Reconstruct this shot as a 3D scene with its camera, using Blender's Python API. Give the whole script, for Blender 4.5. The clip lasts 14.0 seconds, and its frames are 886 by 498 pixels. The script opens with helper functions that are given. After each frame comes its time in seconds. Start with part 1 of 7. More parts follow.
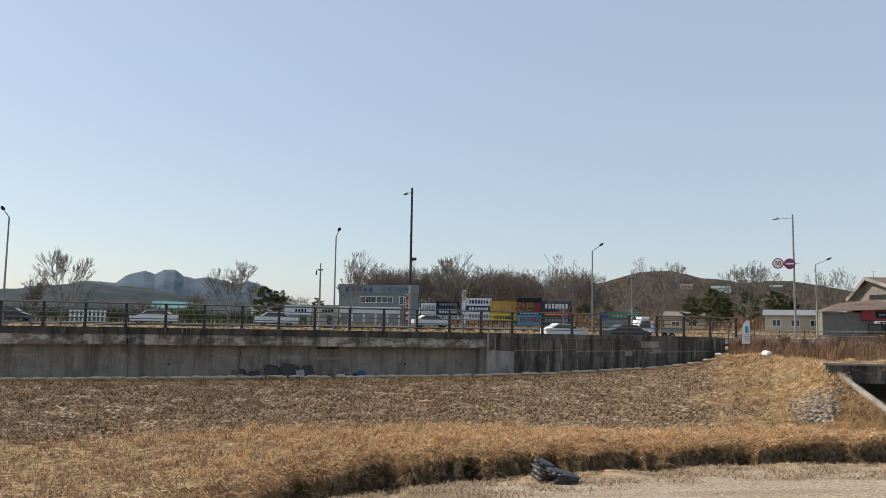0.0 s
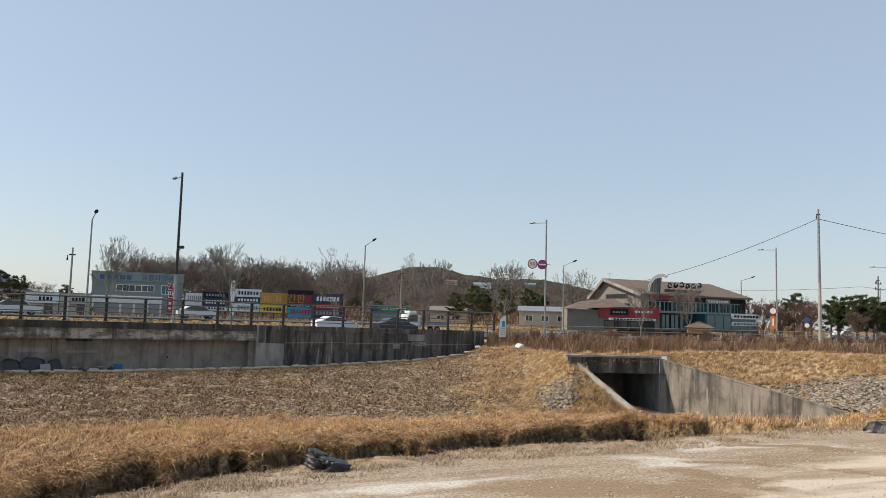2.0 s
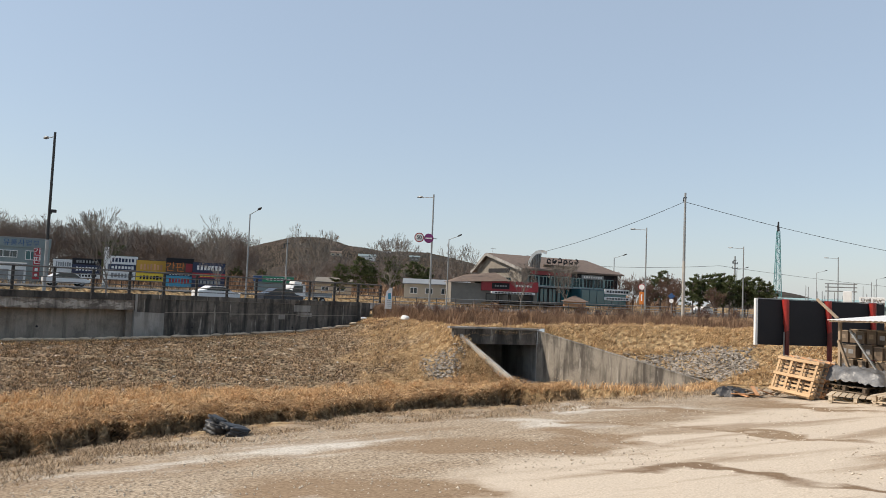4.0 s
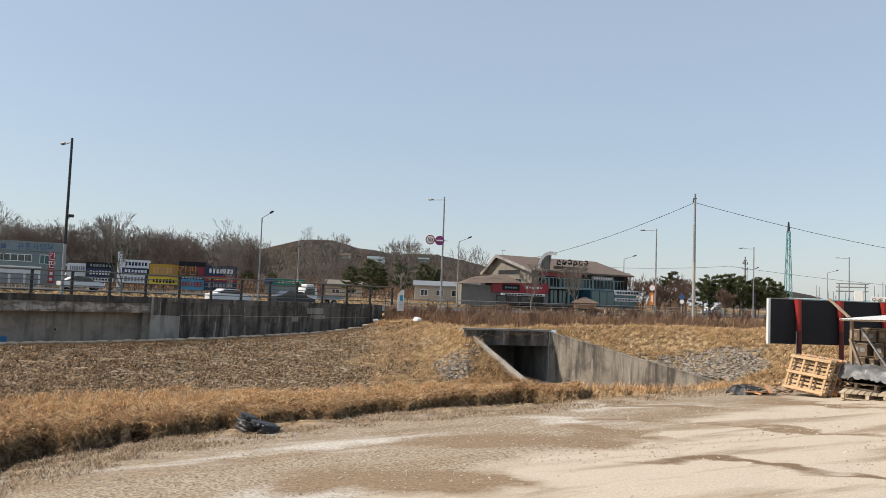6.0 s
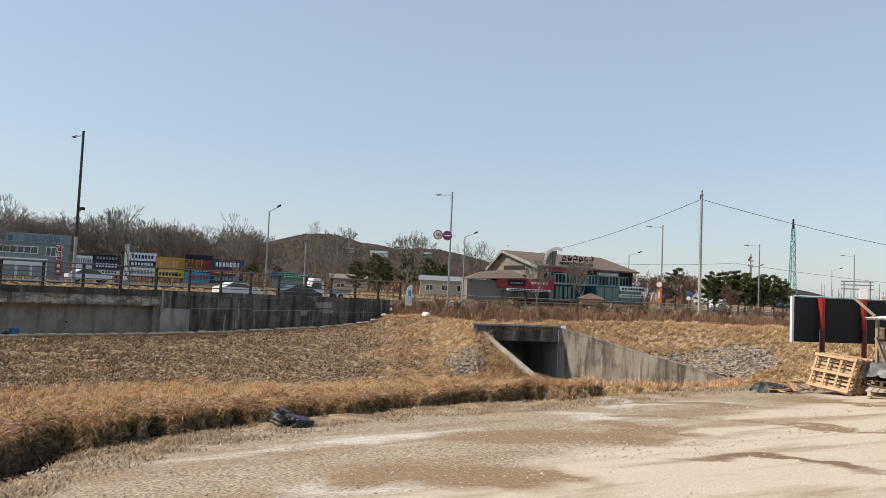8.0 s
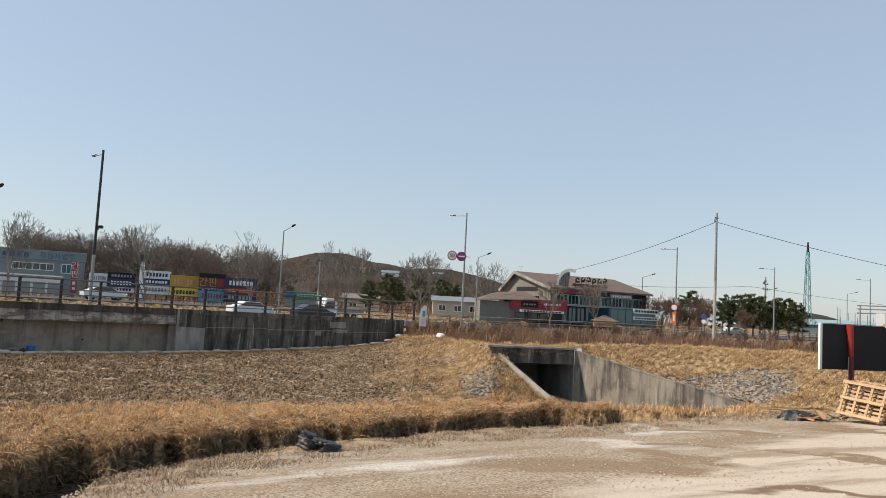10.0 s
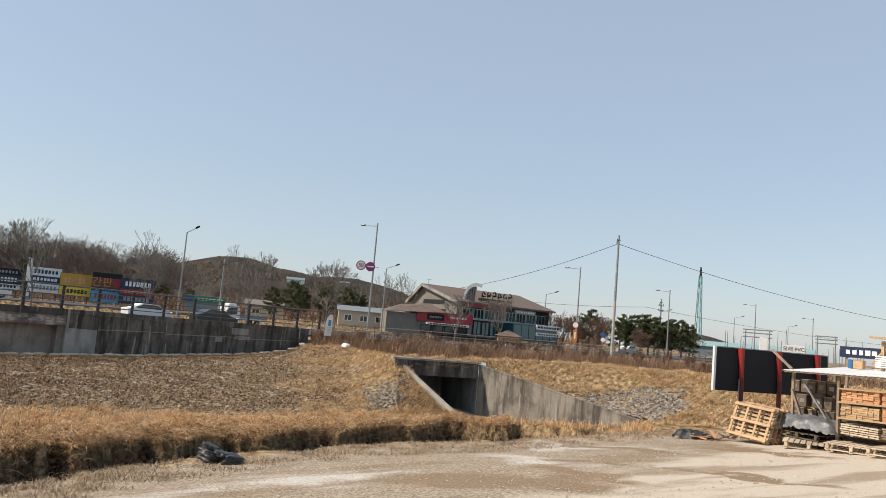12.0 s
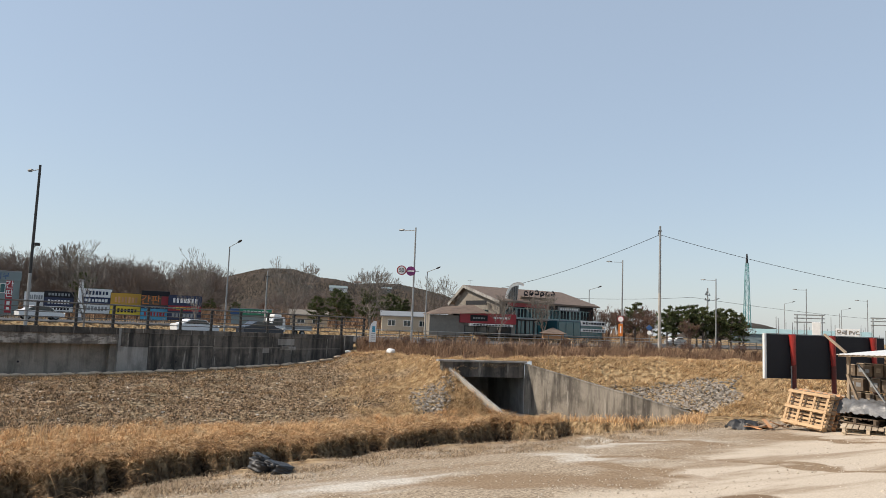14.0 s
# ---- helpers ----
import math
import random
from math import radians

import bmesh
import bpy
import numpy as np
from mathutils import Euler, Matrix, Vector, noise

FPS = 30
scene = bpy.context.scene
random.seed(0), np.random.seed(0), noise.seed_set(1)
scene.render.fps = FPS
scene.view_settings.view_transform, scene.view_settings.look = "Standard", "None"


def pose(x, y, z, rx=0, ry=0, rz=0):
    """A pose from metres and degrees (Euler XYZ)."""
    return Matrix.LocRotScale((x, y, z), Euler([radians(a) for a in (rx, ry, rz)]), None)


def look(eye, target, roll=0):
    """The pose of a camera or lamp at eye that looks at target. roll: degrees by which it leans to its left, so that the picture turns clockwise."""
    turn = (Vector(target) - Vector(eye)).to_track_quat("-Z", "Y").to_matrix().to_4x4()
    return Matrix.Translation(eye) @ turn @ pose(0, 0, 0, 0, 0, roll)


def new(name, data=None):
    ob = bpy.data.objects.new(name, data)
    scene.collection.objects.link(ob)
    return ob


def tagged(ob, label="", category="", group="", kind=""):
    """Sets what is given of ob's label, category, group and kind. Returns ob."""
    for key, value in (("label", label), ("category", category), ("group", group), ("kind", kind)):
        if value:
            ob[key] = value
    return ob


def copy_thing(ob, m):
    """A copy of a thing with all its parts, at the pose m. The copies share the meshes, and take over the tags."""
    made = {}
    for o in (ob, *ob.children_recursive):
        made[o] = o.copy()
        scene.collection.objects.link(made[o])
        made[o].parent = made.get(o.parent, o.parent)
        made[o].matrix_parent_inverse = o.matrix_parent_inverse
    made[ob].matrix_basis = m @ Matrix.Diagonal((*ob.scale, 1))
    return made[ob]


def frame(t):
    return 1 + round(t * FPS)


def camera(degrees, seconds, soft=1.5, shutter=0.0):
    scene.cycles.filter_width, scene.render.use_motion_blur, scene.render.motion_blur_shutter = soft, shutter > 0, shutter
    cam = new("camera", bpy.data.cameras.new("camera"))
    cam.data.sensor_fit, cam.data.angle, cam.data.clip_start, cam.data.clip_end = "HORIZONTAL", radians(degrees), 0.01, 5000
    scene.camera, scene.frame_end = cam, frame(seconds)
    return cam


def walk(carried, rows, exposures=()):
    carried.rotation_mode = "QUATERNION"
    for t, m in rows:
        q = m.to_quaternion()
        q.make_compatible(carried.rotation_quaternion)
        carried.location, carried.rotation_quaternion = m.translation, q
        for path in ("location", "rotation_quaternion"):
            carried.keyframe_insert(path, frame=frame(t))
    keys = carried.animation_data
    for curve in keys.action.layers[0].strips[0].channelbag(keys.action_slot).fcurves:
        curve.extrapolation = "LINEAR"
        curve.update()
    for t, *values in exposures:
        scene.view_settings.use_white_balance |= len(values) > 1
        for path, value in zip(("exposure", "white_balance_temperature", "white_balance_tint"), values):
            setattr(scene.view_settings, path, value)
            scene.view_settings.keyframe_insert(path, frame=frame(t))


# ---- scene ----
cam = camera(60.6, 14.0, soft=0.45)
PATH = [
    (0, (-0.234, 2.351, 1.69), (-0.344, 4.339, 1.881), 0.9),
    (0.5, (-0.227, 2.364, 1.686), (-0.37, 4.35, 1.874), 0.2),
    (1, (-0.269, 2.232, 1.697), (-0.362, 4.221, 1.879), 1.0),
    (1.5, (-0.368, 1.993, 1.724), (-0.138, 3.971, 1.91), 1.2),
    (2, (-0.417, 1.867, 1.732), (0.064, 3.8, 1.916), 1.6),
    (2.5, (-0.49, 1.651, 1.739), (0.073, 3.564, 1.895), 1.6),
    (3, (-0.633, 1.52, 1.744), (-0.047, 3.426, 1.901), 1.8),
    (3.5, (-0.754, 1.453, 1.741), (-0.027, 3.312, 1.858), 1.9),
    (3.7, (-0.792, 1.358, 1.742), (-0.021, 3.2, 1.861), 2.4),
    (5.8, (-1.188, 1.019, 1.733), (-0.419, 2.86, 1.861), 2.2),
    (6, (-1.229, 0.938, 1.724), (-0.478, 2.788, 1.849), 2.1),
    (6.5, (-1.312, 0.843, 1.729), (-0.568, 2.695, 1.855), 2.4),
    (7, (-1.519, 0.858, 1.728), (-0.779, 2.713, 1.84), 2.0),
    (7.5, (-1.693, 0.922, 1.713), (-0.951, 2.776, 1.817), 2.4),
    (8, (-1.756, 1.076, 1.727), (-1.009, 2.928, 1.838), 2.5),
    (10.5, (-2.098, 1.259, 1.784), (-1.384, 3.12, 1.954), 3.1),
    (11, (-2.132, 1.307, 1.787), (-1.34, 3.135, 1.959), 3.5),
    (11.5, (-2.15, 1.321, 1.824), (-1.28, 3.112, 2.014), 4.2),
    (12, (-2.154, 1.32, 1.809), (-1.221, 3.077, 2.017), 5.0),
    (12.5, (-2.137, 1.314, 1.811), (-1.193, 3.065, 2.019), 4.4),
    (13, (-2.1, 1.334, 1.807), (-1.166, 3.09, 2.021), 3.1),
    (13.5, (-2.087, 1.351, 1.798), (-1.194, 3.129, 2.005), 2.5),
    (14, (-2.096, 1.325, 1.807), (-1.257, 3.129, 2.013), 2.2),
]
walk(cam, [(t, look(eye, target, roll)) for t, eye, target, roll in PATH], exposures=[(0, 0.0, 6880, 12), (14, 0.0, 6880, 12)])

# ---- world, sun, exposure ----
world = bpy.data.worlds.new("sky")
scene.world = world
world.use_nodes = True
wn, wl = world.node_tree.nodes, world.node_tree.links
sky = wn.new("ShaderNodeTexSky")
sky.sky_type, sky.sun_disc = "NISHITA", False
SUN_AZ, SUN_EL = -72.0, 41.0  # degrees right of +Y, degrees up
sky.sun_elevation, sky.sun_rotation = radians(SUN_EL), radians(SUN_AZ)
sky.air_density, sky.dust_density, sky.ozone_density = 1.15, 0.7, 1.8
haze = wn.new("ShaderNodeMix")
haze.data_type, haze.inputs[0].default_value = "RGBA", 0.55
haze.inputs[7].default_value = (3.85, 4.85, 6.15, 1)  # even spring haze
wl.new(sky.outputs[0], haze.inputs[6])
wl.new(haze.outputs[2], wn["Background"].inputs[0])
wn["Background"].inputs[1].default_value = 0.133
sun = new("sun", bpy.data.lights.new("sun", "SUN"))
sun.data.energy, sun.data.angle, sun.data.color = 4.6, radians(0.6), (1.0, 0.92, 0.81)
sun_way = Vector((math.sin(radians(SUN_AZ)) * math.cos(radians(SUN_EL)), math.cos(radians(SUN_AZ)) * math.cos(radians(SUN_EL)), math.sin(radians(SUN_EL))))
sun.matrix_world = look(sun_way * 60, (0, 0, 0))


# ---- materials ----
def mat(name, a, b=None, rough=0.8, scale=3.0, fine=40.0, bump=0.15, metal=0.0, mix=0.5, stretch=(1, 1, 1), per_piece=0.0):
    """Two tones mixed by coarse and fine noise at world size, with fine relief."""
    m = bpy.data.materials.new(name)
    m.use_nodes = True
    n, l = m.node_tree.nodes, m.node_tree.links
    p = n["Principled BSDF"]
    p.inputs["Roughness"].default_value, p.inputs["Metallic"].default_value = rough, metal
    b = b or tuple(c * 0.8 for c in a[:3]) + (1,)
    geo, mapping = n.new("ShaderNodeNewGeometry"), n.new("ShaderNodeMapping")
    mapping.inputs["Scale"].default_value = stretch
    l.new(geo.outputs["Position"], mapping.inputs[0])
    n1, n2 = n.new("ShaderNodeTexNoise"), n.new("ShaderNodeTexNoise")
    n1.inputs["Scale"].default_value, n2.inputs["Scale"].default_value = scale, fine
    n1.inputs["Detail"].default_value, n2.inputs["Detail"].default_value = 4, 3
    l.new(mapping.outputs[0], n1.inputs["Vector"])
    l.new(mapping.outputs[0], n2.inputs["Vector"])
    s = n.new("ShaderNodeMath")
    s.operation = "MULTIPLY_ADD"
    l.new(n2.outputs[0], s.inputs[0])
    s.inputs[1].default_value = 0.6
    l.new(n1.outputs[0], s.inputs[2])
    ramp = n.new("ShaderNodeMapRange")
    ramp.inputs[1].default_value, ramp.inputs[2].default_value = 0.8 - mix * 0.5, 0.8 + mix * 0.5
    l.new(s.outputs[0], ramp.inputs[0])
    cm = n.new("ShaderNodeMix")
    cm.data_type = "RGBA"
    l.new(ramp.outputs[0], cm.inputs[0])
    cm.inputs[6].default_value, cm.inputs[7].default_value = a, b
    out = cm.outputs[2]
    if per_piece:
        info, hsv, mr = n.new("ShaderNodeObjectInfo"), n.new("ShaderNodeHueSaturation"), n.new("ShaderNodeMapRange")
        mr.inputs[3].default_value, mr.inputs[4].default_value = 1 - per_piece, 1 + per_piece
        l.new(info.outputs["Random"], mr.inputs[0])
        l.new(mr.outputs[0], hsv.inputs["Value"])
        l.new(out, hsv.inputs["Color"])
        out = hsv.outputs[0]
    l.new(out, p.inputs["Base Color"])
    if bump:
        bp = n.new("ShaderNodeBump")
        bp.inputs["Strength"].default_value, bp.inputs["Distance"].default_value = bump, 0.02
        l.new(n2.outputs[0], bp.inputs["Height"])
        l.new(bp.outputs[0], p.inputs["Normal"])
    return m


def island_mat(name, a, b, rough=0.8):
    """Tone varies from piece to piece of one joined mesh."""
    m = bpy.data.materials.new(name)
    m.use_nodes = True
    n, l = m.node_tree.nodes, m.node_tree.links
    p = n["Principled BSDF"]
    p.inputs["Roughness"].default_value = rough
    p.inputs["Specular IOR Level"].default_value = 0.2
    geo, cm = n.new("ShaderNodeNewGeometry"), n.new("ShaderNodeMix")
    cm.data_type = "RGBA"
    l.new(geo.outputs["Random Per Island"], cm.inputs[0])
    cm.inputs[6].default_value, cm.inputs[7].default_value = a, b
    l.new(cm.outputs[2], p.inputs["Base Color"])
    return m


def glass_mat(name, tint, rough=0.08):
    m = bpy.data.materials.new(name)
    m.use_nodes = True
    p = m.node_tree.nodes["Principled BSDF"]
    p.inputs["Base Color"].default_value, p.inputs["Roughness"].default_value = tint, rough
    p.inputs["Specular IOR Level"].default_value = 0.8
    return m


M = {}
M["asphalt"] = mat("asphalt", (0.05, 0.05, 0.052, 1), (0.075, 0.073, 0.07, 1), 0.9, 0.6, 60)
M["metal_dark"] = mat("dark painted steel", (0.008, 0.008, 0.009, 1), (0.015, 0.014, 0.014, 1), 0.45, 2, 30, 0.05)
M["metal_grey"] = mat("galvanised steel", (0.30, 0.31, 0.31, 1), (0.22, 0.23, 0.23, 1), 0.5, 3, 40, 0.05, 0.3)
M["rail"] = mat("grey brown rail steel", (0.13, 0.12, 0.11, 1), (0.08, 0.075, 0.07, 1), 0.45, 4, 30, 0.05, 0.3)
M["pole_concrete"] = mat("spun concrete pole", (0.42, 0.40, 0.36, 1), (0.33, 0.31, 0.28, 1), 0.85, 2, 30)
M["white"] = mat("white paint", (0.78, 0.78, 0.76, 1), (0.68, 0.68, 0.66, 1), 0.5, 2, 20, 0.03)
M["cream"] = mat("cream render", (0.52, 0.46, 0.36, 1), (0.44, 0.39, 0.31, 1), 0.85, 1, 15)
M["warehouse"] = mat("grey green metal cladding", (0.20, 0.25, 0.25, 1), (0.17, 0.215, 0.22, 1), 0.5, 0.6, 8, 0.03)
M["teal"] = mat("teal paint", (0.10, 0.30, 0.30, 1), (0.08, 0.24, 0.25, 1), 0.5, 1, 10, 0.03)
M["blue_sign"] = mat("blue panel", (0.03, 0.09, 0.22, 1), (0.025, 0.075, 0.19, 1), 0.4, 1, 10, 0.02)
M["navy"] = mat("navy panel", (0.015, 0.025, 0.07, 1), (0.012, 0.02, 0.055, 1), 0.4, 1, 10, 0.02)
M["red"] = mat("red panel", (0.36, 0.025, 0.035, 1), (0.26, 0.02, 0.028, 1), 0.4, 1, 10, 0.02)
M["orange"] = mat("orange panel", (0.65, 0.20, 0.03, 1), (0.58, 0.17, 0.03, 1), 0.4, 1, 10, 0.02)
M["yellow"] = mat("ochre yellow panel", (0.55, 0.30, 0.03, 1), (0.48, 0.26, 0.03, 1), 0.45, 1, 10, 0.02)
M["bright_yellow"] = mat("yellow panel", (0.75, 0.55, 0.04, 1), (0.7, 0.5, 0.04, 1), 0.45, 1, 10, 0.02)
M["green"] = mat("green panel", (0.02, 0.22, 0.12, 1), (0.018, 0.18, 0.10, 1), 0.45, 1, 10, 0.02)
M["sky_panel"] = mat("light blue panel", (0.05, 0.30, 0.45, 1), (0.04, 0.26, 0.40, 1), 0.45, 1, 10, 0.02)
M["purple"] = mat("purple red sign face", (0.22, 0.03, 0.16, 1), (0.19, 0.025, 0.14, 1), 0.4, 1, 10, 0.02)
M["black"] = mat("black panel", (0.006, 0.006, 0.009, 1), (0.009, 0.009, 0.012, 1), 0.75, 2, 20, 0.05)
M["roof_brown"] = mat("weathered brown shingles", (0.19, 0.135, 0.10, 1), (0.12, 0.088, 0.07, 1), 0.85, 1.5, 12, 0.3)
M["stone_clad"] = mat("grey stone cladding", (0.24, 0.215, 0.18, 1), (0.18, 0.16, 0.135, 1), 0.85, 1.5, 12, 0.3)
M["glass"] = glass_mat("dark window glass", (0.02, 0.035, 0.04, 1))
M["teal_glass"] = glass_mat("teal window glass", (0.02, 0.10, 0.11, 1))
M["bark"] = mat("pale bark", (0.22, 0.19, 0.16, 1), (0.15, 0.13, 0.11, 1), 0.9, 5, 40, 0.3)
M["bark_dark"] = mat("brown grey bark", (0.19, 0.152, 0.13, 1), (0.12, 0.097, 0.083, 1), 0.95, 3, 30, 0.2)
M["twig_red"] = mat("reddish brown twigs", (0.16, 0.09, 0.065, 1), (0.11, 0.07, 0.05, 1), 0.95, 3, 30, 0.2)
M["needles"] = island_mat("pine needles", (0.045, 0.062, 0.024, 1), (0.135, 0.15, 0.062, 1), 0.7)
M["straw"] = island_mat("dry straw grass", (0.30, 0.15, 0.06, 1), (0.95, 0.66, 0.365, 1), 0.75)
M["straw_pale"] = island_mat("pale matted straw", (0.42, 0.275, 0.145, 1), (0.86, 0.64, 0.38, 1), 0.75)
M["litter"] = island_mat("brown leaf and stem litter", (0.06, 0.038, 0.022, 1), (0.65, 0.46, 0.285, 1), 0.85)
M["scrub"] = island_mat("brown dead weed stems", (0.13, 0.075, 0.05, 1), (0.40, 0.265, 0.17, 1), 0.85)
M["rock"] = mat("grey riprap stone", (0.35, 0.31, 0.26, 1), (0.2, 0.175, 0.145, 1), 0.9, 3, 25, 0.3, per_piece=0.3)
M["pebble"] = island_mat("pale pebbles", (0.36, 0.30, 0.235, 1), (0.64, 0.56, 0.45, 1), 0.85)
M["tyre"] = mat("black rubber sheet", (0.018, 0.018, 0.019, 1), (0.035, 0.035, 0.036, 1), 0.5, 6, 30, 0.3)
M["wood_new"] = mat("pale pine planks", (0.54, 0.365, 0.205, 1), (0.40, 0.26, 0.14, 1), 0.75, 4, 30, 0.15, stretch=(1, 1, 4), per_piece=0.15)
M["wood_old"] = mat("weathered grey brown timber", (0.34, 0.26, 0.18, 1), (0.22, 0.165, 0.115, 1), 0.85, 4, 30, 0.2, per_piece=0.22)
M["wood_red"] = mat("orange brown boards", (0.62, 0.33, 0.165, 1), (0.50, 0.25, 0.12, 1), 0.8, 3, 30, 0.15, per_piece=0.18)
M["wood_dark"] = mat("dark brown timber", (0.15, 0.11, 0.075, 1), (0.09, 0.066, 0.046, 1), 0.85, 4, 30, 0.2, per_piece=0.2)
M["post_red"] = mat("worn red enamel", (0.36, 0.025, 0.02, 1), (0.20, 0.018, 0.014, 1), 0.45, 2, 14, 0.08)
M["tarp"] = mat("grey plastic sheet", (0.20, 0.20, 0.20, 1), (0.28, 0.28, 0.275, 1), 0.35, 4, 20, 0.2)
M["rubber"] = mat("tyre rubber", (0.02, 0.02, 0.02, 1), (0.03, 0.03, 0.03, 1), 0.8)
M["car_white"] = mat("white car paint", (0.75, 0.75, 0.74, 1), (0.7, 0.7, 0.69, 1), 0.25, 1, 5, 0)
M["car_dark"] = mat("dark car paint", (0.03, 0.035, 0.045, 1), (0.035, 0.04, 0.05, 1), 0.25, 1, 5, 0)
M["pale_teal"] = mat("faded pale teal sheet", (0.30, 0.44, 0.42, 1), (0.25, 0.37, 0.36, 1), 0.5, 1, 10, 0.03)
M["post_maroon"] = mat("rusty maroon enamel", (0.15, 0.02, 0.015, 1), (0.08, 0.016, 0.012, 1), 0.55, 3, 18, 0.1)
M["crate_blue"] = mat("blue plastic", (0.03, 0.16, 0.36, 1), (0.03, 0.13, 0.30, 1), 0.5, 3, 20, 0.05)


def concrete_mat(name, a, b, dark, streak, pale=0.0, blotch=0.0):
    """Board-marked concrete with dark rain streaks and pale lime runs down it."""
    m = mat(name, a, b, 0.9, 0.9, 16, 0.25)
    n, l = m.node_tree.nodes, m.node_tree.links
    p = n["Principled BSDF"]
    geo = n.new("ShaderNodeNewGeometry")
    for scale, lo, hi, amount, tone, tall in ((1.1, 0.47, 0.54, blotch, (0.46, 0.42, 0.365, 1), 2.6), (1.9, 0.46, 0.62, streak, dark, 0.12), (0.8, 0.5, 0.62, streak * 0.7, dark, 0.9), (4.5, 0.60, 0.68, pale, (0.42, 0.39, 0.34, 1), 0.09)):
        if not amount:
            continue
        mapping, nz, mr, mx = n.new("ShaderNodeMapping"), n.new("ShaderNodeTexNoise"), n.new("ShaderNodeMapRange"), n.new("ShaderNodeMix")
        mapping.inputs["Scale"].default_value = (1, 1, tall)
        mapping.inputs["Location"].default_value = (scale * 7, 0, 0)
        l.new(geo.outputs["Position"], mapping.inputs[0])
        l.new(mapping.outputs[0], nz.inputs["Vector"])
        nz.inputs["Scale"].default_value, nz.inputs["Detail"].default_value, nz.inputs["Roughness"].default_value = scale, 6, 0.65
        mr.inputs[1].default_value, mr.inputs[2].default_value, mr.inputs[4].default_value = lo, hi, amount
        l.new(nz.outputs[0], mr.inputs[0])
        l.new(mr.outputs[0], mx.inputs[0])
        mx.data_type = "RGBA"
        l.new(p.inputs["Base Color"].links[0].from_socket, mx.inputs[6])
        mx.inputs[7].default_value = tone
        l.new(mx.outputs[2], p.inputs["Base Color"])
    return m


M["concrete"] = concrete_mat("weathered concrete", (0.33, 0.29, 0.245, 1), (0.22, 0.195, 0.165, 1), (0.09, 0.077, 0.063, 1), 0.6, 0.25)
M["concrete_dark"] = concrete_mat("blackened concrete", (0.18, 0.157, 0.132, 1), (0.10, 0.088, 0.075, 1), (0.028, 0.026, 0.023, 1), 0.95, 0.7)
M["concrete_deck"] = concrete_mat("peeling deck edge concrete", (0.24, 0.205, 0.17, 1), (0.13, 0.112, 0.095, 1), (0.045, 0.039, 0.034, 1), 0.75, 0.2, 0.85)
M["concrete_black"] = concrete_mat("black stained kerb concrete", (0.10, 0.088, 0.075, 1), (0.06, 0.053, 0.046, 1), (0.02, 0.018, 0.016, 1), 0.9, 0.35)
M["concrete_wing"] = concrete_mat("streaked wing wall concrete", (0.34, 0.30, 0.245, 1), (0.21, 0.185, 0.15, 1), (0.07, 0.06, 0.05, 1), 0.9, 0.8)
# lighter concrete: sunlight on the culvert's left wing put into the colour
M["concrete_lit"] = concrete_mat("pale concrete with sunlight in its colour", (0.58, 0.54, 0.48, 1), (0.46, 0.43, 0.38, 1), (0.26, 0.24, 0.21, 1), 0.4)
M["concrete_pale"] = concrete_mat("pale concrete", (0.36, 0.34, 0.31, 1), (0.28, 0.27, 0.245, 1), (0.14, 0.13, 0.12, 1), 0.6)


# ---- mesh helpers ----
def mesh_ob(name, bm_or_data, material, parent=None):
    me = bpy.data.meshes.new(name)
    if isinstance(bm_or_data, tuple):
        me.from_pydata(bm_or_data[0], [], bm_or_data[1])
    else:
        bm_or_data.to_mesh(me)
        bm_or_data.free()
    if material:
        me.materials.append(material)
    ob = new(name, me)
    if parent:
        ob.parent = parent
    return ob


def part(name, bm, material, parent, label=""):
    ob = mesh_ob(name, bm, material, parent)
    return tagged(ob, label) if label else ob


def thing(name, at=(0, 0, 0), turn=0.0, label="", category="", group="", kind=""):
    ob = new(name)
    ob.matrix_world = pose(*at, 0, 0, turn)
    return tagged(ob, label, category, group, kind)


def box(c, s, bevel=0.0, turn=0.0, bm=None, tilt=None):
    """A box centred at c with full sizes s; turn about z in degrees, tilt a further matrix."""
    bm = bm or bmesh.new()
    m = Matrix.Translation(c) @ Matrix.Rotation(radians(turn), 4, "Z") @ (tilt or Matrix.Identity(4)) @ Matrix.Diagonal((*s, 1))
    vs = bmesh.ops.create_cube(bm, size=1, matrix=m)["verts"]
    if bevel:
        es = list({e for v in vs for e in v.link_edges})
        bmesh.ops.bevel(bm, geom=es, offset=bevel, segments=1, affect="EDGES", profile=0.5)
    return bm


def rod(a, b, r, r2=None, n=8, bm=None):
    """A tapered round bar from a to b."""
    bm = bm or bmesh.new()
    a, b = Vector(a), Vector(b)
    d = b - a
    m = Matrix.Translation((a + b) / 2) @ d.to_track_quat("Z", "Y").to_matrix().to_4x4()
    bmesh.ops.create_cone(bm, cap_ends=True, segments=n, radius1=r, radius2=r if r2 is None else r2, depth=d.length, matrix=m)
    return bm


def bar(a, b, w, h, bm=None):
    """A square bar from a to b."""
    bm = bm or bmesh.new()
    a, b = Vector(a), Vector(b)
    d = b - a
    m = Matrix.Translation((a + b) / 2) @ d.to_track_quat("X", "Z").to_matrix().to_4x4() @ Matrix.Diagonal((d.length, w, h, 1))
    bmesh.ops.create_cube(bm, size=1, matrix=m)
    return bm


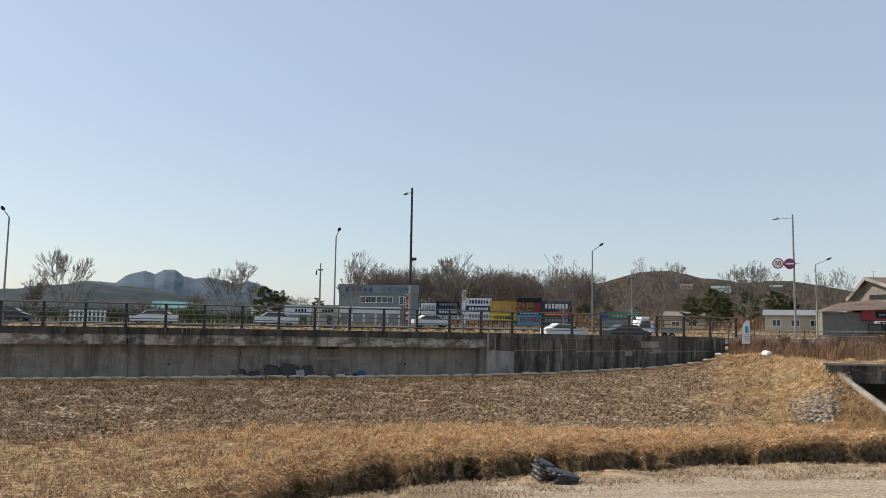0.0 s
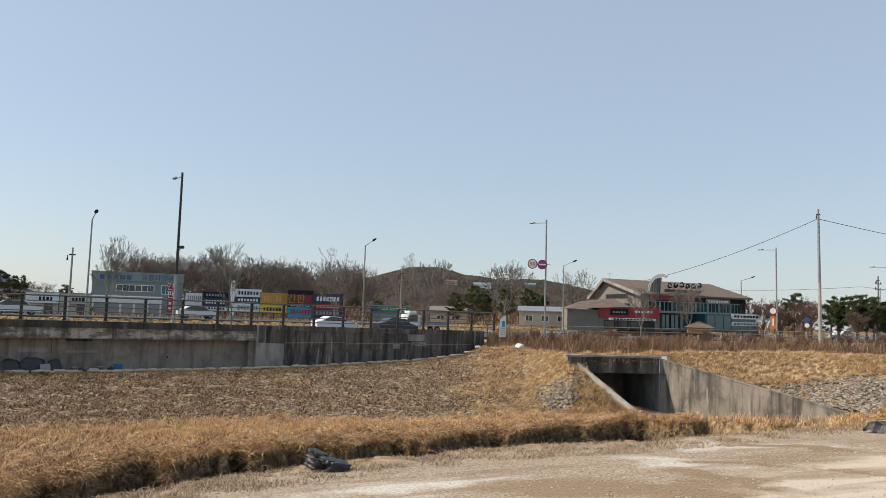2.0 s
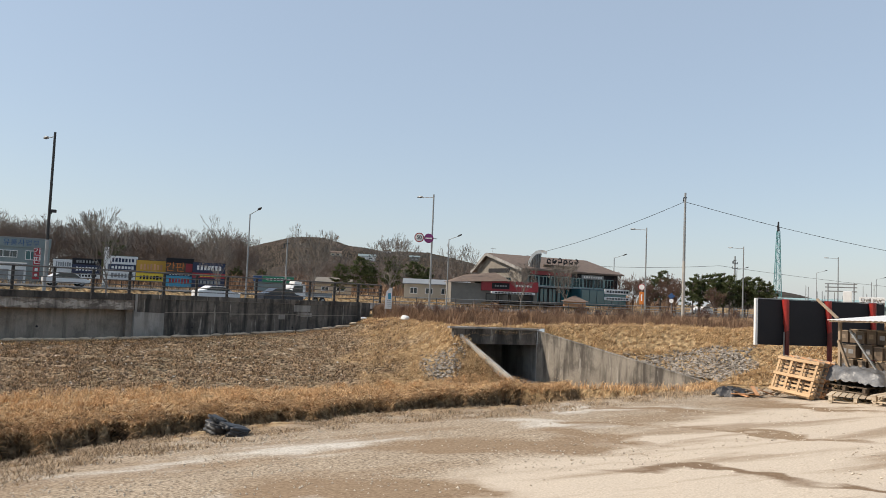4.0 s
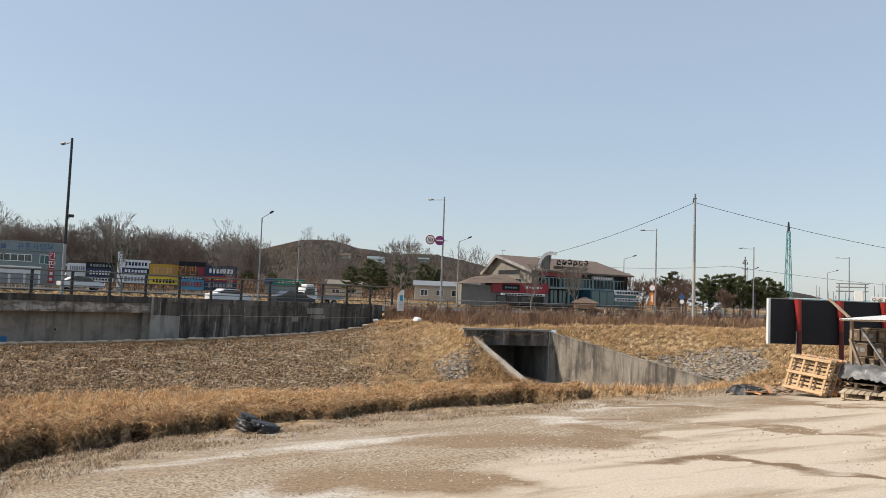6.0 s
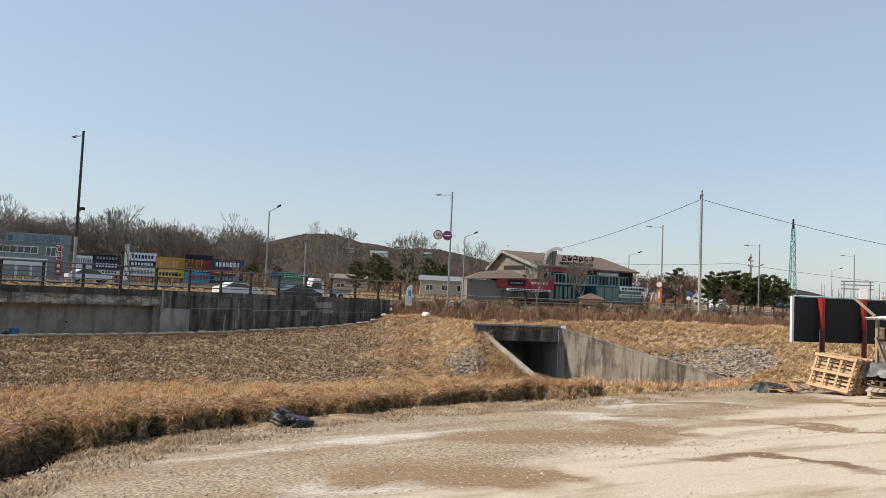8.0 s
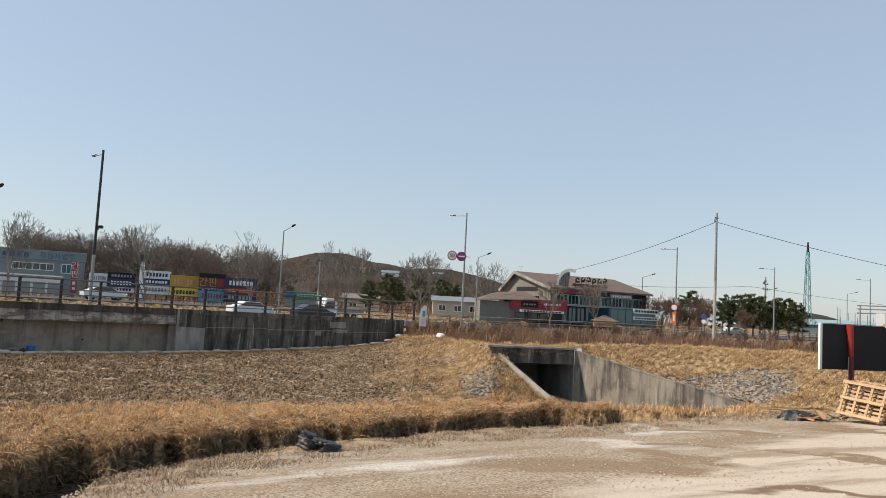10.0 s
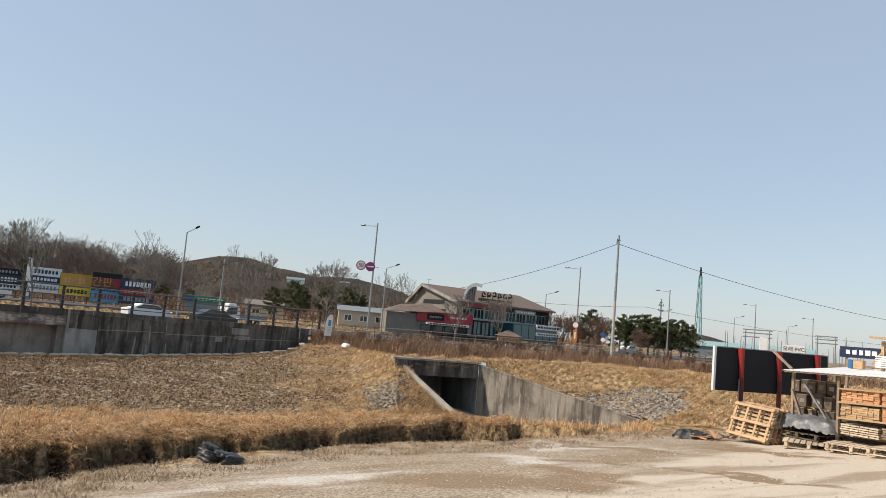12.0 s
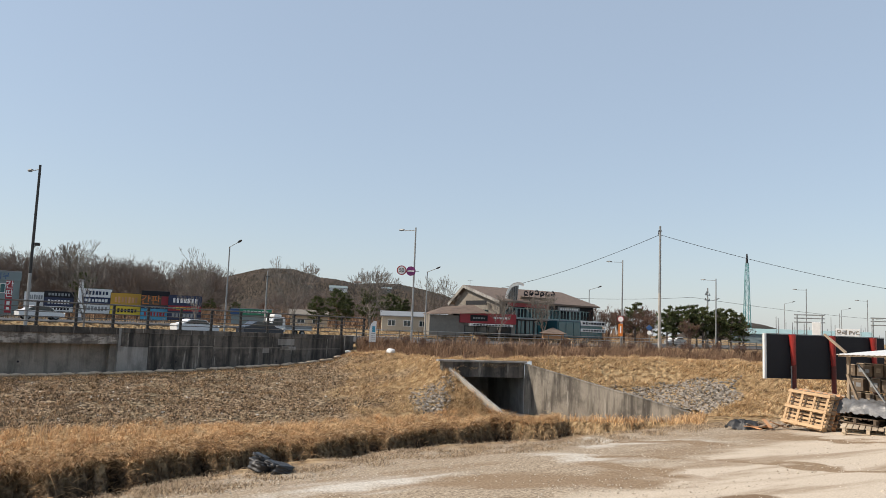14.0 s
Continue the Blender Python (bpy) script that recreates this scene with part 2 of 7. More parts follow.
def prism(pts, depth_vec, bm=None):
    """A closed polygon pushed along a vector."""
    bm = bm or bmesh.new()
    d = Vector(depth_vec)
    lo = [bm.verts.new(p) for p in pts]
    hi = [bm.verts.new(Vector(p) + d) for p in pts]
    n = len(pts)
    bm.faces.new(lo)
    bm.faces.new(hi[::-1])
    for i in range(n):
        bm.faces.new((lo[i], hi[i], hi[(i + 1) % n], lo[(i + 1) % n]))
    bmesh.ops.recalc_face_normals(bm, faces=bm.faces)
    return bm


def lettering(body, size, m, material, parent, name="lettering"):
    """Raised letters; m puts their centre, in the plane x right, z up, facing -y."""
    cu = bpy.data.curves.new(name, "FONT")
    cu.body, cu.size, cu.extrude, cu.align_x, cu.align_y = body, size, 0.012, "CENTER", "CENTER"
    tmp = bpy.data.objects.new(name, cu)
    me = bpy.data.meshes.new_from_object(tmp)
    bpy.data.objects.remove(tmp)
    me.transform(m @ Matrix.Rotation(radians(90), 4, "X"))
    me.materials.clear()
    me.materials.append(material)
    ob = new(name, me)
    ob.parent = parent
    return ob


def bars_row(c, width, height, count, material, parent, seed=0):
    """Unreadable writing as a row of plain bars on a panel that faces -y."""
    rng = random.Random(seed)
    step = width / count
    for i in range(count):
        part("writing", box((c[0] - width / 2 + step * (i + 0.5), c[1], c[2]), (step * rng.uniform(0.55, 0.8), 0.02, height * rng.uniform(0.75, 1))), material, parent)


# ---- plan: the road wall runs along WU from WA; WN points away over the road ----
WA, WB = Vector((-28.84, 45.93, 0)), Vector((19.18, 62.39, 0))
WU = (WB - WA).normalized()
WN = Vector((-WU.y, WU.x, 0))
W_TURN = math.degrees(math.atan2(WU.y, WU.x))
C0 = Vector((-1.7, 0.5, 0))


def wp(u, v, z=0.0):
    p = WA + WU * u + WN * v
    return (p.x, p.y, z)


def cap_z(u):
    """Top of the wall along the road."""
    return float(np.interp(u, [-60, 0, 16, 30.5, 41, 50, 60], [1.12, 1.06, 1.05, 0.96, 0.88, 0.83, 0.83]))


def polar(th, r, z=0.0):
    return (C0.x + r * math.sin(radians(th)), C0.y + r * math.cos(radians(th)), z)


ROAD_Z = 0.2


def yard_z(x, y):
    return np.minimum(0.2, 0.48 + 0.0425 * x - 0.085 * y)


def smooth(a, b, x):
    t = np.clip((x - a) / (b - a), 0, 1)
    return t * t * (3 - 2 * t)


def yard_edge(th):
    return np.interp(th, [-34, -12, -7.4, -3.5, 0.3, 5, 8.5, 13, 17, 20.4, 31, 37, 42, 60], [5.3, 7.6, 9.7, 11.7, 12.6, 13.7, 14.3, 15.1, 15.7, 16.6, 17.5, 19.4, 21.3, 22.5])


def gully_edge(th):
    bays = 0.5 * np.sin(th * 1.13 + 0.6) + 0.32 * np.sin(th * 2.9 + 2.0) * np.sin(th * 0.71) + 0.2 * np.sin(th * 6.7) * np.sin(th * 2.17 + 1)
    return bays + np.interp(th, [-34, -16, -5.6, 2.8, 14.5, 21, 24, 29, 42], [14, 22.5, 29.5, 32, 35.2, 38.5, 40.8, 44, 41])


def slope_foot(th):
    return np.interp(th, [-34, -13, 3, 14.5, 21, 24, 30, 42, 55], [36, 38.9, 39.2, 40, 42.5, 44.2, 46.6, 45, 44])


def foot_z(th):
    return np.interp(th, [-34, 24, 30, 42, 55], [-3.6, -3.45, -3.3, -2.5, -1.7])


def wall_r(th):
    s, c = np.sin(np.radians(th)), np.cos(np.radians(th))
    return ((WA.x - C0.x) * WN.x + (WA.y - C0.y) * WN.y) / np.maximum(s * WN.x + c * WN.y, 0.2)


def crest_r(th):
    return np.where(th < 17.5, wall_r(th) - 1.3, np.interp(th, [17.5, 20.6, 23, 24.5, 30, 39, 43, 55], [62.5, 57, 51.5, 48.6, 50.2, 51, 50, 48]))


def crest_z(th):
    return np.interp(th, [-34, -9, 1.9, 7.3, 13, 16.4, 17.6, 20.6, 24, 30, 34, 43, 55], [-2.05, -2.0, -1.93, -1.79, -1.48, -1.1, -0.5, -0.2, -0.3, -0.12, 0.2, 0.33, 0.45])


CHANNEL = ((18.75, 44.05), (24.0, 43.5), (29.05, 33.8), (26.0, 32.5), (20.9, 40.3))


def in_channel(x, y):
    """Whether a place lies between the wing walls of the culvert."""
    inside = np.ones(np.shape(x), bool)
    for (ax, ay), (bx, by) in zip(CHANNEL, CHANNEL[1:] + CHANNEL[:1]):
        inside &= (bx - ax) * (y - ay) - (by - ay) * (x - ax) <= 0
    return inside


def ground_z(x, y):
    x, y = np.asarray(x, float), np.asarray(y, float)
    dx, dy = x - C0.x, y - C0.y
    r, th = np.hypot(dx, dy), np.degrees(np.arctan2(dx, dy))
    v = (x - WA.x) * WN.x + (y - WA.y) * WN.y
    ry, rg, rf, rc = yard_edge(th), gully_edge(th), slope_foot(th), crest_r(th)
    zf, zc = foot_z(th), crest_z(th)
    zy = yard_z(x, y)
    low = -4.7 + 1.4 * smooth(31, 40, th)
    z = np.where(r < ry, zy, 0)
    k = (r - ry) / 5.0
    z = np.where((r >= ry) & (r < rg - 0.9), np.maximum(low, zy - 0.25 * np.clip((r - ry) / 0.3, 0, 1) - 4.4 * np.clip(k, 0, 1)), z)
    z = np.where((r >= rg - 0.9) & (r < rg), low + (zf - 0.05 - low) * smooth(0.62, 0.98, (r - rg + 0.9) / 0.9), z)
    z = np.where((r >= rg) & (r < rf), zf, z)
    kk = (r - rf) / np.maximum(rc - rf, 1)
    z = np.where((r >= rf) & (r < rc), zf + (zc - zf) * (0.88 * kk + 0.12 * smooth(0, 1, kk)), z)
    plain = ROAD_Z - 0.05 + 0.8 * smooth(26.6, 27.4, v)
    back = zc + (plain - zc) * smooth(0, 9, r - rc)
    z = np.where(r >= rc, np.where((th < 17.5) & (v < 1.5), zc - 0.12, np.where(th < 17.5, plain, back)), z)
    z = np.where(in_channel(x, y), -3.5, z)
    out = smooth(55, 75, np.abs(th - 12))
    z = z * (1 - out) + np.minimum(zy, 0.3) * out
    return z


def gz(x, y):
    return float(ground_z(x, y))


# ---- ground: one sheet to the horizon ----
def build_ground():
    th = np.concatenate([np.arange(-180, -40, 6.0), np.arange(-40, 62, 0.42), np.arange(62, 180, 6.0)])
    r = [0.0]
    while r[-1] < 4200:
        last = r[-1]
        r.append(last + (0.28 if last < 62 else 0.28 * (last / 62) ** 2.2))
    r = np.array(r[1:])
    T, R = np.meshgrid(th, r)
    X, Y = C0.x + R * np.sin(np.radians(T)), C0.y + R * np.cos(np.radians(T))
    Z = ground_z(X, Y)
    ry, rg, rf, rc = yard_edge(T), gully_edge(T), slope_foot(T), crest_r(T)
    jit = np.array([noise.noise((x * 0.35, y * 0.35, 0)) for x, y in zip(X.ravel(), Y.ravel())]).reshape(X.shape)
    fine = np.array([noise.noise((x * 1.3, y * 1.3, 7)) for x, y in zip(X.ravel(), Y.ravel())]).reshape(X.shape)
    yard = (1 - smooth(-0.7, 0.1, R - ry + jit * 0.9)) * np.ones_like(R)
    out = smooth(55, 75, np.abs(T - 12))
    yard = np.maximum(yard, out)
    slope = smooth(-0.8, 0.9, R - rf + jit * 1.6) * (1 - smooth(-1.6, -0.4, R - rc + jit * 0.6)) * (1 - smooth(16.5, 22, T + jit * 9))
    slope = np.maximum(slope, smooth(0.2, 0.8, R - ry) * (1 - smooth(-0.35, 0.0, R - rg)) * (T < 40))
    # mask for the shade painted on the gully bed and bank face
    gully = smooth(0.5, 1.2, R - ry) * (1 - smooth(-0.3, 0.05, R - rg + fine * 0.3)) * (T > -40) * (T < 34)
    rough = np.where(R < ry - 1, 0.02, np.where(R < rc + 4, 0.09, 0.03)) * (R < 110)
    Z = Z + (jit * 0.6 + fine * 0.6) * rough
    verts = np.stack([X.ravel(), Y.ravel(), Z.ravel()], 1)
    nt, nr = len(th), len(r)
    idx = np.arange(nt * nr).reshape(nr, nt)
    nxt = np.roll(idx, -1, axis=1)
    faces = np.stack([idx[:-1], nxt[:-1], nxt[1:], idx[1:]], -1).reshape(-1, 4)[:, ::-1]
    verts = np.vstack([verts, [[C0.x, C0.y, gz(C0.x, C0.y + 0.01)]]])
    # leave the culvert's mouth open
    cx, cy = verts[faces][:, :, 0].mean(1), verts[faces][:, :, 1].mean(1)
    zs = verts[faces][:, :, 2]
    mouth = (np.ptp(zs, axis=1) > 1.0) & (cx > 18.3) & (cx < 24.0) & (np.abs(cy - (44.05 - 0.11 * (cx - 18.75))) < 0.55)
    faces = faces[~mouth]
    fan = [(len(verts) - 1, int(idx[0, i]), int(nxt[0, i])) for i in range(nt)]
    me = bpy.data.meshes.new("ground")
    me.from_pydata(verts.tolist(), [], faces.tolist() + fan)
    for name, a in (("yard", yard), ("slope", slope), ("gully", gully)):
        at = me.attributes.new(name, "FLOAT", "POINT")
        at.data.foreach_set("value", np.concatenate([a.ravel(), [1.0 if name == "yard" else 0.0]]).astype(np.float32))
    me.polygons.foreach_set("use_smooth", [True] * len(me.polygons))
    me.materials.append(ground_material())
    return tagged(new("ground", me), "gravel yard, grassy gully and bare earth bank", "ground", kind="structure")


def ground_material():
    m = bpy.data.materials.new("gravel, bare earth and straw")
    m.use_nodes = True
    n, l = m.node_tree.nodes, m.node_tree.links
    p = n["Principled BSDF"]
    p.inputs["Roughness"].default_value = 0.95
    p.inputs["Specular IOR Level"].default_value = 0.15
    geo = n.new("ShaderNodeNewGeometry")

    def nz(scale, detail=4, stretch=(1, 1, 1), turn=0.0):
        mp, t = n.new("ShaderNodeMapping"), n.new("ShaderNodeTexNoise")
        mp.inputs["Scale"].default_value, mp.inputs["Rotation"].default_value = stretch, (0, 0, turn)
        t.inputs["Scale"].default_value, t.inputs["Detail"].default_value, t.inputs["Roughness"].default_value = scale, detail, 0.57 if detail > 6 else 0.5
        l.new(geo.outputs["Position"], mp.inputs[0])
        l.new(mp.outputs[0], t.inputs["Vector"])
        return t.outputs[0]

    def ranged(x, a, b):
        r = n.new("ShaderNodeMapRange")
        r.inputs[1].default_value, r.inputs[2].default_value = a, b
        l.new(x, r.inputs[0])
        return r.outputs[0]

    def mixed(f, a, b):
        c = n.new("ShaderNodeMix")
        c.data_type = "RGBA"
        l.new(f, c.inputs[0])
        for s, i in ((a, 6), (b, 7)):
            if isinstance(s, tuple):
                c.inputs[i].default_value = s
            else:
                l.new(s, c.inputs[i])
        return c.outputs[2]

    def attr(name):
        a = n.new("ShaderNodeAttribute")
        a.attribute_name = name
        return a.outputs["Fac"]

    # yard: grey gravel, sandy wheel tracks and damp streaks along the tracks
    grit = ranged(nz(26, 7), 0.36, 0.64)
    gravel = mixed(grit, (0.17, 0.126, 0.085, 1), (0.51, 0.415, 0.305, 1))
    sand = mixed(ranged(nz(45, 2), 0.3, 0.7), (0.475, 0.395, 0.302, 1), (0.62, 0.53, 0.425, 1))
    # wavering of all edges on the yard
    wob, off, warped = n.new("ShaderNodeTexNoise"), n.new("ShaderNodeVectorMath"), n.new("ShaderNodeVectorMath")
    wob.inputs["Scale"].default_value, wob.inputs["Detail"].default_value = 0.9, 6
    l.new(geo.outputs["Position"], wob.inputs["Vector"])
    off.operation, warped.operation = "SUBTRACT", "MULTIPLY_ADD"
    l.new(wob.outputs["Color"], off.inputs[0])
    off.inputs[1].default_value = (0.5, 0.5, 0.5)
    l.new(off.outputs[0], warped.inputs[0])
    warped.inputs[1].default_value = (2.6, 2.6, 0)
    l.new(geo.outputs["Position"], warped.inputs[2])

    def stain(spots, soft=0.55):
        """Soft patches: centre x, y, half length, half width, turn."""
        total = None
        for x, y, a, b, turn in spots:
            mp, ln, mr = n.new("ShaderNodeMapping"), n.new("ShaderNodeVectorMath"), n.new("ShaderNodeMapRange")
            mp.vector_type, ln.operation = "TEXTURE", "LENGTH"
            mp.inputs["Location"].default_value, mp.inputs["Rotation"].default_value, mp.inputs["Scale"].default_value = (x, y, 0), (0, 0, radians(turn)), (a, b, 1000)
            l.new(warped.outputs[0], mp.inputs[0])
            l.new(mp.outputs[0], ln.inputs[0])
            mr.inputs[1].default_value, mr.inputs[2].default_value = 1.0 + soft * 0.5, 1.0 - soft * 0.5
            l.new(ln.outputs["Value"], mr.inputs[0])
            if total is None:
                total = mr.outputs[0]
            else:
                mx = n.new("ShaderNodeMath")
                mx.operation = "MAXIMUM"
                l.new(total, mx.inputs[0])
                l.new(mr.outputs[0], mx.inputs[1])
                total = mx.outputs[0]
        return total

    # sandy ground beyond a line across the yard, gravel on the gully side
    line = n.new("ShaderNodeVectorMath")
    line.operation = "DOT_PRODUCT"
    l.new(warped.outputs[0], line.inputs[0])
    line.inputs[1].default_value = (0.42, -0.91, 0)
    yard = mixed(ranged(line.outputs["Value"], -7.2, -6.3), gravel, sand)
    pale = mixed(grit, (0.40, 0.36, 0.305, 1), (0.66, 0.61, 0.53, 1))
    yard = mixed(stain(((1.8, 11.9, 1.2, 0.55, 2), (5.8, 12.3, 1.1, 0.5, -80), (0.5, 8.2, 0.7, 0.4, -22), (8.0, 14.0, 1.6, 0.5, -40), (-0.6, 11.2, 1.0, 0.35, 20)), 0.9), yard, pale)
    track = ranged(nz(0.6, 9, (0.45, 1.9, 1), radians(24)), 0.5, 0.62)
    wet = mixed(grit, (0.20, 0.136, 0.084, 1), (0.325, 0.236, 0.152, 1))
    faint = n.new("ShaderNodeMath")
    faint.operation = "MULTIPLY"
    l.new(track, faint.inputs[0])
    faint.inputs[1].default_value = 0.7
    yard = mixed(faint.outputs[0], yard, wet)
    yard = mixed(stain(((3.9, 10.5, 1.7, 0.75, -28), (5.5, 10.3, 1.2, 0.4, -85), (1.4, 8.4, 1.3, 0.8, -45), (2.2, 7.9, 0.55, 0.3, -67), (7.5, 9.3, 1.4, 0.22, -85), (10.8, 11.8, 1.4, 0.35, -90), (8.6, 13.2, 1.6, 0.35, -72), (6.6, 11.6, 1.0, 0.25, -60))), yard, wet)
    puddle = mixed(ranged(nz(30, 3), 0.3, 0.7), (0.17, 0.112, 0.068, 1), (0.24, 0.165, 0.105, 1))
    yard = mixed(stain(((4.8, 7.05, 1.15, 0.2, -58), (5.6, 5.7, 0.6, 0.14, -60)), 0.7), yard, puddle)
    # bank: dark earth under a coarse mat
    earth = mixed(ranged(nz(4.6, 6), 0.41, 0.59), (0.075, 0.05, 0.031, 1), (0.52, 0.38, 0.245, 1))
    earth = mixed(ranged(nz(0.16, 4), 0.42, 0.6), earth, mixed(ranged(nz(4.6, 6), 0.41, 0.59), (0.07, 0.05, 0.03, 1), (0.43, 0.335, 0.215, 1)))
    straw = mixed(ranged(nz(3.0, 5), 0.35, 0.65), (0.19, 0.11, 0.052, 1), (0.54, 0.385, 0.21, 1))
    base = mixed(attr("slope"), straw, earth)
    # near-black tone that paints the gully's shade into the ground colour
    shaded_soil = mixed(ranged(nz(6.0, 6), 0.4, 0.62), (0.02, 0.014, 0.009, 1), (0.12, 0.08, 0.048, 1))
    base = mixed(attr("gully"), base, shaded_soil)
    base = mixed(attr("yard"), base, yard)
    l.new(base, p.inputs["Base Color"])
    bp, bp2 = n.new("ShaderNodeBump"), n.new("ShaderNodeBump")
    bp.inputs["Strength"].default_value, bp.inputs["Distance"].default_value = 0.6, 0.014
    bp2.inputs["Strength"].default_value, bp2.inputs["Distance"].default_value = 0.6, 0.65
    l.new(nz(40, 4), bp.inputs["Height"])
    l.new(nz(4.0, 6), bp2.inputs["Height"])
    inv = n.new("ShaderNodeMath")
    inv.operation = "SUBTRACT"
    inv.inputs[0].default_value = 0.95
    l.new(attr("yard"), inv.inputs[1])
    l.new(inv.outputs[0], bp2.inputs["Strength"])
    l.new(bp.outputs[0], bp2.inputs["Normal"])
    l.new(bp2.outputs[0], p.inputs["Normal"])
    return m


build_ground()


# ---- road behind the wall ----
def strip(name, u0, u1, v0, v1, z, thick, material, label, category):
    bm = bmesh.new()
    box(wp((u0 + u1) / 2, (v0 + v1) / 2, z - thick / 2), (u1 - u0, v1 - v0, thick), turn=W_TURN, bm=bm)
    return tagged(mesh_ob(name, bm, material), label, category, kind="structure")


strip("road", -220, 420, 3.2, 23.0, ROAD_Z + 0.05, 0.25, M["asphalt"], "wide grey asphalt road on the embankment", "road")
strip("pavement", -220, 46, 0.55, 2.9, ROAD_Z + 0.12, 0.3, M["concrete_pale"], "pale concrete footway behind the railing", "pavement")
strip("pavement", -220, 420, 23.2, 26.5, ROAD_Z + 0.17, 0.3, M["concrete_pale"], "pale concrete footway across the road", "pavement")

strip("pavement", -120, 60, 27.5, 62, ROAD_Z + 0.80, 0.2, M["asphalt"], "grey asphalt parking ground before the shops", "pavement")


# ---- retaining wall and bridge edge ----
def wall_panel(name, u0, u1, v, thick, zb, zt, material, parent, label=""):
    """A slab along the wall line; zb and zt are (left, right) heights."""
    pts = [wp(u0, v, zb[0]), wp(u1, v, zb[1]), wp(u1, v, zt[1]), wp(u0, v, zt[0])]
    return part(name, prism(pts, WN * thick), material, parent, label)


def build_wall():
    w = tagged(new("wall_south"), "weathered concrete bridge edge and retaining wall", "wall", kind="structure")
    # abutment face under the deck, in cast bays
    bays = [-40, -31, -22, -13, -4, 7.1, 18, 30.45]
    for a, b in zip(bays, bays[1:]):
        wall_panel("wall_bay", a + 0.012, b - 0.012, 0.75, 0.4, (-2.6, -2.6), (cap_z(a) - 0.9, cap_z(b) - 0.9), M["concrete"], w)
    # deck edge beam, overhanging, in lengths with open joints
    for a, b in ((-40, -17.5), (-17.5, 7.1), (7.1, 30.45)):
        wall_panel("deck_edge", a + 0.03, b - 0.03, 0.0, 0.5, (cap_z(a) - 1.06, cap_z(b) - 1.06), (cap_z(a) - 0.42, cap_z(b) - 0.42), M["concrete_deck"], w, "stained concrete deck edge")
        wall_panel("kerb", a + 0.02, b - 0.02, -0.05, 0.5, (cap_z(a) - 0.415, cap_z(b) - 0.415), (cap_z(a), cap_z(b)), M["concrete_black"], w, "blackened concrete kerb")
    # formwork joints on the lower wall
    for k in range(24):
        u = -24 + k * 1.62
        wall_panel("form_joint", u, u + 0.018, 0.745, 0.02, (-2.4, -2.4), (cap_z(u) - 1.1, cap_z(u) - 1.1), M["concrete_deck"], w)
    for dz in (1.75, 2.55):
        wall_panel("form_joint", -24, 14, 0.744, 0.02, (cap_z(-24) - dz, cap_z(14) - dz), (cap_z(-24) - dz + 0.018, cap_z(14) - dz + 0.018), M["concrete_deck"], w)
    # soffit in dark concrete: the shade under the deck is in its colour
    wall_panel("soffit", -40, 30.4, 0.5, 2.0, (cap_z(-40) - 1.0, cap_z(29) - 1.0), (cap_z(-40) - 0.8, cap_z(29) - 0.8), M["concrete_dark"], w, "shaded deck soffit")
    for a, b in ((32.52, 37.2), (37.22, 42.8), (42.82, 48.5)):
        wall_panel("cast_line", a, b, 0.012, 0.02, (cap_z(a) - 1.22, cap_z(b) - 1.12), (cap_z(a) - 1.16, cap_z(b) - 1.06), M["concrete"], w)
    # full-height blackened wall to the end, with a rounded return
    wall_panel("joint_strip", 30.46, 30.62, -0.03, 0.4, (-2.6, -2.6), (cap_z(29.3), cap_z(29.5)), M["concrete_pale"], w, "pale vertical joint cover")
    wall_panel("wall_bay", 30.63, 32.5, 0.03, 0.45, (-2.6, -2.6), (cap_z(29.5) - 1.2, cap_z(31.6) - 1.25), M["concrete_pale"], w, "paler patch of concrete")
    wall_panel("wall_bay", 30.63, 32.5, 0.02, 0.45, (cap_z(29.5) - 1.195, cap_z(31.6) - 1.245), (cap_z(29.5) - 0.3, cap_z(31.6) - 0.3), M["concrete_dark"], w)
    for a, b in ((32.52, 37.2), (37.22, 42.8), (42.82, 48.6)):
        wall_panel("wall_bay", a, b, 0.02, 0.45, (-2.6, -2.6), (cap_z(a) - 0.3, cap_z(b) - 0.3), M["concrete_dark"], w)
    bm = bmesh.new()
    pts = [wp(48.6, 0.02)]
    for k in range(7):
        a = radians(15 * k)
        pts.append(wp(48.62 + 1.5 * math.sin(a), 0.02 + 1.5 * (1 - math.cos(a))))
    for p, q in zip(pts, pts[1:]):
        zt = cap_z(49) - 0.02
        vs = [bm.verts.new(x) for x in ((p[0], p[1], -2.4), (q[0], q[1], -2.4), (q[0], q[1], zt), (p[0], p[1], zt))]
        bm.faces.new(vs)
    bmesh.ops.remove_doubles(bm, verts=bm.verts, dist=0.001)
    bmesh.ops.solidify(bm, geom=bm.faces[:], thickness=-0.35)
    part("wall_return", bm, M["concrete_dark"], w, "rounded blackened wall end")
    wall_panel("coping", 30.64, 49.0, -0.04, 0.55, (cap_z(29.5) - 0.295, cap_z(48) - 0.295), (cap_z(29.5), cap_z(48)), M["concrete_dark"], w)
    part("wall_return", prism([wp(30.05, 0.3, -2.6), wp(30.45, 0.3, -2.6), wp(30.45, 0.3, cap_z(29) - 0.5), wp(30.05, 0.3, cap_z(29) - 0.5)], WN * 0.9), M["concrete"], w)
    # patched and cast marks
    rng = random.Random(5)
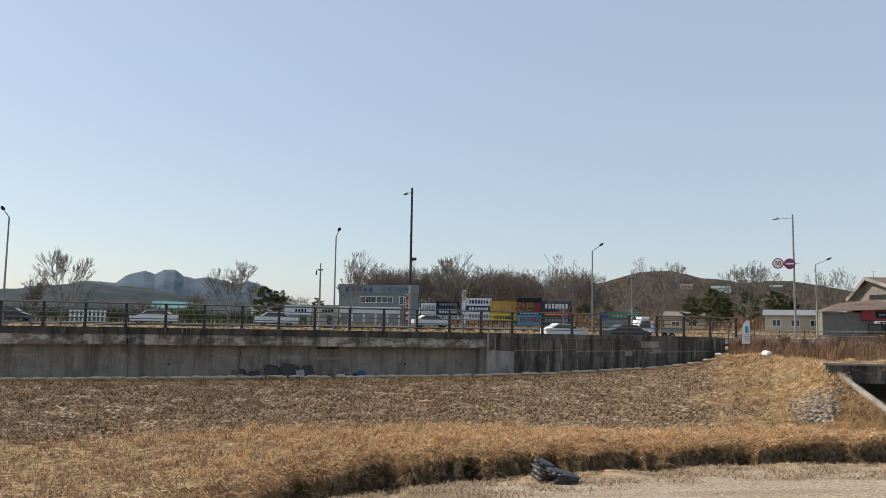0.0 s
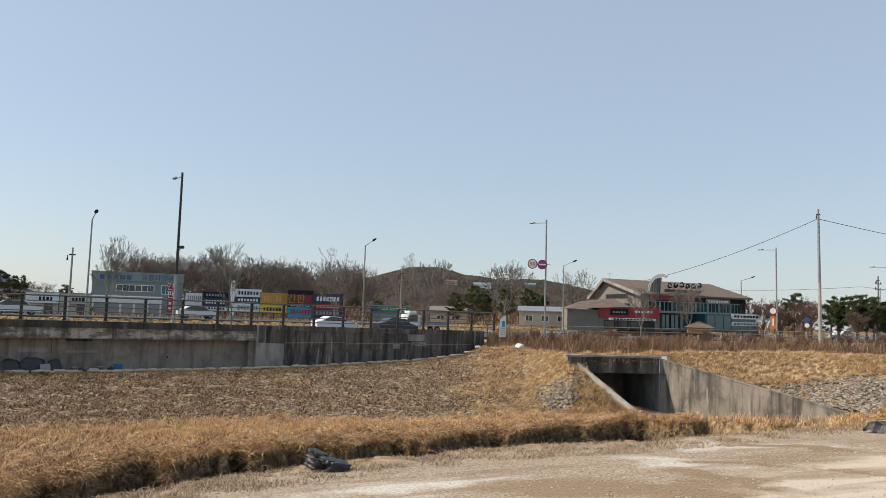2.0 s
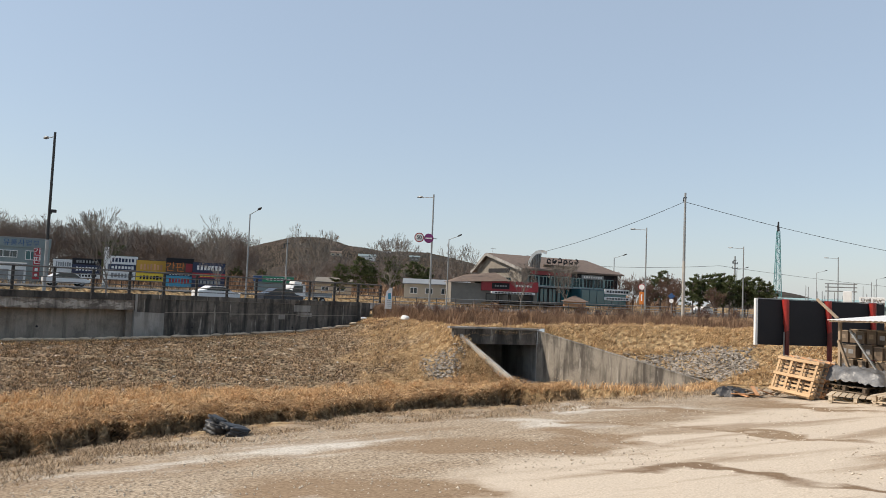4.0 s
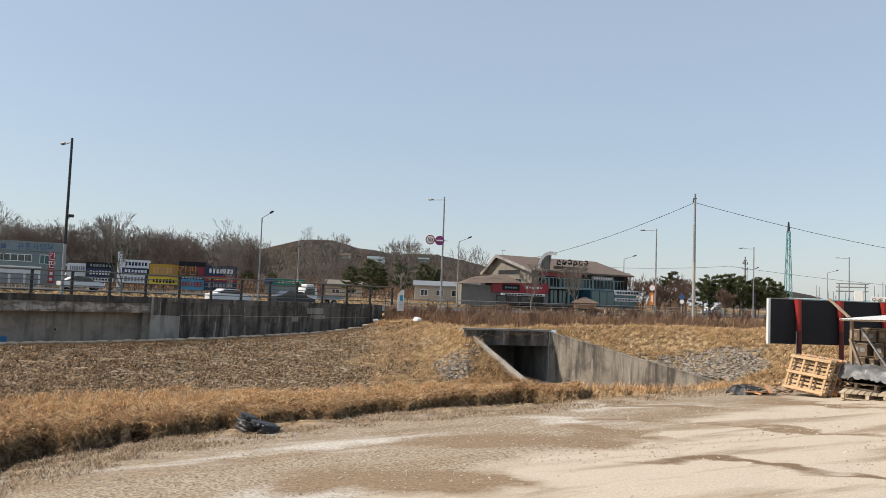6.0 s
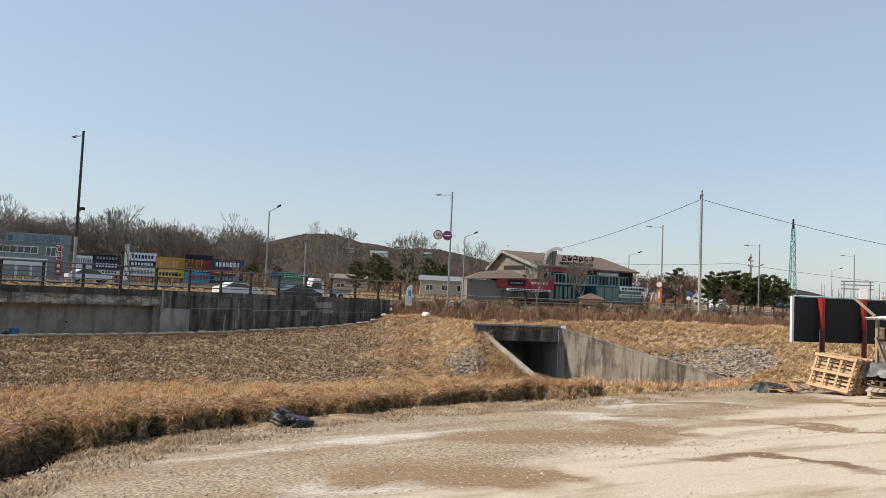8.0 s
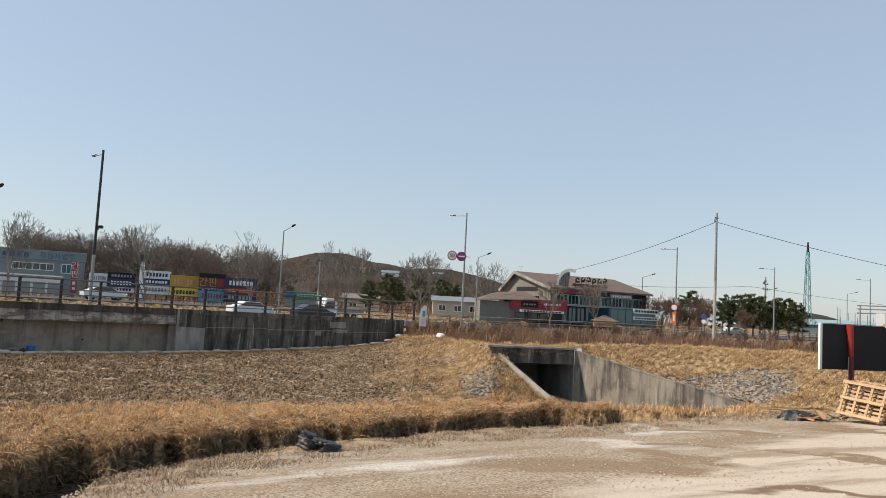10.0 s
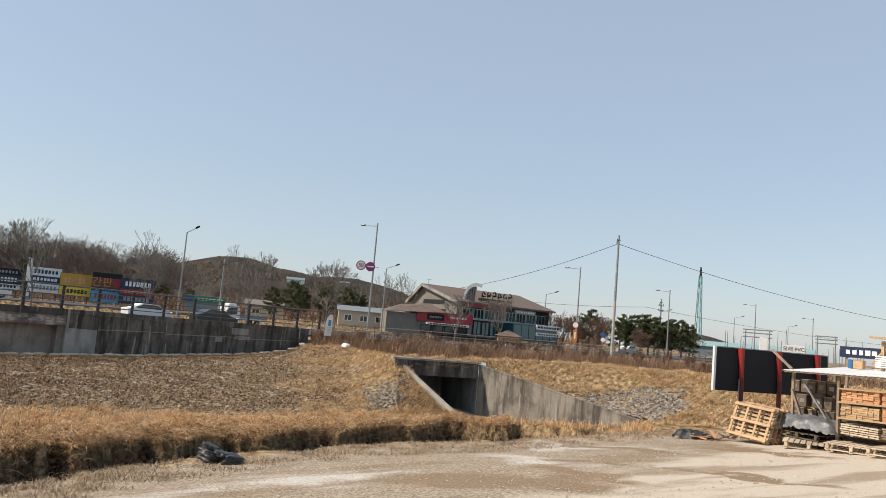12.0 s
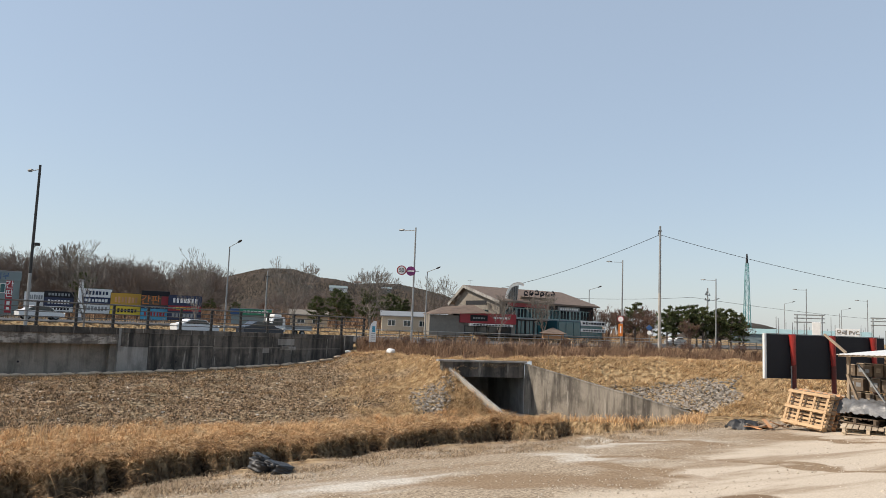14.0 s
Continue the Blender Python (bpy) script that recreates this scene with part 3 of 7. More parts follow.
    for i in range(26):
        u = rng.uniform(-28, 47)
        if 29.6 < u < 33:
            continue
        ww, hh = rng.uniform(0.5, 1.9), rng.uniform(0.12, 0.5)
        z = rng.uniform(-1.2, -0.2) if u < 30 else rng.uniform(-1.0, 0.1)
        v = 0.742 if u < 30.4 else 0.016
        wall_panel("patch", u, min(u + ww, 29.6 if u < 30 else 47.2), v, 0.02, (z, z), (z + hh, z + hh), rng.choice([M["concrete"], M["concrete_pale"], M["concrete_dark"]]), w)
    for u in (9.5, 24.8, 34.5, 42.5):
        part("drain_hole", rod(wp(u, 0.73 if u < 30 else 0.0, -1.25), wp(u, 0.85 if u < 30 else 0.1, -1.25), 0.07), M["black"], w, "dark weep hole")
    return w


build_wall()


def build_railing():
    r = tagged(new("railing"), "dark steel posts with grey pipe rails on the wall", "railing")
    for i in range(-6, 22):
        u = 2.28 + i * 2.318
        z = cap_z(u)
        bm = box((*wp(u, 0.2)[:2], z + 0.70), (0.17, 0.14, 1.40), 0.02, W_TURN)
        box((*wp(u, 0.2)[:2], z + 0.02), (0.26, 0.3, 0.04), 0, W_TURN, bm)
        box((*wp(u, 0.14)[:2], z + 1.43), (0.18, 0.18, 0.09), 0.02, W_TURN, bm)
        part("post", bm, M["metal_dark"], r)
    for k, (h, rad) in enumerate(((1.50, 0.05), (1.17, 0.03), (0.88, 0.03), (0.58, 0.03), (0.28, 0.03))):
        bm = bmesh.new()
        for a, b in ((-14, 30.5), (30.5, 51.0)):
            rod(wp(a, 0.12, cap_z(a) + h), wp(b, 0.12, cap_z(b) + h), rad, n=6, bm=bm)
        part("rail", bm, M["rail"], r)
    return r


build_railing()


# ---- culvert in the bank ----
def build_culvert():
    c = tagged(new("culvert"), "concrete box culvert with sloping wing walls", "culvert", kind="structure")
    L, Rr = Vector((18.1, 44.15, 0)), Vector((23.62, 43.55, 0))
    a = (Rr - L).normalized()
    back = Vector((-a.y, a.x, 0))
    zt, zb = -0.28, -3.6
    up = Vector((0, 0, 1))
    # head beam
    part("head_beam", prism([L + up * (zt - 0.92), Rr + up * (zt - 0.92), Rr + up * (zt), L + up * (zt)], back * 0.5), M["concrete_dark"], c)
    part("coping", prism([L - a * 0.3 - back * 0.12 + up * (zt + 0.004), Rr + a * 0.1 - back * 0.12 + up * (zt + 0.004), Rr + a * 0.1 - back * 0.12 + up * (zt + 0.12), L - a * 0.3 - back * 0.12 + up * (zt + 0.12)], back * 0.6), M["concrete_pale"], c)
    # barrel
    for s, o in (("side_wall", L + a * 0.3), ("side_wall", Rr - a * 0.02)):
        part(s, prism([o + up * zb, o + a * 0.35 + up * zb, o + a * 0.35 + up * (zt - 0.93), o + up * (zt - 0.93)], back * 6), M["concrete_pale"], c)
    part("roof_slab", prism([L + up * (zt - 0.925) + back * 0.5, Rr + up * (zt - 0.925) + back * 0.5, Rr + up * (zt - 0.6) + back * 0.5, L + up * (zt - 0.6) + back * 0.5], back * 6), M["concrete_pale"], c)
    # end wall added near and pale, to stand for light inside the barrel
    part("end_wall", prism([L + back * 6 + up * zb, Rr + back * 6 + up * zb, Rr + back * 6 + up * zt, L + back * 6 + up * zt], back * 0.3), M["concrete_pale"], c)
    part("floor_slab", prism([L + up * (zb - 0.1) - back * 1, Rr + up * (zb - 0.1) - back * 1, Rr + up * (zb + 0.12) - back * 1, L + up * (zb + 0.12) - back * 1], back * 7), M["concrete_pale"], c)
    # wings
    l0, l1 = L + a * 0.55, Vector((20.85, 40.4, 0))
    side = Vector((-(l1 - l0).y, (l1 - l0).x, 0)).normalized()
    # left wing edge painted pale, as the sun would light it
    part("wing_wall", prism([l0 + up * zb, l1 + up * (zb - 0.1), l1 + up * (-3.25), l0 + up * (zt - 0.35)], -side * 0.24), M["concrete_lit"], c, "sloping wing wall edge, painted pale as sunlit")
    r0, r1 = Rr + a * 0.02, Vector((28.6, 33.8, 0))
    k = (r1 - r0).normalized()
    side = Vector((-k.y, k.x, 0))
    part("wing_wall", prism([r0 + up * zb, r1 + up * -3.2, r1 + up * -2.45, r0 + up * (zt - 0.1)], side * 0.75), M["concrete_wing"], c, "streaked long wing wall")
    part("wing_coping", prism([r0 + up * (zt - 0.095) - side * 0.02, r1 + up * -2.445 - side * 0.02, r1 + up * -2.37 - side * 0.02, r0 + up * (zt - 0.02) - side * 0.02], side * 0.32), M["concrete_wing"], c)
    return c


build_culvert()


# ---- street lamps ----
def lamp_near(name, at, arm_turn, height=10.1, upper="metal_dark", lower="metal_grey", boxed=False, label=""):
    t = thing(name, at, 0, label, "street lamp", "lamps along the road")
    part("base_plate", box((0, 0, 0.03), (0.45, 0.45, 0.06), 0.01), M["metal_grey"], t)
    part("pole", rod((0, 0, 0.05), (0, 0, height * 0.36), 0.115, 0.10), M[lower], t)
    part("mast", rod((0, 0, height * 0.36), (0, 0, height), 0.095, 0.075), M[upper], t)
    c, s = math.cos(radians(arm_turn)), math.sin(radians(arm_turn))
    part("arm", rod((0, 0, height - 0.28), (c * 1.95, s * 1.95, height - 0.16), 0.035, 0.03, 6), M["metal_grey"], t)
    h = bmesh.new()
    bmesh.ops.create_icosphere(h, subdivisions=2, radius=1, matrix=Matrix.Translation((c * 2.05, s * 2.05, height - 0.10)) @ Matrix.Rotation(radians(arm_turn), 4, "Z") @ Matrix.Diagonal((0.42, 0.16, 0.10, 1)))
    part("lamp_head", h, M["metal_grey"], t)
    if boxed:
        part("camera_box", box((0.25, -0.1, height * 0.53), (0.34, 0.2, 0.2), 0.03), M["metal_dark"], t)
        part("bracket", rod((0, 0, height * 0.5), (0.22, -0.05, height * 0.53), 0.03, n=6), M["metal_dark"], t)
    return t


def lamp_far(name, at, arm_turn, height=8.5):
    t = thing(name, at, 0, "grey steel lamp post with a slanted arm", "street lamp", "lamps across the road")
    part("base_plate", box((0, 0, 0.03), (0.4, 0.4, 0.06), 0.01), M["metal_grey"], t)
    part("pole", rod((0, 0, 0.05), (0, 0, height), 0.10, 0.065), M["metal_grey"], t)
    c, s = math.cos(radians(arm_turn)), math.sin(radians(arm_turn))
    part("arm", rod((0, 0, height - 0.03), (c * 1.95, s * 1.95, height + 0.42), 0.045, 0.035, 6), M["metal_grey"], t)
    h = bmesh.new()
    bmesh.ops.create_icosphere(h, subdivisions=2, radius=1, matrix=Matrix.Translation((c * 2.1, s * 2.1, height + 0.48)) @ Matrix.Rotation(radians(arm_turn), 4, "Z") @ Matrix.Rotation(radians(-18), 4, "Y") @ Matrix.Diagonal((0.42, 0.17, 0.10, 1)))
    part("lamp_head", h, M["metal_dark"], t)
    return t


ARM_NEAR, ARM_FAR = W_TURN + 90, W_TURN - 90  # arms reach out over the road from both sides
lamp_near("street_lamp", (-5.5, 56.1, 0.3), ARM_NEAR, 10.95, boxed=True, label="tall dark street lamp with a small box halfway")
lamp_near("street_lamp", (26.0, 68.1, 0.2), ARM_NEAR, 11.08, upper="metal_grey", label="grey street lamp carrying two round signs")
for p, hh in (((59.75, 79.46, 0.95), 10.35), ((83.9, 87.75, 0.95), 9.8), ((117.3, 99.2, 0.95), 10.5), ((149.2, 110.1, 0.95), 10.2)):
    lamp_near("street_lamp", (p[0], p[1], 0.2), ARM_NEAR, hh + 0.75, upper="metal_grey", label="grey street lamp with an arm over the road")
for p, hh in (((-42.15, 66.5, 1.1), 9.2), ((-14.9, 76.08, 1.1), 8.8), ((11.4, 84.93, 1.1), 8.5), ((39.1, 94.6, 1.1), 8.1), ((74.4, 106.7, 1.1), 8.0), ((114.1, 120.3, 1.1), 8.2), ((150.9, 132.9, 1.1), 9.6), ((187.6, 145.5, 1.1), 9.7)):
    lamp_far("street_lamp", (p[0], p[1], 0.35), ARM_FAR, hh + 0.75)


def round_sign(at, face, ring, kind):
    t = thing("traffic_sign", at, -25, "round white speed limit sign with red rim" if kind == "speed" else "round purple red no entry sign with white bar", "traffic sign")
    bm = rod((0, -0.02, 0), (0, 0.02, 0), 0.45, n=28)
    part("rim", bm, M[ring], t)
    part("face", rod((0, -0.03, 0), (0, -0.01, 0), 0.36 if kind == "speed" else 0.40, n=28), M[face], t)
    if kind == "speed":
        lettering("50", 0.5, Matrix.Translation((0, -0.045, 0)), M["black"], t)
    else:
        part("bar", box((0, -0.04, 0), (0.62, 0.02, 0.13), 0), M["white"], t)
    part("bracket", rod((0, 0.05, 0.05), (1.59 if kind == "speed" else 0.74, 1.68 if kind == "speed" else 1.0, 0.05), 0.025, n=6), M["metal_grey"], t)
    return t


round_sign((24.35, 67.2, 7.0), "white", "red", "speed")
round_sign((25.4, 67.45, 7.0), "purple", "purple", "entry")


def utility_pole(at, height, r, label):
    t = thing("utility_pole", at, 0, label, "utility pole")
    part("pole", rod((0, 0, -0.3), (0, 0, height * 0.45), r, r * 0.85), M["pole_concrete"], t)
    part("upper_pole", rod((0, 0, height * 0.45), (0, 0, height), r * 0.84, r * 0.6), M["metal_grey"], t)
    part("clamp", box((0, 0, height - 0.6), (0.5, 0.12, 0.12), 0.02), M["metal_dark"], t)
    part("insulator", rod((-0.35, -0.1, height - 1.1), (-0.35, -0.1, height - 0.65), 0.08, 0.04), M["metal_dark"], t)
    return t


def wire(a, b, sag, r, label="slack black overhead cable"):
    cu = bpy.data.curves.new("cable", "CURVE")
    cu.dimensions, cu.bevel_depth, cu.bevel_resolution = "3D", r, 1
    sp = cu.splines.new("POLY")
    sp.points.add(24)
    a, b = Vector(a), Vector(b)
    for i in range(25):
        k = i / 24
        p = a.lerp(b, k)
        sp.points[i].co = (p.x, p.y, p.z - sag * 4 * k * (1 - k), 1)
    tmp = bpy.data.objects.new("cable", cu)
    me = bpy.data.meshes.new_from_object(tmp)
    bpy.data.objects.remove(tmp)
    me.materials.clear()
    me.materials.append(M["metal_dark"])
    return tagged(new("cable", me), label, "cable")


utility_pole((61.76, 74.76, 0.2), 15.2, 0.2, "tall pale utility pole behind the reeds")
utility_pole((-15.4, 71.7, 0.2), 6.7, 0.11, "short pale pole beside the road")
utility_pole((15.05, 82.1, 0.2), 6.9, 0.11, "short pale pole beside the road")
up = utility_pole((85.3, 90.9, 0.2), 9.3, 0.17, "weathered utility pole with two cross arms beside the road")
for z in (8.2, 7.4):
    part("cross_arm", bar((-0.8, -0.3, z), (0.8, 0.3, z), 0.1, 0.12), M["metal_grey"], up)
    for k in (-0.7, 0.0, 0.7):
        part("insulator", rod((k, k * 0.37, z + 0.06), (k, k * 0.37, z + 0.3), 0.06, 0.04, 6), M["metal_dark"], up)
wire(polar(24, 160, 8.5), (61.7, 74.8, 14.3), 2.0, 0.03)
wire((61.8, 74.8, 14.3), (150, 70, 9.0), 2.2, 0.03)
wire((100, 110, 9.2), (200, 118, 7.5), 0.9, 0.03, "thin black overhead cable")
wire((70, 120, 8.2), (100, 110, 9.2), 0.5, 0.03, "thin black overhead cable")


# ---- far hills and mountain ----
def hill(name, th, heights, r0, depth, material, label, bump, seed, step=0.12, rag=0.25, fine=6.0):
    """A long ridge of uneven wooded tops."""
    ts = np.arange(th[0], th[-1], step)
    hs = np.interp(ts, th, heights)
    rows = 22
    verts, faces = [], []
    for j in range(rows):
        k = j / (rows - 1)
        f = math.sin(k * math.pi * 0.5) if k < 1 else 1
        for t, h in zip(ts, hs):
            r = r0 + depth * k
            p = polar(t, r)
            nz = noise.fractal((p[0] * fine / r0, p[1] * fine / r0, seed), 0.8, 2.1, 6) * bump + random.uniform(-0.5, 0.5) * bump * rag
            verts.append((p[0], p[1], (h * f + nz * (0.25 + 0.75 * f)) * (1 if j else 0) - (3 if not j else 0)))
    n = len(ts)
    for j in range(rows - 1):
        for i in range(n - 1):
            faces.append((j * n + i, j * n + i + 1, (j + 1) * n + i + 1, (j + 1) * n + i))
    ob = mesh_ob(name, (verts, faces), material)
    ob.data.polygons.foreach_set("use_smooth", [rag < 0.2] * len(faces))
    return tagged(ob, label, "hill", kind="structure")


M["hill_brown"] = mat("leafless wooded hill", (0.085, 0.062, 0.048, 1), (0.04, 0.037, 0.03, 1), 1.0, 0.03, 0.22, 0, mix=0.4)
# ridge and mountain carry the haze of distance in their base colours
M["hill_green"] = mat("dark green hill with haze mixed in", (0.03, 0.043, 0.05, 1), (0.052, 0.065, 0.07, 1), 1.0, 0.02, 0.12, 0, mix=0.4)
M["mountain"] = mat("rock mountain with haze blue mixed in", (0.05, 0.084, 0.118, 1), (0.08, 0.115, 0.15, 1), 1.0, 0.006, 0.03, 0, mix=0.35)
for key in ("hill_brown", "hill_green"):
    M[key].node_tree.nodes["Principled BSDF"].inputs["Specular IOR Level"].default_value = 0.12
M["mountain"].node_tree.nodes["Principled BSDF"].inputs["Specular IOR Level"].default_value = 0.3
HILL_TH = [-4, 2, 8.5, 9.5, 11.2, 12.5, 13.8, 14.8, 15.8, 16.8, 18.5, 20.2, 21.4, 22.5, 23.7, 25.1, 28, 33]
HILL_H = [16, 22, 30.7, 33.7, 38.5, 40.2, 40.1, 37.9, 35, 34.5, 31.6, 32.9, 32.5, 31.1, 28.6, 25.9, 12, 4]
hill("backdrop_hill", HILL_TH, HILL_H, 330, 270, M["hill_brown"], "brown leafless wooded hill beyond the road", 2.6, 3)
hill("backdrop_hill", [42, 44, 46, 48, 50, 53], [2, 10, 15, 12, 7, 2], 420, 180, M["hill_brown"], "low brown hill behind the yard", 1.2, 9)
hill("backdrop_hill", [-45, -36, -31.6, -30.4, -28, -25.2, -23.4, -21.6, -19.8, -16, -10, -6], [36, 40, 48, 53, 59, 56, 49, 42, 36, 30, 22, 12], 1150, 350, M["hill_green"], "dark green wooded ridge, haze in its colour", 4.0, 5, 0.07, 0.18, 16.0)
hill("backdrop_mountain", [-32, -28, -26.3, -25.8, -24.6, -23.9, -23.3, -22.6, -22, -21.2, -20.3, -19.4, -18.4, -17.6, -16.7, -16.1, -15, -13], [103, 130, 139, 163, 178, 170, 190, 189, 166, 158, 164, 152, 136, 155, 141, 126, 81, 38], 2700, 500, M["mountain"], "bare mountain far off, blue haze in its colour", 9, 2, 0.06, 0.1, 22.0)


# ---- trees ----
M["hill_twigs"] = island_mat("leafless treetops", (0.04, 0.035, 0.027, 1), (0.10, 0.077, 0.06, 1), 1.0)

def branch_tubes(segs, sides=4):
    """Joined tapered tubes from (a, b, ra, rb) pieces."""
    verts, faces = [], []
    for a, b, ra, rb in segs:
        d = (b - a)
        if d.length < 1e-5:
            continue
        q = d.to_track_quat("Z", "Y")
        k = sides if ra > 0.02 else 3
        base = len(verts)
        for p, r in ((a, ra), (b, rb)):
            for i in range(k):
                w = 2 * math.pi * i / k
                verts.append(tuple(p + q @ Vector((math.cos(w) * r, math.sin(w) * r, 0))))
        for i in range(k):
            j = (i + 1) % k
            faces.append((base + i, base + j, base + k + j, base + k + i))
    return verts, faces


def grow(rng, height, spread, trunk, levels, limbs, thick, min_r=0.006, rise=0.12):
    """Limbs of a leafless tree that fork again and again: trunk pieces and crown pieces."""
    trunk_segs, crown = [], []

    def turned(d, degrees):
        axis = d.cross(Vector((rng.gauss(0, 1), rng.gauss(0, 1), rng.gauss(0, 1)))).normalized()
        return (Matrix.Rotation(radians(degrees), 3, axis) @ d).normalized()

    def shoot(p, d, length, r, level):
        q = p
        for i in range(2):
            d = (turned(d, rng.uniform(0, 13)) + Vector((0, 0, rise))).normalized()
            q2 = q + d * length / 2
            r2 = max(min_r, r * 0.84)
            crown.append((q, q2, r, r2))
            q, r = q2, r2
            if i == 0 and level < levels and rng.random() < 0.45:
                shoot(q, turned(d, rng.uniform(35, 60)), length * rng.uniform(0.45, 0.65), max(min_r, r * 0.5), level + 1)
        if level < levels:
            for c in range(3 if rng.random() < 0.3 else 2):
                shoot(q, turned(d, rng.uniform(10, 36) * spread), length * rng.uniform(0.66, 0.86), max(min_r, r * 0.72), level + 1)

    p, d, r = Vector((0, 0, 0)), Vector((0, 0, 1)), thick
    n = 5
    for i in range(n):
        d = (turned(d, rng.uniform(0, 5)) + Vector((0, 0, 0.3))).normalized()
        p2 = p + d * trunk / n
        r2 = thick * (1 - 0.09 * (i + 1))
        trunk_segs.append((p, p2, r, r2))
        p, r = p2, r2
        if i >= 2:
            for c in range(limbs // 3 + (i == n - 1)):
                w = rng.uniform(0, 2 * math.pi)
                out = Vector((math.cos(w), math.sin(w), 0))
                shoot(p, (d + out * spread * rng.uniform(0.35, 1.05)).normalized(), trunk * rng.uniform(0.55, 0.8), r * 0.55, 1)
    s = height / max(b.z for _, b, _, _ in crown)
    return [[(a * s, b * s, ra, rb) for a, b, ra, rb in x] for x in (trunk_segs, crown)]


def bare_tree(at, seed, height, spread, trunk, levels, limbs, thick, bark, label, group, min_r=0.012):
    rng = random.Random(seed)
    t = thing("bare_tree", at, rng.uniform(0, 360), label, "tree", group)
    tr, cr = grow(rng, height, spread, trunk, levels, limbs, thick, min_r)
    part("trunk", branch_tubes(tr, 7), M[bark], t)
    part("crown", branch_tubes(cr), M[bark], t)
    return t


ROADSIDE = [((-33, 59.8), 6.8), ((-25.1, 75.3), 7.2), ((-14.2, 81.2), 8.2), ((-2.2, 74.4), 8.2), ((8.6, 86.9), 9.2), ((17.7, 80.4), 8.5), ((27.1, 82.9), 8.6), ((46, 86.7), 6.8), ((49.8, 82.1), 6.4), ((43.2, 99.4), 8.5), ((-38.0, 64.0), 5.0), ((-30.5, 98.0), 6.0)]
for i, (p, h) in enumerate(ROADSIDE):
    bare_tree((*p, gz(*p) - 0.05), 40 + i, h + 0.1, 0.8, 2.6, 6, 7, 0.10, "bark", "young leafless street tree with upswept pale branches", "street trees", 0.012)

wood = [bare_tree((0, 0, -60), 90 + i, 13.0, 1.1, 4.0, 6, 9, 0.2, "bark_dark", "leafless grey brown woodland tree behind the signs", "woodland trees", 0.018) for i in range(4)]
rng = random.Random(12)
spots = []
for i in range(56):
    th, r = rng.uniform(-7.5, 8.3), rng.uniform(146, 192)
    spots.append((th, r, rng.uniform(0.82, 1.05)))
for i in range(26):
    spots.append((rng.uniform(11, 26), rng.uniform(150, 240), rng.uniform(0.45, 0.75)))
for i in range(12):
    spots.append((rng.uniform(-24, -6), rng.uniform(150, 200), rng.uniform(0.3, 0.5)))
for i, (th, r, s) in enumerate(spots):
    src = wood[i % 4]
    src.scale = (s, s, s)
    if i < 4:
        src.matrix_basis = Matrix.Translation(polar(th, r, 0.9)) @ Matrix.Diagonal((s, s, s, 1))
    else:
        copy_thing(src, Matrix.Translation(polar(th, r, 0.9)) @ Matrix.Rotation(rng.uniform(0, 6.28), 4, "Z"))

red = [bare_tree((0, 0, -60), 190 + i, 6.0, 0.95, 1.6, 6, 9, 0.10, "twig_red", "bushy reddish brown leafless tree beside the road", "brown roadside trees", 0.014) for i in range(2)]
for i, (x, y, s) in enumerate([(71, 97, 1.05), (76, 100, 1.0), (79, 103, 0.95), (66, 112, 0.9), (73, 104, 1.15), (69, 99, 0.9), (74, 97, 0.85), (78, 97, 0.8), (94, 92, 0.8), (81, 90, 0.75), (84, 97, 1.1), (88, 98, 1.05), (77, 95, 1.0), (80, 98, 1.1), (92, 95, 0.9), (12, 150, 0.7), (20, 148, 0.6), (26, 140, 0.6), (15, 140, 0.55), (30, 150, 0.8), (-52, 118, 0.5), (-46, 120, 0.5)]):
    src = red[i % 2]
    src.scale = (s, s, s)
    if i < 2:
        src.matrix_basis = Matrix.Translation((x, y, gz(x, y))) @ Matrix.Diagonal((s, s, s, 1))
    else:
        copy_thing(src, Matrix.Translation((x, y, gz(x, y))) @ Matrix.Rotation(i * 1.3, 4, "Z"))


def pine(at, seed, height, width, label="dark green pine tree with ragged clumped needles"):
    rng = random.Random(seed)
    t = thing("pine_tree", at, 0, label, "tree", "pine trees")
    segs = [(Vector((0, 0, 0)), Vector((rng.uniform(-0.3, 0.3), 0, height * 0.9)), 0.16, 0.04)]
    clumps = []
    for i in range(46):
        k = rng.uniform(0.22, 1)
        w = rng.uniform(0, 6.283)
        reach = width * 0.5 * (1.1 - k) ** 0.5 * rng.uniform(0.35, 1.0)
        a = Vector((0, 0, height * 0.9 * k * 0.95))
        b = Vector((math.cos(w) * reach, math.sin(w) * reach, min(height, a.z + reach * rng.uniform(0.05, 0.4))))
        segs.append((a, b, 0.045, 0.015))
        for j in range(9):
            clumps.append(a.lerp(b, rng.uniform(0.45, 1.05)) + Vector((rng.uniform(-0.25, 0.25), rng.uniform(-0.25, 0.25), rng.uniform(-0.1, 0.25))))
    part("trunk", branch_tubes(segs, 5), M["bark_dark"], t)
    verts, faces = [], []
    for c in clumps:
        for j in range(20):
            d = Vector((rng.gauss(0, 1), rng.gauss(0, 1), rng.gauss(0.45, 0.7))).normalized()
            s = d.cross(Vector((rng.gauss(0, 1), rng.gauss(0, 1), rng.gauss(0, 1)))).normalized() * 0.05
            ln = rng.uniform(0.2, 0.42)
            n = len(verts)
            verts += [tuple(c - s), tuple(c + s), tuple(c + d * ln)]
            faces.append((n, n + 1, n + 2))
    part("crown", (verts, faces), M["needles"], t)
    return t


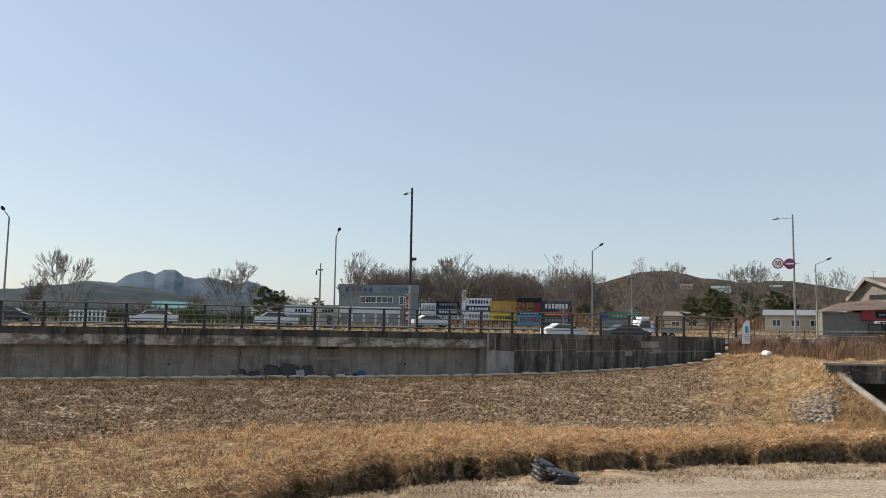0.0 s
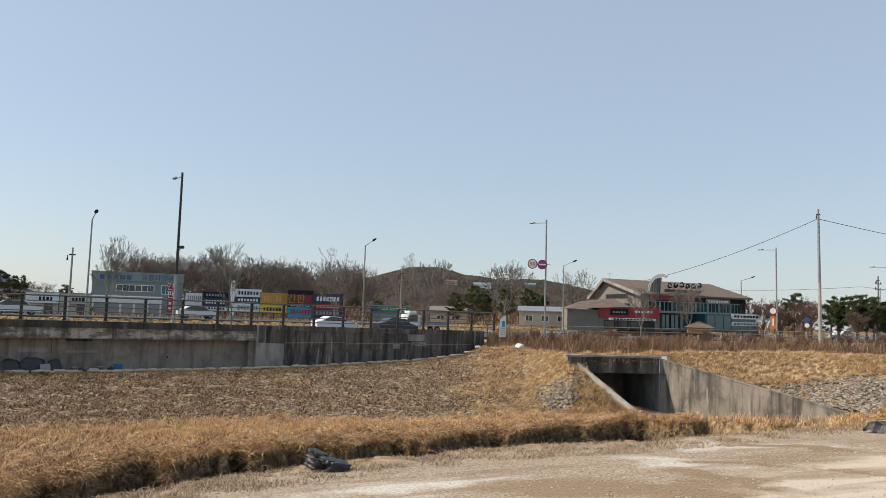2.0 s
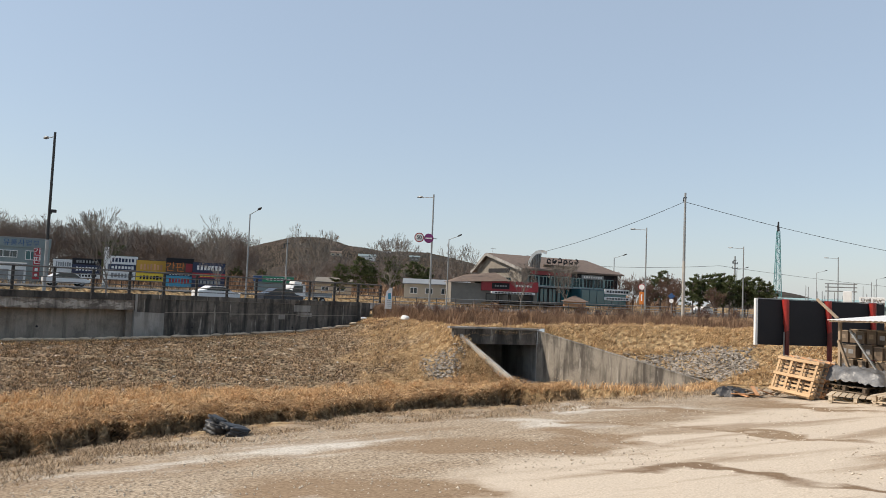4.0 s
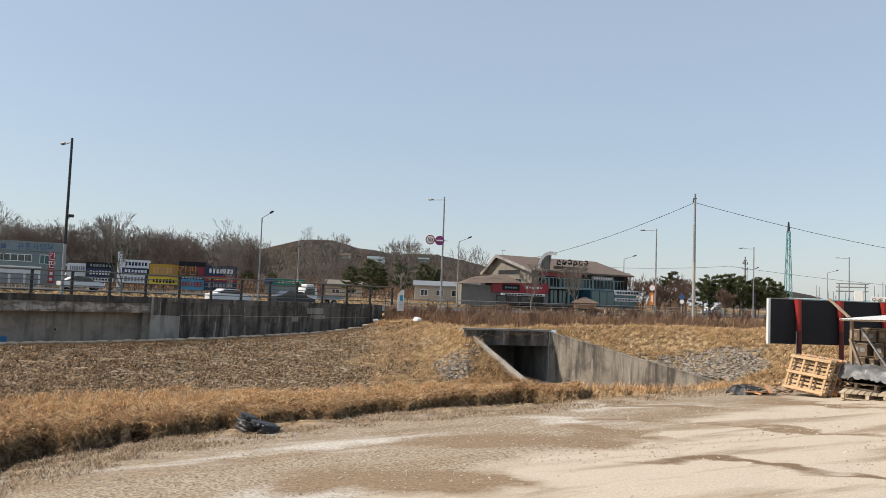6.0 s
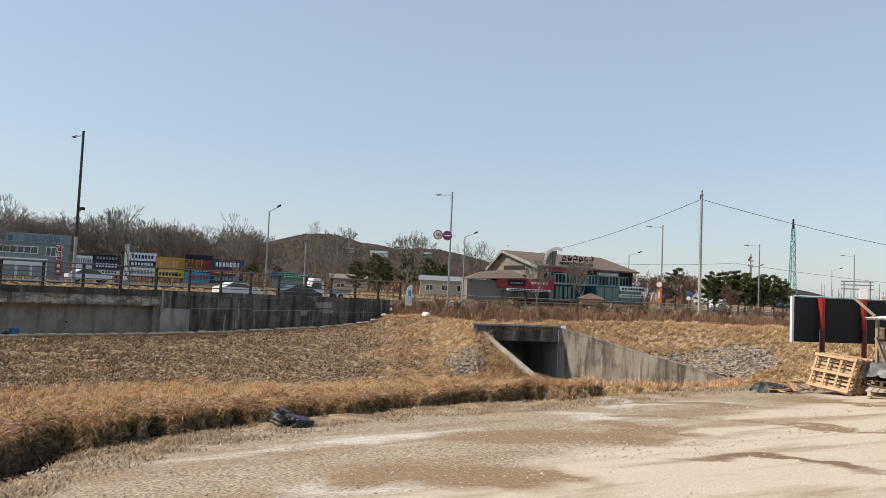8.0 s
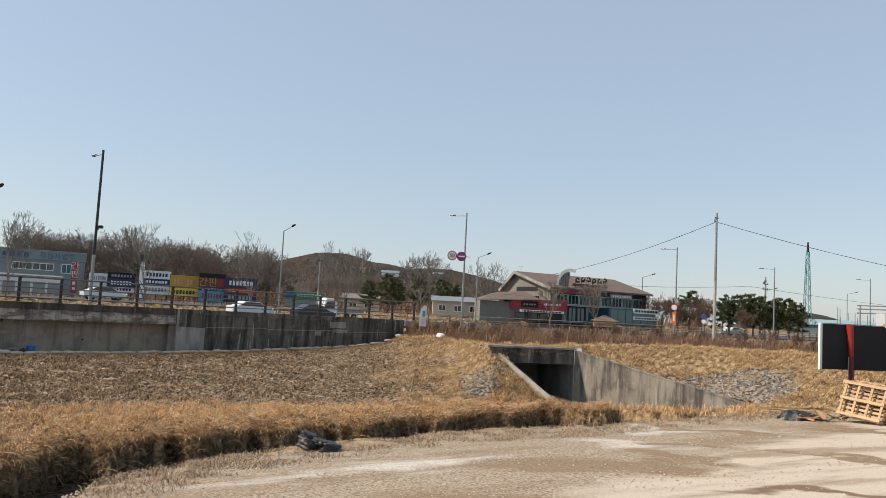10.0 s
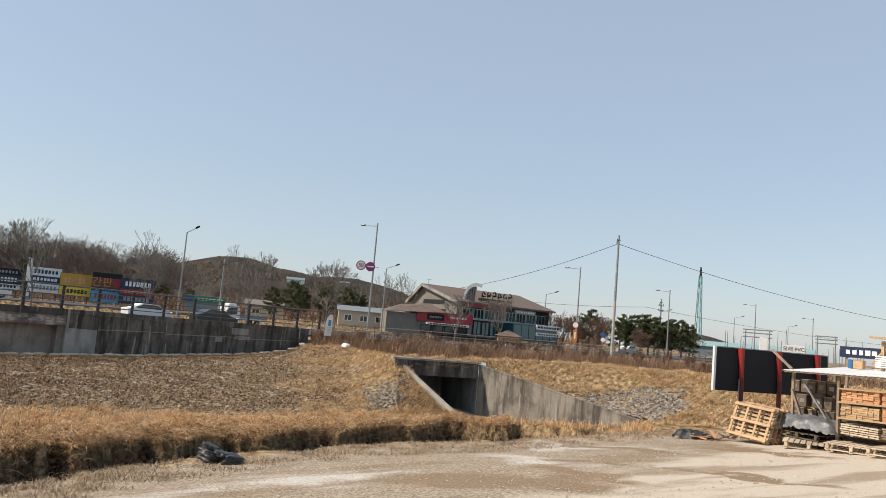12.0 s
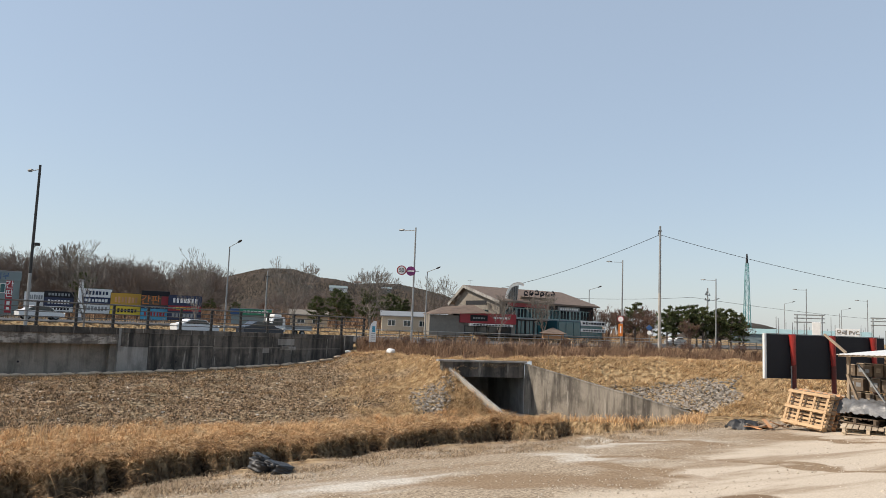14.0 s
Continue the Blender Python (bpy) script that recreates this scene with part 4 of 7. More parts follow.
pa, pb = pine((33.8, 117.5, 0.9), 5, 7.0, 7.0), pine((38.5, 115.5, 0.9), 6, 7.4, 6.5)
for i, (x, y, s) in enumerate([(42.5, 116.5, 0.95), (36.0, 120.0, 0.85), (80.0, 94.0, 0.92), (82.5, 92.0, 0.98), (84.5, 91.0, 1.01), (86.5, 90.0, 0.94), (88.5, 89.3, 0.98), (83.0, 96.0, 0.98), (91.0, 90.0, 0.86), (86.0, 94.0, 1.03), (90.0, 93.5, 0.98), (79.5, 101.0, 1.05), (31.0, 119.0, 0.8), (45.0, 117.5, 0.8), (-42.5, 146, 1.1), (-39.5, 147, 0.95), (-3.0, 150, 1.3), (19, 150, 0.7), (23, 146, 0.65), (-35, 160, 0.8), (-31, 165, 0.7)]):
    src = (pa, pb)[i % 2]
    src.scale = (s, s, s)
    copy_thing(src, Matrix.Translation((x, y, gz(x, y))) @ Matrix.Rotation(i * 2.1, 4, "Z"))
pa.scale = pb.scale = (1, 1, 1)


# ---- buildings and signs across the road ----
def gable_block(t, x0, x1, y0, y1, zb, ze, zr, wall, roof, over=0.4, share=0.5):
    """Walls and a pitched roof whose ridge runs along x."""
    ym = y0 + (y1 - y0) * share
    bm = prism([(x0, y0, zb), (x0, y1, zb), (x0, y1, ze), (x0, ym, zr), (x0, y0, ze)], (x1 - x0, 0, 0))
    part("wall", bm, M[wall], t)
    for s, ya in ((1, y0), (-1, y1)):
        sl = (zr - ze) / abs(ym - ya)
        ye = ya - s * over
        zee = ze - over * sl
        part("roof", prism([(x0 - over, ye, zee + 0.03), (x0 - over, ym, zr + 0.03), (x0 - over, ym, zr + 0.25), (x0 - over, ye, zee + 0.25)], (x1 - x0 + 2 * over, 0, 0)), M[roof], t)


def window(t, c, w, h, mullions=0, frame_m="white", pane_m="glass", name="window"):
    """A framed window on a wall that faces -y."""
    o = new(name)
    o.parent = t
    bm = bmesh.new()
    f = 0.09
    for dx, dz, sx, sz in ((0, h / 2, w + f, f), (0, -h / 2, w + f, f), (-w / 2, 0, f, h), (w / 2, 0, f, h)):
        box((c[0] + dx, c[1], c[2] + dz), (sx, 0.12, sz), bm=bm)
    for i in range(mullions):
        box((c[0] - w / 2 + w * (i + 1) / (mullions + 1), c[1], c[2]), (f * 0.8, 0.11, h), bm=bm)
    part("frame", bm, M[frame_m], o)
    for i in range(mullions + 1):
        part("pane", box((c[0] - w / 2 + w * (i + 0.5) / (mullions + 1), c[1] + 0.03, c[2]), (w / (mullions + 1) - 0.04, 0.03, h - 0.03)), M[pane_m], o)
    return o


def warehouse():
    t = thing("warehouse", (-17.4, 125.5, 1.0), 8, "grey green metal warehouse with blue lettering", "building")
    part("wall", box((0, 4, 3.2), (12.9, 8, 6.4), 0.02), M["warehouse"], t)
    part("parapet", box((0, -0.08, 5.75), (13.1, 0.2, 1.25), 0.02), M["warehouse"], t, "grey blue fascia band")
    part("roof", box((0, 4, 6.48), (13.2, 8.3, 0.12)), M["metal_grey"], t)
    for i in range(12):
        part("cladding_rib", box((-6.2 + i * 1.13, -0.04, 2.5), (0.07, 0.05, 5.0)), M["warehouse"], t)
    lettering("유통사업부", 1.02, Matrix.Translation((2.7, -0.2, 5.7)), M["blue_sign"], t)
    bars_row((-3.2, -0.2, 5.7), 4.6, 0.75, 5, M["blue_sign"], t, 2)
    window(t, (-0.4, -0.03, 4.1), 5.3, 0.95, 5)
    window(t, (4.3, -0.03, 4.0), 1.9, 1.3, 2, pane_m="teal_glass")
    lean = thing("annex", (-17.9, 118.0, 1.0), 8, "low white metal annex in front of the warehouse", "building")
    part("wall", box((0.2, 2, 1.3), (9.2, 4, 2.6), 0.02), M["white"], lean)
    part("roof", box((0.2, 2, 2.68), (9.5, 4.4, 0.12), 0.02, tilt=Matrix.Rotation(radians(3), 4, "X")), M["metal_grey"], lean)
    for i in range(5):
        part("shutter", box((-3.4 + i * 1.8, -0.03, 0.9), (1.5, 0.06, 1.8)), M["metal_grey"], lean)


warehouse()


def shop_awning(x, y, turn, w, col, label, seed):
    t = thing("shop", (x, y, 1.0), turn, label, "shop")
    part("wall", box((0, 1.6, 1.1), (w, 3, 2.2), 0.02), M["cream"], t)
    part("sign_panel", box((0, -0.1, 1.95), (w, 0.18, 1.25), 0.02), M[col], t)
    part("roof", box((0, 1.5, 2.64), (w + 0.3, 3.4, 0.1)), M["metal_grey"], t)
    part("door", box((w * 0.2, 0.08, 0.85), (0.9, 0.08, 1.7)), M["glass"], t)
    bars_row((w * 0.1, -0.205, 1.9), w * 0.45, 0.5, 4, M["black"], t, seed)


shop_awning(-25.3, 103.8, 14, 3.6, "white", "small shop with a white sign fascia", 3)
shop_awning(-21.8, 104.7, 12, 3.4, "cream", "small shop with a cream sign fascia", 4)
f = thing("lattice_fence", (-46.0, 88.0, 0.9), 24, "white lattice fence panel beyond the railing", "fence")
for i in range(9):
    part("upright", box((-1.8 + i * 0.45, 0, 0.75), (0.2, 0.05, 1.5)), M["white"], f)
for z in (0.15, 0.8, 1.4):
    part("cross_rail", box((0, 0.04, z), (4.0, 0.05, 0.1)), M["white"], f)
w = thing("billboard", (-43.5, 63.5, 0.2), 30, "large white billboard with a dark round mark", "billboard")
part("panel", box((-1.9, 0, 4.9), (3.0, 0.2, 2.6), 0.02), M["white"], w)
part("mark", rod((-1.0, -0.13, 4.5), (-1.0, -0.1, 4.5), 0.4, n=20), M["navy"], w)
part("post", rod((-1.9, 0.2, -0.2), (-1.9, 0.2, 4.0), 0.12), M["metal_grey"], w)


def hoarding(x, y, turn, w, z0, z1, panels, label, seed, name="billboard"):
    """A signboard on posts; panels: (height share, colour, writing colour or text)."""
    t = thing(name, (x, y, 1.0), turn, label, "billboard")
    h = z1 - z0
    for sx in (-0.4, 0, 0.4):
        part("post", rod((sx * w, 0.22, -0.1), (sx * w, 0.22, z1 - 1.0), 0.07, n=6), M["metal_dark"], t)
    part("frame", box((0, 0.12, (z0 + z1) / 2 - 1.0), (w + 0.1, 0.12, h + 0.1), 0.01), M["metal_dark"], t)
    z = z1 - 1.0
    for i, (share, col, ink) in enumerate(panels):
        ph = h * share
        part("panel", box((0, 0.03, z - ph / 2), (w, 0.06, ph - 0.01)), M[col], t)
        if isinstance(ink, tuple):
            body, size, dx, icol = ink
            lettering(body, size, Matrix.Translation((dx, -0.02, z - ph / 2)), M[icol], t)
        elif ink:
            bars_row((0, -0.01, z - ph / 2), w * 0.78, ph * 0.5, 7, M[ink], t, seed + i)
        z -= ph
    return t


hoarding(-8.3, 113.6, 4, 2.4, 2.0, 4.4, [(0.55, "white", "metal_grey"), (0.45, "white", "")], "white signboard with faint writing", 1)
hoarding(-5.4, 111.8, 3, 3.4, 2.0, 4.55, [(0.3, "black", "metal_grey"), (0.45, "navy", "white"), (0.25, "white", "black")], "dark signboard over a white strip", 11)
hoarding(-1.0, 109.9, 1, 3.6, 1.9, 5.1, [(0.34, "white", "navy"), (0.26, "navy", "white"), (0.4, "white", "metal_grey")], "white and navy signboard", 21)
hoarding(2.4, 105.9, -1, 3.6, 1.9, 4.6, [(0.62, "yellow", "wood_red"), (0.38, "bright_yellow", "black")], "ochre yellow signboard with brown writing", 31)
g = hoarding(5.8, 104.7, -3, 3.3, 1.4, 5.0, [(0.16, "black", ""), (0.34, "wood_dark", ("간판", 1.3, -0.55, "orange")), (0.12, "navy", "white"), (0.38, "sky_panel", "red")], "dark signboard with orange lettering", 41)
part("panel", box((1.15, 0.0, 2.85), (0.85, 0.1, 1.1)), M["red"], g)
hoarding(9.3, 103.5, -5, 4.0, 1.5, 4.6, [(0.42, "navy", "white"), (0.22, "red", "bright_yellow"), (0.36, "navy", "metal_grey")], "navy and red signboard with white writing", 51)
b = thing("banner", (-10.1, 99.4, 1.1), 6, "tall red banner sign with white lettering", "banner")
part("panel", box((0, 0, 2.3), (0.68, 0.12, 3.6), 0.02), M["red"], b)
part("post", rod((0.3, 0.1, -0.1), (0.3, 0.1, 4.1), 0.05, n=6), M["metal_grey"], b)
lettering("간\n판", 0.95, Matrix.Translation((0, -0.08, 3.1)), M["white"], b)
bars_row((0, -0.07, 1.6), 0.5, 0.45, 1, M["white"], b, 3)
bars_row((0, -0.07, 0.95), 0.5, 0.45, 1, M["white"], b, 4)
p = thing("sign_pillar", (-2.8, 97.9, 1.0), 2, "plain white pillar sign", "sign")
part("panel", box((0, 0, 2.5), (0.5, 0.35, 4.4), 0.02), M["white"], p)
part("foot", box((0, 0, 0.15), (0.7, 0.5, 0.3), 0.02), M["metal_grey"], p)
part("cap", box((0, 0, 4.73), (0.54, 0.39, 0.06)), M["black"], p)
g = thing("shop", (17.2, 100.4, 1.3), -10, "low shop under a green and blue sign", "shop")
part("wall", box((0, 1.6, 0.7), (5.0, 3, 1.5), 0.02), M["warehouse"], g)
part("sign_panel", box((0.5, -0.05, 1.55), (4.0, 0.14, 0.75), 0.01), M["green"], g)
part("sign_panel", box((-2.1, -0.05, 1.55), (1.1, 0.14, 0.7), 0.01), M["blue_sign"], g)
part("roof", box((0, 1.5, 1.96), (5.3, 3.3, 0.1)), M["metal_grey"], g)
bars_row((0.5, -0.13, 1.55), 3.2, 0.34, 7, M["white"], g, 9)
for x, y, turn, w, h, wall, roof, label in ((32.2, 127.8, -14, 6.2, 1.9, "cream", "stone_clad", "low grey roofed hut beyond the trees"), (108, 416, -15, 6.4, 2.4, "cream", "roof_brown", "small house on the wooded hill"), (127, 418, -17, 10, 2.4, "white", "warehouse", "long pale house on the wooded hill"), (158, 476, -19, 5.2, 3.0, "white", "roof_brown", "small white house high on the wooded hill"), (156, 418, -22, 6, 3.2, "stone_clad", "warehouse", "grey house on the wooded hill"), (-60, 210, 14, 9, 3.5, "white", "metal_grey", "far white house below the hill"), (-78, 190, 18, 11, 3.0, "cream", "teal", "far low house below the hill")):
    t = thing("house", (x, y, {108: 20.4, 127: 19.4, 158: 26.0, 156: 19.9}.get(x, 0.95)), turn, label, "house")
    gable_block(t, -w / 2, w / 2, 0, w * 0.6, 0, h, h + w * 0.14, wall, roof, 0.25)
    window(t, (-w * 0.22, -0.03, h - 0.9), w * 0.2, 0.7, 1)
    window(t, (w * 0.2, -0.03, h - 0.9), w * 0.2, 0.7, 1)


M["dark_teal"] = mat("dark teal cladding", (0.02, 0.085, 0.105, 1), (0.016, 0.07, 0.085, 1), 0.4, 1, 10, 0.02)


def restaurant():
    t = thing("restaurant_building", (51.2, 96.0, 1.0), 9, "two storey building with brown roof and teal glass", "building")
    L, D, ze, zr = 18.6, 11.2, 4.9, 7.1
    ridge = D * 0.72
    gable_block(t, 0, L, 0, D, 0, ze, zr, "stone_clad", "roof_brown", 0.7, 0.72)
    # pale verge boards on the gable end
    for ya, yb in ((-0.75, ridge), (D + 0.75, ridge)):
        za = ze - 0.75 * (zr - ze) / (ridge if ya < 0 else D - ridge)
        part("verge_board", bar((-0.74, ya, za + 0.02), (-0.74, yb, zr + 0.05), 0.1, 0.42), M["concrete_pale"], t)
    part("gable_panel", box((-0.03, D * 0.5, 4.7), (0.08, 5.2, 0.6)), M["black"], t, "dark louvre band on the gable")
    for k in (0.3, 0.55, 0.8):
        part("side_window", box((-0.03, D * k, 3.2), (0.08, 1.5, 0.9)), M["glass"], t)
    part("facade", box((L / 2 + 0.5, -0.015, 2.45), (L - 1.2, 0.02, 4.5)), M["black"], t, "dark facade behind the glazing")
    # glazed upper storey, bay by bay
    for i in range(8):
        x = 2.0 + i * 2.1
        window(t, (x, -0.04, 3.35), 1.9, 1.35, 2, "pale_teal", "teal_glass" if i < 5 else "glass")
    part("red_band", box((5.2, -0.12, 4.5), (7.6, 0.2, 0.55)), M["red"], t, "dull red fascia band")
    part("sign_panel", box((13.2, -0.16, 4.3), (4.4, 0.2, 0.65)), M["metal_grey"], t)
    bars_row((13.2, -0.28, 4.3), 3.8, 0.35, 8, M["white"], t, 3)
    part("cornice", box((L / 2 + 1, -0.25, 2.52), (L - 2, 0.5, 0.18)), M["metal_grey"], t)
    # ground floor
    for i in range(6):
        window(t, (2.4 + i * 1.6, -0.05, 1.3), 1.4, 1.9, 1, "metal_dark", "teal_glass")
    part("blue_front", box((13.6, -1.2, 1.25), (9.2, 2.2, 2.45), 0.02), M["dark_teal"], t, "dark teal glazed shop front")
    for i in range(6):
        part("front_pane", box((9.9 + i * 1.5, -2.32, 1.3), (1.35, 0.05, 2.0)), M["teal_glass"], t)
    for z, h in ((2.25, 0.72), (1.2, 0.5)):
        part("sign_strip", box((16.2, -2.42, z), (5.2, 0.1, h), 0.01), M["white"], t)
        bars_row((16.2, -2.49, z), 4.6, h * 0.5, 8, M["black"], t, int(z * 10))
    # curved fin and roof letters
    fin = bmesh.new()
    pts = []
    for i in range(13):
        a = radians(180 - i * 9.5)
        pts.append((3.2 + 2.5 * math.cos(a), 5.3 + 2.5 * math.sin(a)))
    outer = [fin.verts.new((x, -0.3, z)) for x, z in pts]
    inner = [fin.verts.new((3.2 + (x - 3.2) * 0.82, -0.3, 5.3 + (z - 5.3) * 0.82)) for x, z in pts]
    for i in range(12):
        fin.faces.new((outer[i], outer[i + 1], inner[i + 1], inner[i]))
    bmesh.ops.solidify(fin, geom=fin.faces[:], thickness=0.9)
    part("curved_fin", fin, M["white"], t, "silver curved sign fin on the roof")
    web = bmesh.new()
    arc = [web.verts.new((3.2 + (x - 3.2) * 0.8, -0.05, 5.3 + (z - 5.3) * 0.8)) for x, z in pts[:11]]
    web.faces.new([web.verts.new((3.1, -0.05, 5.1))] + arc[::-1])
    bmesh.ops.solidify(web, geom=web.faces[:], thickness=0.1)
    part("fin_panel", web, M["metal_grey"], t, "grey panel inside the fin")
    for i in range(5):
        x = 1.2 + i * 0.42
        part("fin_rib", rod((x, -0.2, 5.2), (x, -0.2, 5.3 + math.sqrt(max(0.1, 4.0 - (x - 3.2) ** 2)) * 0.95), 0.04, n=5), M["metal_dark"], t)
    part("sign_frame", box((7.2, 0.2, 5.55), (6.4, 0.25, 0.4)), M["wood_dark"], t)
    # black roof letters, each a hooked stroke, a loop and a bar
    for i in range(6):
        x = 4.7 + i * 1.05
        up = 0.1 * (i % 3)
        lt = bmesh.new()
        turn = i * 1.9
        for k in range(7):
            a0, a1 = turn + k * 0.72, turn + (k + 1) * 0.72
            rod((x + 0.3 * math.cos(a0), -0.1, 6.25 + up + 0.32 * math.sin(a0)), (x + 0.3 * math.cos(a1), -0.1, 6.25 + up + 0.32 * math.sin(a1)), 0.1, n=6, bm=lt)
        rod((x - 0.35, -0.1, 6.05 + up), (x + 0.4, -0.1, 6.0 + up + 0.25 * (i % 2)), 0.1, n=6, bm=lt)
        part("roof_letter", lt, M["black"], t)
        part("prop", rod((x, 0.3, 4.9), (x, 0.25, 6.2), 0.04, n=5), M["metal_dark"], t)
    part("aerial", rod((0.5, ridge, zr), (0.5, ridge, zr + 1.1), 0.03, n=5), M["metal_grey"], t)
    part("aerial_bar", rod((0.1, ridge, zr + 0.95), (1.0, ridge, zr + 0.95), 0.025, n=5), M["metal_grey"], t)
    # red wing with its hipped roof
    w = thing("shop", (46.6, 91.6, 1.0), -12, "single storey red fronted shop with dark signs", "shop")
    part("wall", box((0.3, 2, 1.4), (7.8, 4, 2.8), 0.02), M["stone_clad"], w)
    part("sign_panel", box((0.3, -0.15, 2.25), (7.9, 0.25, 1.35), 0.02), M["red"], w)
    part("sign_panel", box((-1.0, -0.29, 2.25), (2.4, 0.06, 0.8), 0.01), M["black"], w)
    bars_row((-1.0, -0.33, 2.25), 1.8, 0.25, 5, M["metal_grey"], w, 1)
    bars_row((2.2, -0.29, 2.35), 2.4, 0.3, 6, M["white"], w, 2)
    part("canopy", box((0.6, -0.5, 1.35), (6.0, 0.9, 0.3), 0.02), M["white"], w)
    bars_row((0.6, -0.97, 1.35), 5.2, 0.18, 12, M["black"], w, 5)
    for i in range(4):
        window(w, (-2.2 + i * 1.7, -0.04, 0.65), 1.4, 1.0, 0, "metal_dark", "glass")
    hip = bmesh.new()
    vs = [hip.verts.new(q) for q in ((-7.8, -0.6, 2.55), (0.4, -0.6, 2.95), (0.4, 5, 2.95), (-7.8, 5, 2.55), (-5.5, 2.2, 3.6), (-1.2, 2.2, 4.1))]
    for f in ((0, 1, 5, 4), (1, 2, 5), (2, 3, 4, 5), (3, 0, 4), (3, 2, 1, 0)):
        hip.faces.new([vs[i] for i in f])
    part("roof", hip, M["roof_brown"], w, "brown hipped shingle roof")
    part("side_wall", box((-5.6, 1.8, 1.15), (4.2, 3.6, 2.7), 0.02), M["stone_clad"], w)
    # long beige store
    s = thing("store", (40.2, 100.5, 1.0), -20, "low beige store with a sheet roof", "building")
    part("wall", box((0, 3, 1.1), (9.5, 6, 2.2), 0.02), M["cream"], s)
    part("roof", prism([(-5, -0.3, 2.1), (-5, 6.3, 2.9), (-5, 6.3, 3.0), (-5, -0.3, 2.22)], (10, 0, 0)), M["metal_grey"], s)
    for i in range(4):
        window(s, (-3.4 + i * 2.2, -0.03, 1.2), 1.0, 0.8, 1)
    k = thing("kiosk", (50.0, 80.3, 1.0), -30, "small roadside kiosk with a brown hipped roof", "kiosk")
    part("wall", box((0, 1.2, 0.3), (2.6, 2.2, 0.7)), M["wood_red"], k)
    r = bmesh.new()
    bmesh.ops.create_cone(r, cap_ends=True, segments=4, radius1=2.4, radius2=0.1, depth=0.75, matrix=Matrix.Translation((0, 1.2, 0.95)) @ Matrix.Rotation(radians(45), 4, "Z"))
    part("roof", r, M["roof_brown"], k)


restaurant()


def roadside_signs():
    t = thing("traffic_sign", (47.2, 63.8, 0.6), -38, "orange warning board under a round white sign", "traffic sign")
    part("post", rod((0, 0.06, -0.2), (0, 0.06, 3.1), 0.04, n=6), M["metal_grey"], t)
    part("board", box((0, 0, 1.65), (0.42, 0.05, 1.25), 0.01), M["orange"], t)
    part("board", rod((0, -0.03, 2.75), (0, 0.0, 2.75), 0.34, n=20), M["red"], t)
    part("face", rod((0, -0.05, 2.75), (0, -0.02, 2.75), 0.27, n=20), M["white"], t)
    bars_row((0, -0.04, 1.7), 0.22, 0.7, 1, M["white"], t, 1)
    t = thing("traffic_sign", (52.0, 65.1, 0.6), -40, "blue diamond direction sign over a white disc", "traffic sign")
    part("post", rod((0, 0.06, -0.2), (0, 0.06, 2.3), 0.04, n=6), M["metal_grey"], t)
    part("board", box((0, 0, 2.0), (0.5, 0.05, 0.5), 0.01, tilt=Matrix.Rotation(radians(45), 4, "Y")), M["blue_sign"], t)
    part("face", rod((0, -0.03, 1.5), (0, 0.0, 1.5), 0.22, n=16), M["white"], t)
    t = thing("notice_board", (18.9, 59.3, 0.35), -16, "white notice board with a curved top by the wall end", "notice board")
    part("panel", prism([(-0.33, 0, 0.1), (0.36, 0, 0.1), (0.36, 0, 2.05), (0.1, 0, 2.08), (-0.2, 0, 1.75), (-0.3, 0, 1.2)], (0, 0.08, 0)), M["white"], t)
    part("stripe", box((0.1, -0.01, 1.3), (0.3, 0.02, 0.55)), M["sky_panel"], t)
    for i in range(4):
        bars_row((0.08, -0.01, 0.9 - i * 0.18), 0.4, 0.06, 5, M["metal_grey"], t, i)
    part("post", rod((-0.25, 0.12, -0.5), (-0.25, 0.12, 1.2), 0.03, n=6), M["metal_grey"], t)
    part("post", rod((0.3, 0.12, -0.5), (0.3, 0.12, 1.9), 0.03, n=6), M["metal_grey"], t)
    t.scale = (0.8, 0.8, 0.86)


roadside_signs()


def road_fence():
    t = tagged(new("guard_rail"), "thin grey guard rail beside the road behind the weeds", "guard rail")
    z = ROAD_Z + 0.3
    for i in range(34):
        u = 51 + i * 2.4
        part("post", rod(wp(u, 1.2, z - 0.6), wp(u, 1.2, z + 0.95), 0.04, n=6), M["rail"], t)
    for h in (0.5, 0.9):
        part("rail", rod(wp(51, 1.2, z + h), wp(131, 1.2, z + h), 0.035, n=6), M["metal_grey"], t)


road_fence()


